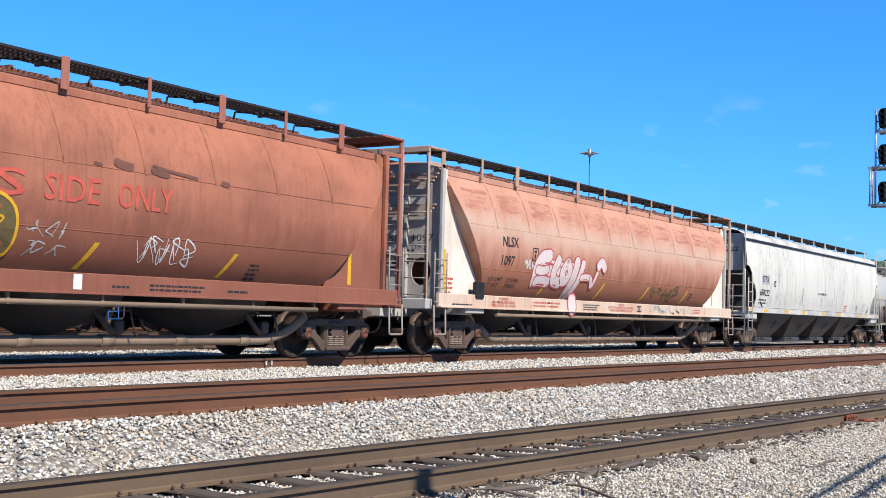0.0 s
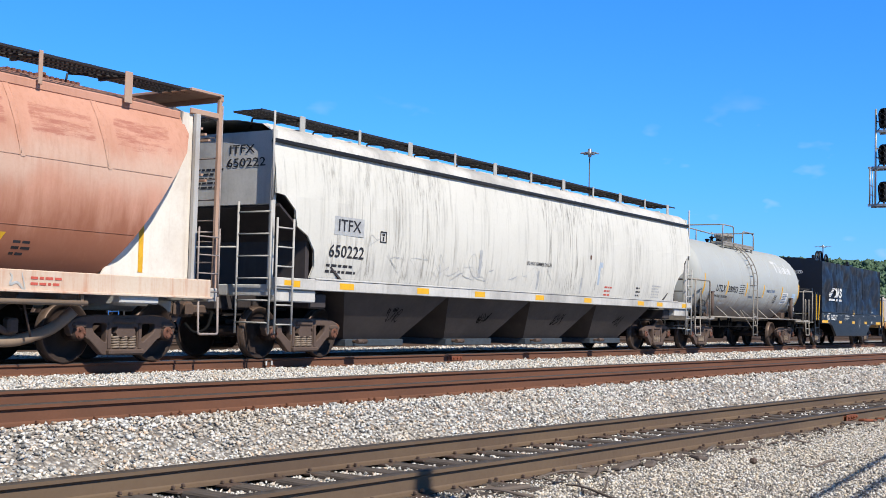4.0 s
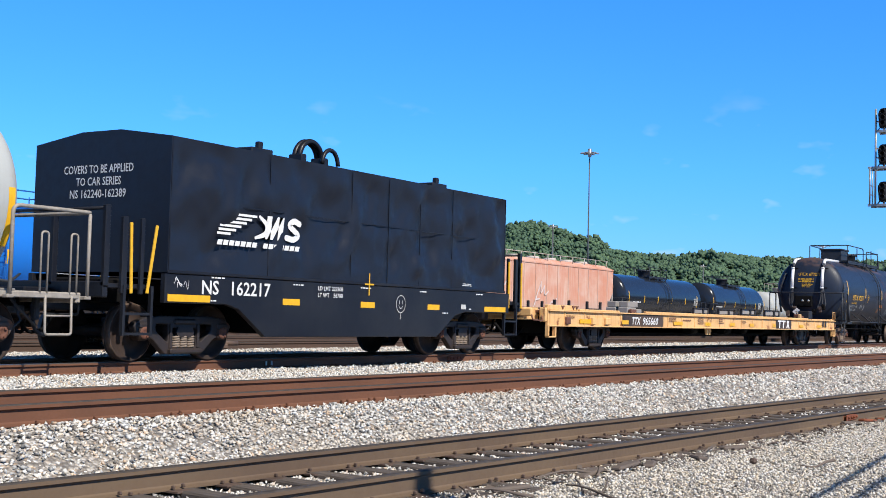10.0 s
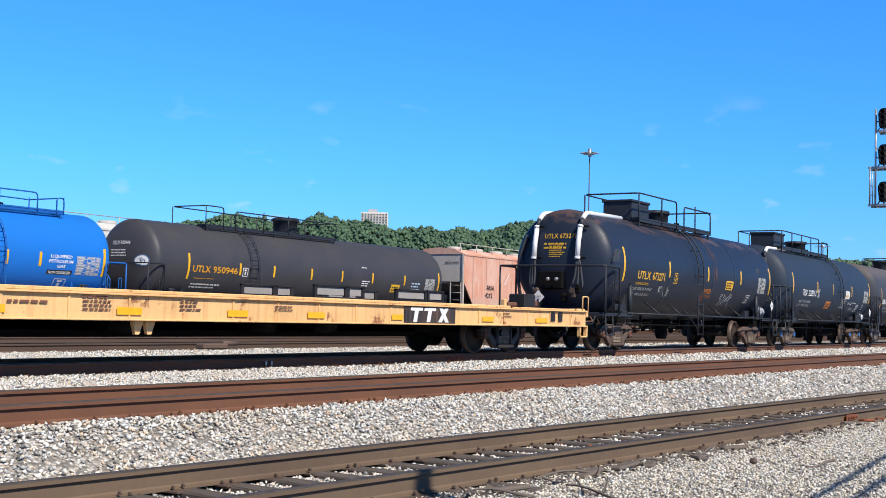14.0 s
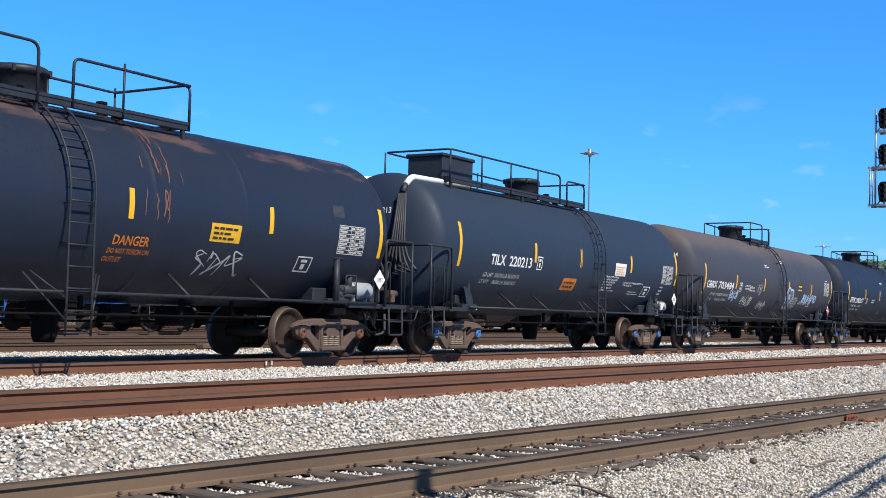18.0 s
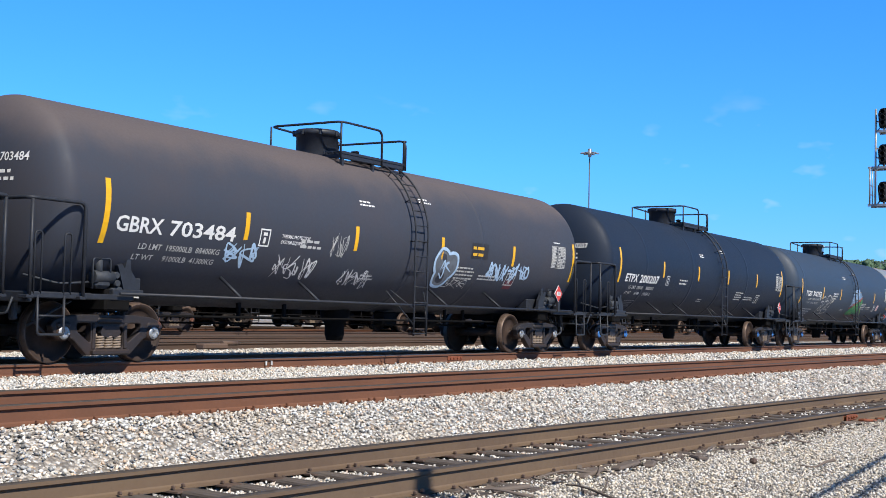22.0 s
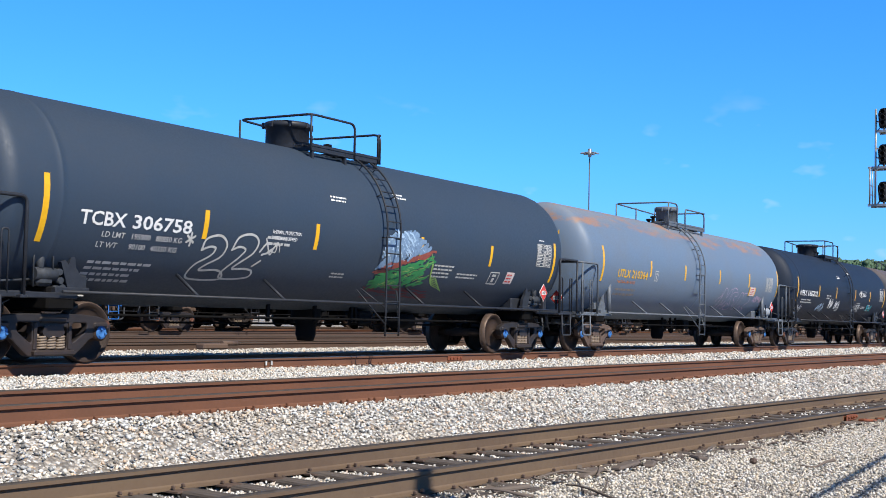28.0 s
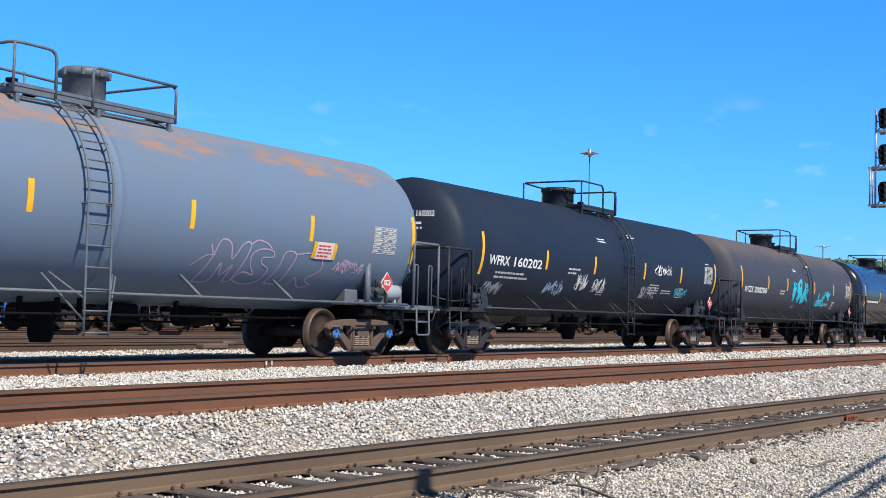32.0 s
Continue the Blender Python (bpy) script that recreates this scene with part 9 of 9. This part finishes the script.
# ---- ballast stones ----
def stone_material(name, warm, stops):
    m, nt, nn, ll, p = nodes_of(name)
    geo = nn.new("ShaderNodeNewGeometry")
    rp = nn.new("ShaderNodeValToRGB")
    els = rp.color_ramp.elements
    els[0].position, els[0].color = 0.0, (*stops[0][1], 1)
    els[1].position, els[1].color = 1.0, (*stops[-1][1], 1)
    for pos, colr in stops[1:-1]:
        els.new(pos).color = (*colr, 1)
    ll.new(geo.outputs["Random Per Island"], rp.inputs[0])
    sn = noise_of(nt, mapped(nt, (1, 1, 1)), 70, 4, 0.75)
    big = noise_of(nt, mapped(nt, (1, 1, 1)), 0.8, 5)
    sc = mixed(nt, ramp_of(nt, sn, 0.42, 0.75, 0, 0.3), rp.outputs[0], (0.20, 0.175, 0.145))
    sc = mixed(nt, ramp_of(nt, big, 0.45, 0.72, 0, warm), sc, (0.50, 0.41, 0.30))
    sc = mixed(nt, 0.04, sc, (0.05, 0.048, 0.045))
    ll.new(scaled(nt, sc), p.inputs["Base Color"])
    p.inputs["Roughness"].default_value = 0.85
    return m


M_STONE = stone_material("crushed_stone", 0.42, ((0, (0.079, 0.079, 0.077)), (0.07, (0.198, 0.197, 0.189)), (0.15, (0.42, 0.412, 0.388)), (0.34, (0.475, 0.478, 0.460)), (0.40, (0.64, 0.455, 0.305)), (0.46, (0.605, 0.598, 0.562)), (0.70, (0.755, 0.730, 0.672)), (0.76, (0.735, 0.556, 0.397)), (0.82, (0.795, 0.774, 0.716)), (1, (0.845, 0.845, 0.805))))
M_GRAVEL = stone_material("tan_gravel", 0.3, ((0, (0.125, 0.116, 0.102)), (0.12, (0.320, 0.298, 0.258)), (0.30, (0.552, 0.521, 0.463)), (0.46, (0.694, 0.587, 0.427)), (0.54, (0.712, 0.685, 0.623)), (0.7, (0.783, 0.761, 0.703)), (0.8, (0.765, 0.641, 0.481)), (1, (0.837, 0.823, 0.774))))

g = np.random.default_rng(11)
octa = np.array([(1, 0, 0), (-1, 0, 0), (0, 1, 0), (0, -1, 0), (0, 0, 1), (0, 0, -1)], float)
octa_f = np.array([(0, 2, 4), (2, 1, 4), (1, 3, 4), (3, 0, 4), (2, 0, 5), (1, 2, 5), (3, 1, 5), (0, 3, 5)])


def stones(n, x0, x1, keep, size):
    """Angular stones strewn over a stretch of the plan; keep(x, y) says where they lie and how high."""
    out = []
    while len(out) < n:
        x, y = g.uniform(x0, x1), g.uniform(1.2, 22.0)
        z = keep(x, y)
        if z is not None:
            out.append((x, y, z))
    P = np.array(out)
    k = len(P)
    sz = g.uniform(size[0], size[1], (k, 1, 1)) * g.uniform(0.7, 1.2, (k, 1, 3)) * [1.0, 0.8, 0.55]
    v = (octa[None] + 0.8 * (g.random((k, 6, 3)) - 0.5)) * sz * 0.62
    turn = g.uniform(0, math.pi, k)
    q = np.stack([np.cos(turn), 0.3 * g.normal(size=k), 0.3 * g.normal(size=k), np.sin(turn)], 1)
    q /= np.linalg.norm(q, axis=1)[:, None]
    w, a, b, c = q.T
    R = np.stack([np.stack([1 - 2 * (b * b + c * c), 2 * (a * b - w * c), 2 * (a * c + w * b)], -1), np.stack([2 * (a * b + w * c), 1 - 2 * (a * a + c * c), 2 * (b * c - w * a)], -1), np.stack([2 * (a * c - w * b), 2 * (b * c + w * a), 1 - 2 * (a * a + b * b)], -1)], 1)
    v = np.einsum("kij,knj->kni", R, v) + P[:, None, :]
    return v.reshape(-1, 3)


def bed(x, y, front):
    """Stone height at a place, or None on rails and ties and outside the strip that lies before the yard."""
    if y > 1.30 * x + 0.6 or y < 0.20 * x - 0.6:
        return None
    ny = NEAR_Y + NEAR_SLOPE * x
    my = MID_Y + MID_SLOPE * x
    if (y < ny) != front:
        return None
    for ry in (ny, ny + GAUGE, my, my + GAUGE, RAIL_Y, RAIL_Y + GAUGE):
        if abs(y - ry) < 0.09:
            return None
    z = ground_z(x, y)
    u = ((x - 1.5 + 0.26) % 0.52) / 0.52
    if ny - 0.1 < y < ny + GAUGE + 0.3 and 0.25 < u < 0.75 and g.random() < 0.9:
        return None
    if ny - 0.55 < y < ny and 0.27 < u < 0.73 and g.random() < 0.4:
        return None
    return z + g.uniform(-0.016, 0.024)


before, behind = (lambda x, y: bed(x, y, True)), (lambda x, y: bed(x, y, False))


def strew(name, V, mat, label):
    k = len(V) // 6
    F = (octa_f[None] + (np.arange(k) * 6)[:, None, None]).reshape(-1, 3)
    me = bpy.data.meshes.new(name)
    me.vertices.add(len(V))
    me.vertices.foreach_set("co", V.ravel())
    me.loops.add(F.size)
    me.loops.foreach_set("vertex_index", F.ravel())
    me.polygons.add(len(F))
    me.polygons.foreach_set("loop_start", np.arange(0, F.size, 3))
    me.update(calc_edges=True)
    me.materials.append(mat)
    tagged(new(name, me), label, "ballast", kind="stuff")


strew("gravel", stones(60000, 5, 24, before, (0.018, 0.038)), M_GRAVEL, "fine tan and white gravel beside the spur")
strew("ballast_stones", np.concatenate([stones(92000, 3.5, 18, behind, (0.029, 0.055)), stones(40000, 18, 32, behind, (0.042, 0.075)), stones(20000, 32, 64, behind, (0.06, 0.11))]), M_STONE, "loose pale grey, white and tan crushed stones")


def motions():
    """The train rolls past to the left; every wheelset turns with it."""
    times_car = [i * 0.5 for i in range(65)]
    for car, mid in CARS:
        walk(car, [(t, pose(mid - travel(t), TRAIN_Y, 0)) for t in times_car])
    ticks = [round(i * 0.1, 1) for i in range(321)]
    for wheel, x in ROLLING:
        walk(wheel, [(t, Matrix.Translation((x, 0, 0)) @ Matrix.Rotation(-travel(t) / WHEEL_R, 4, "Y")) for t in ticks])


motions()
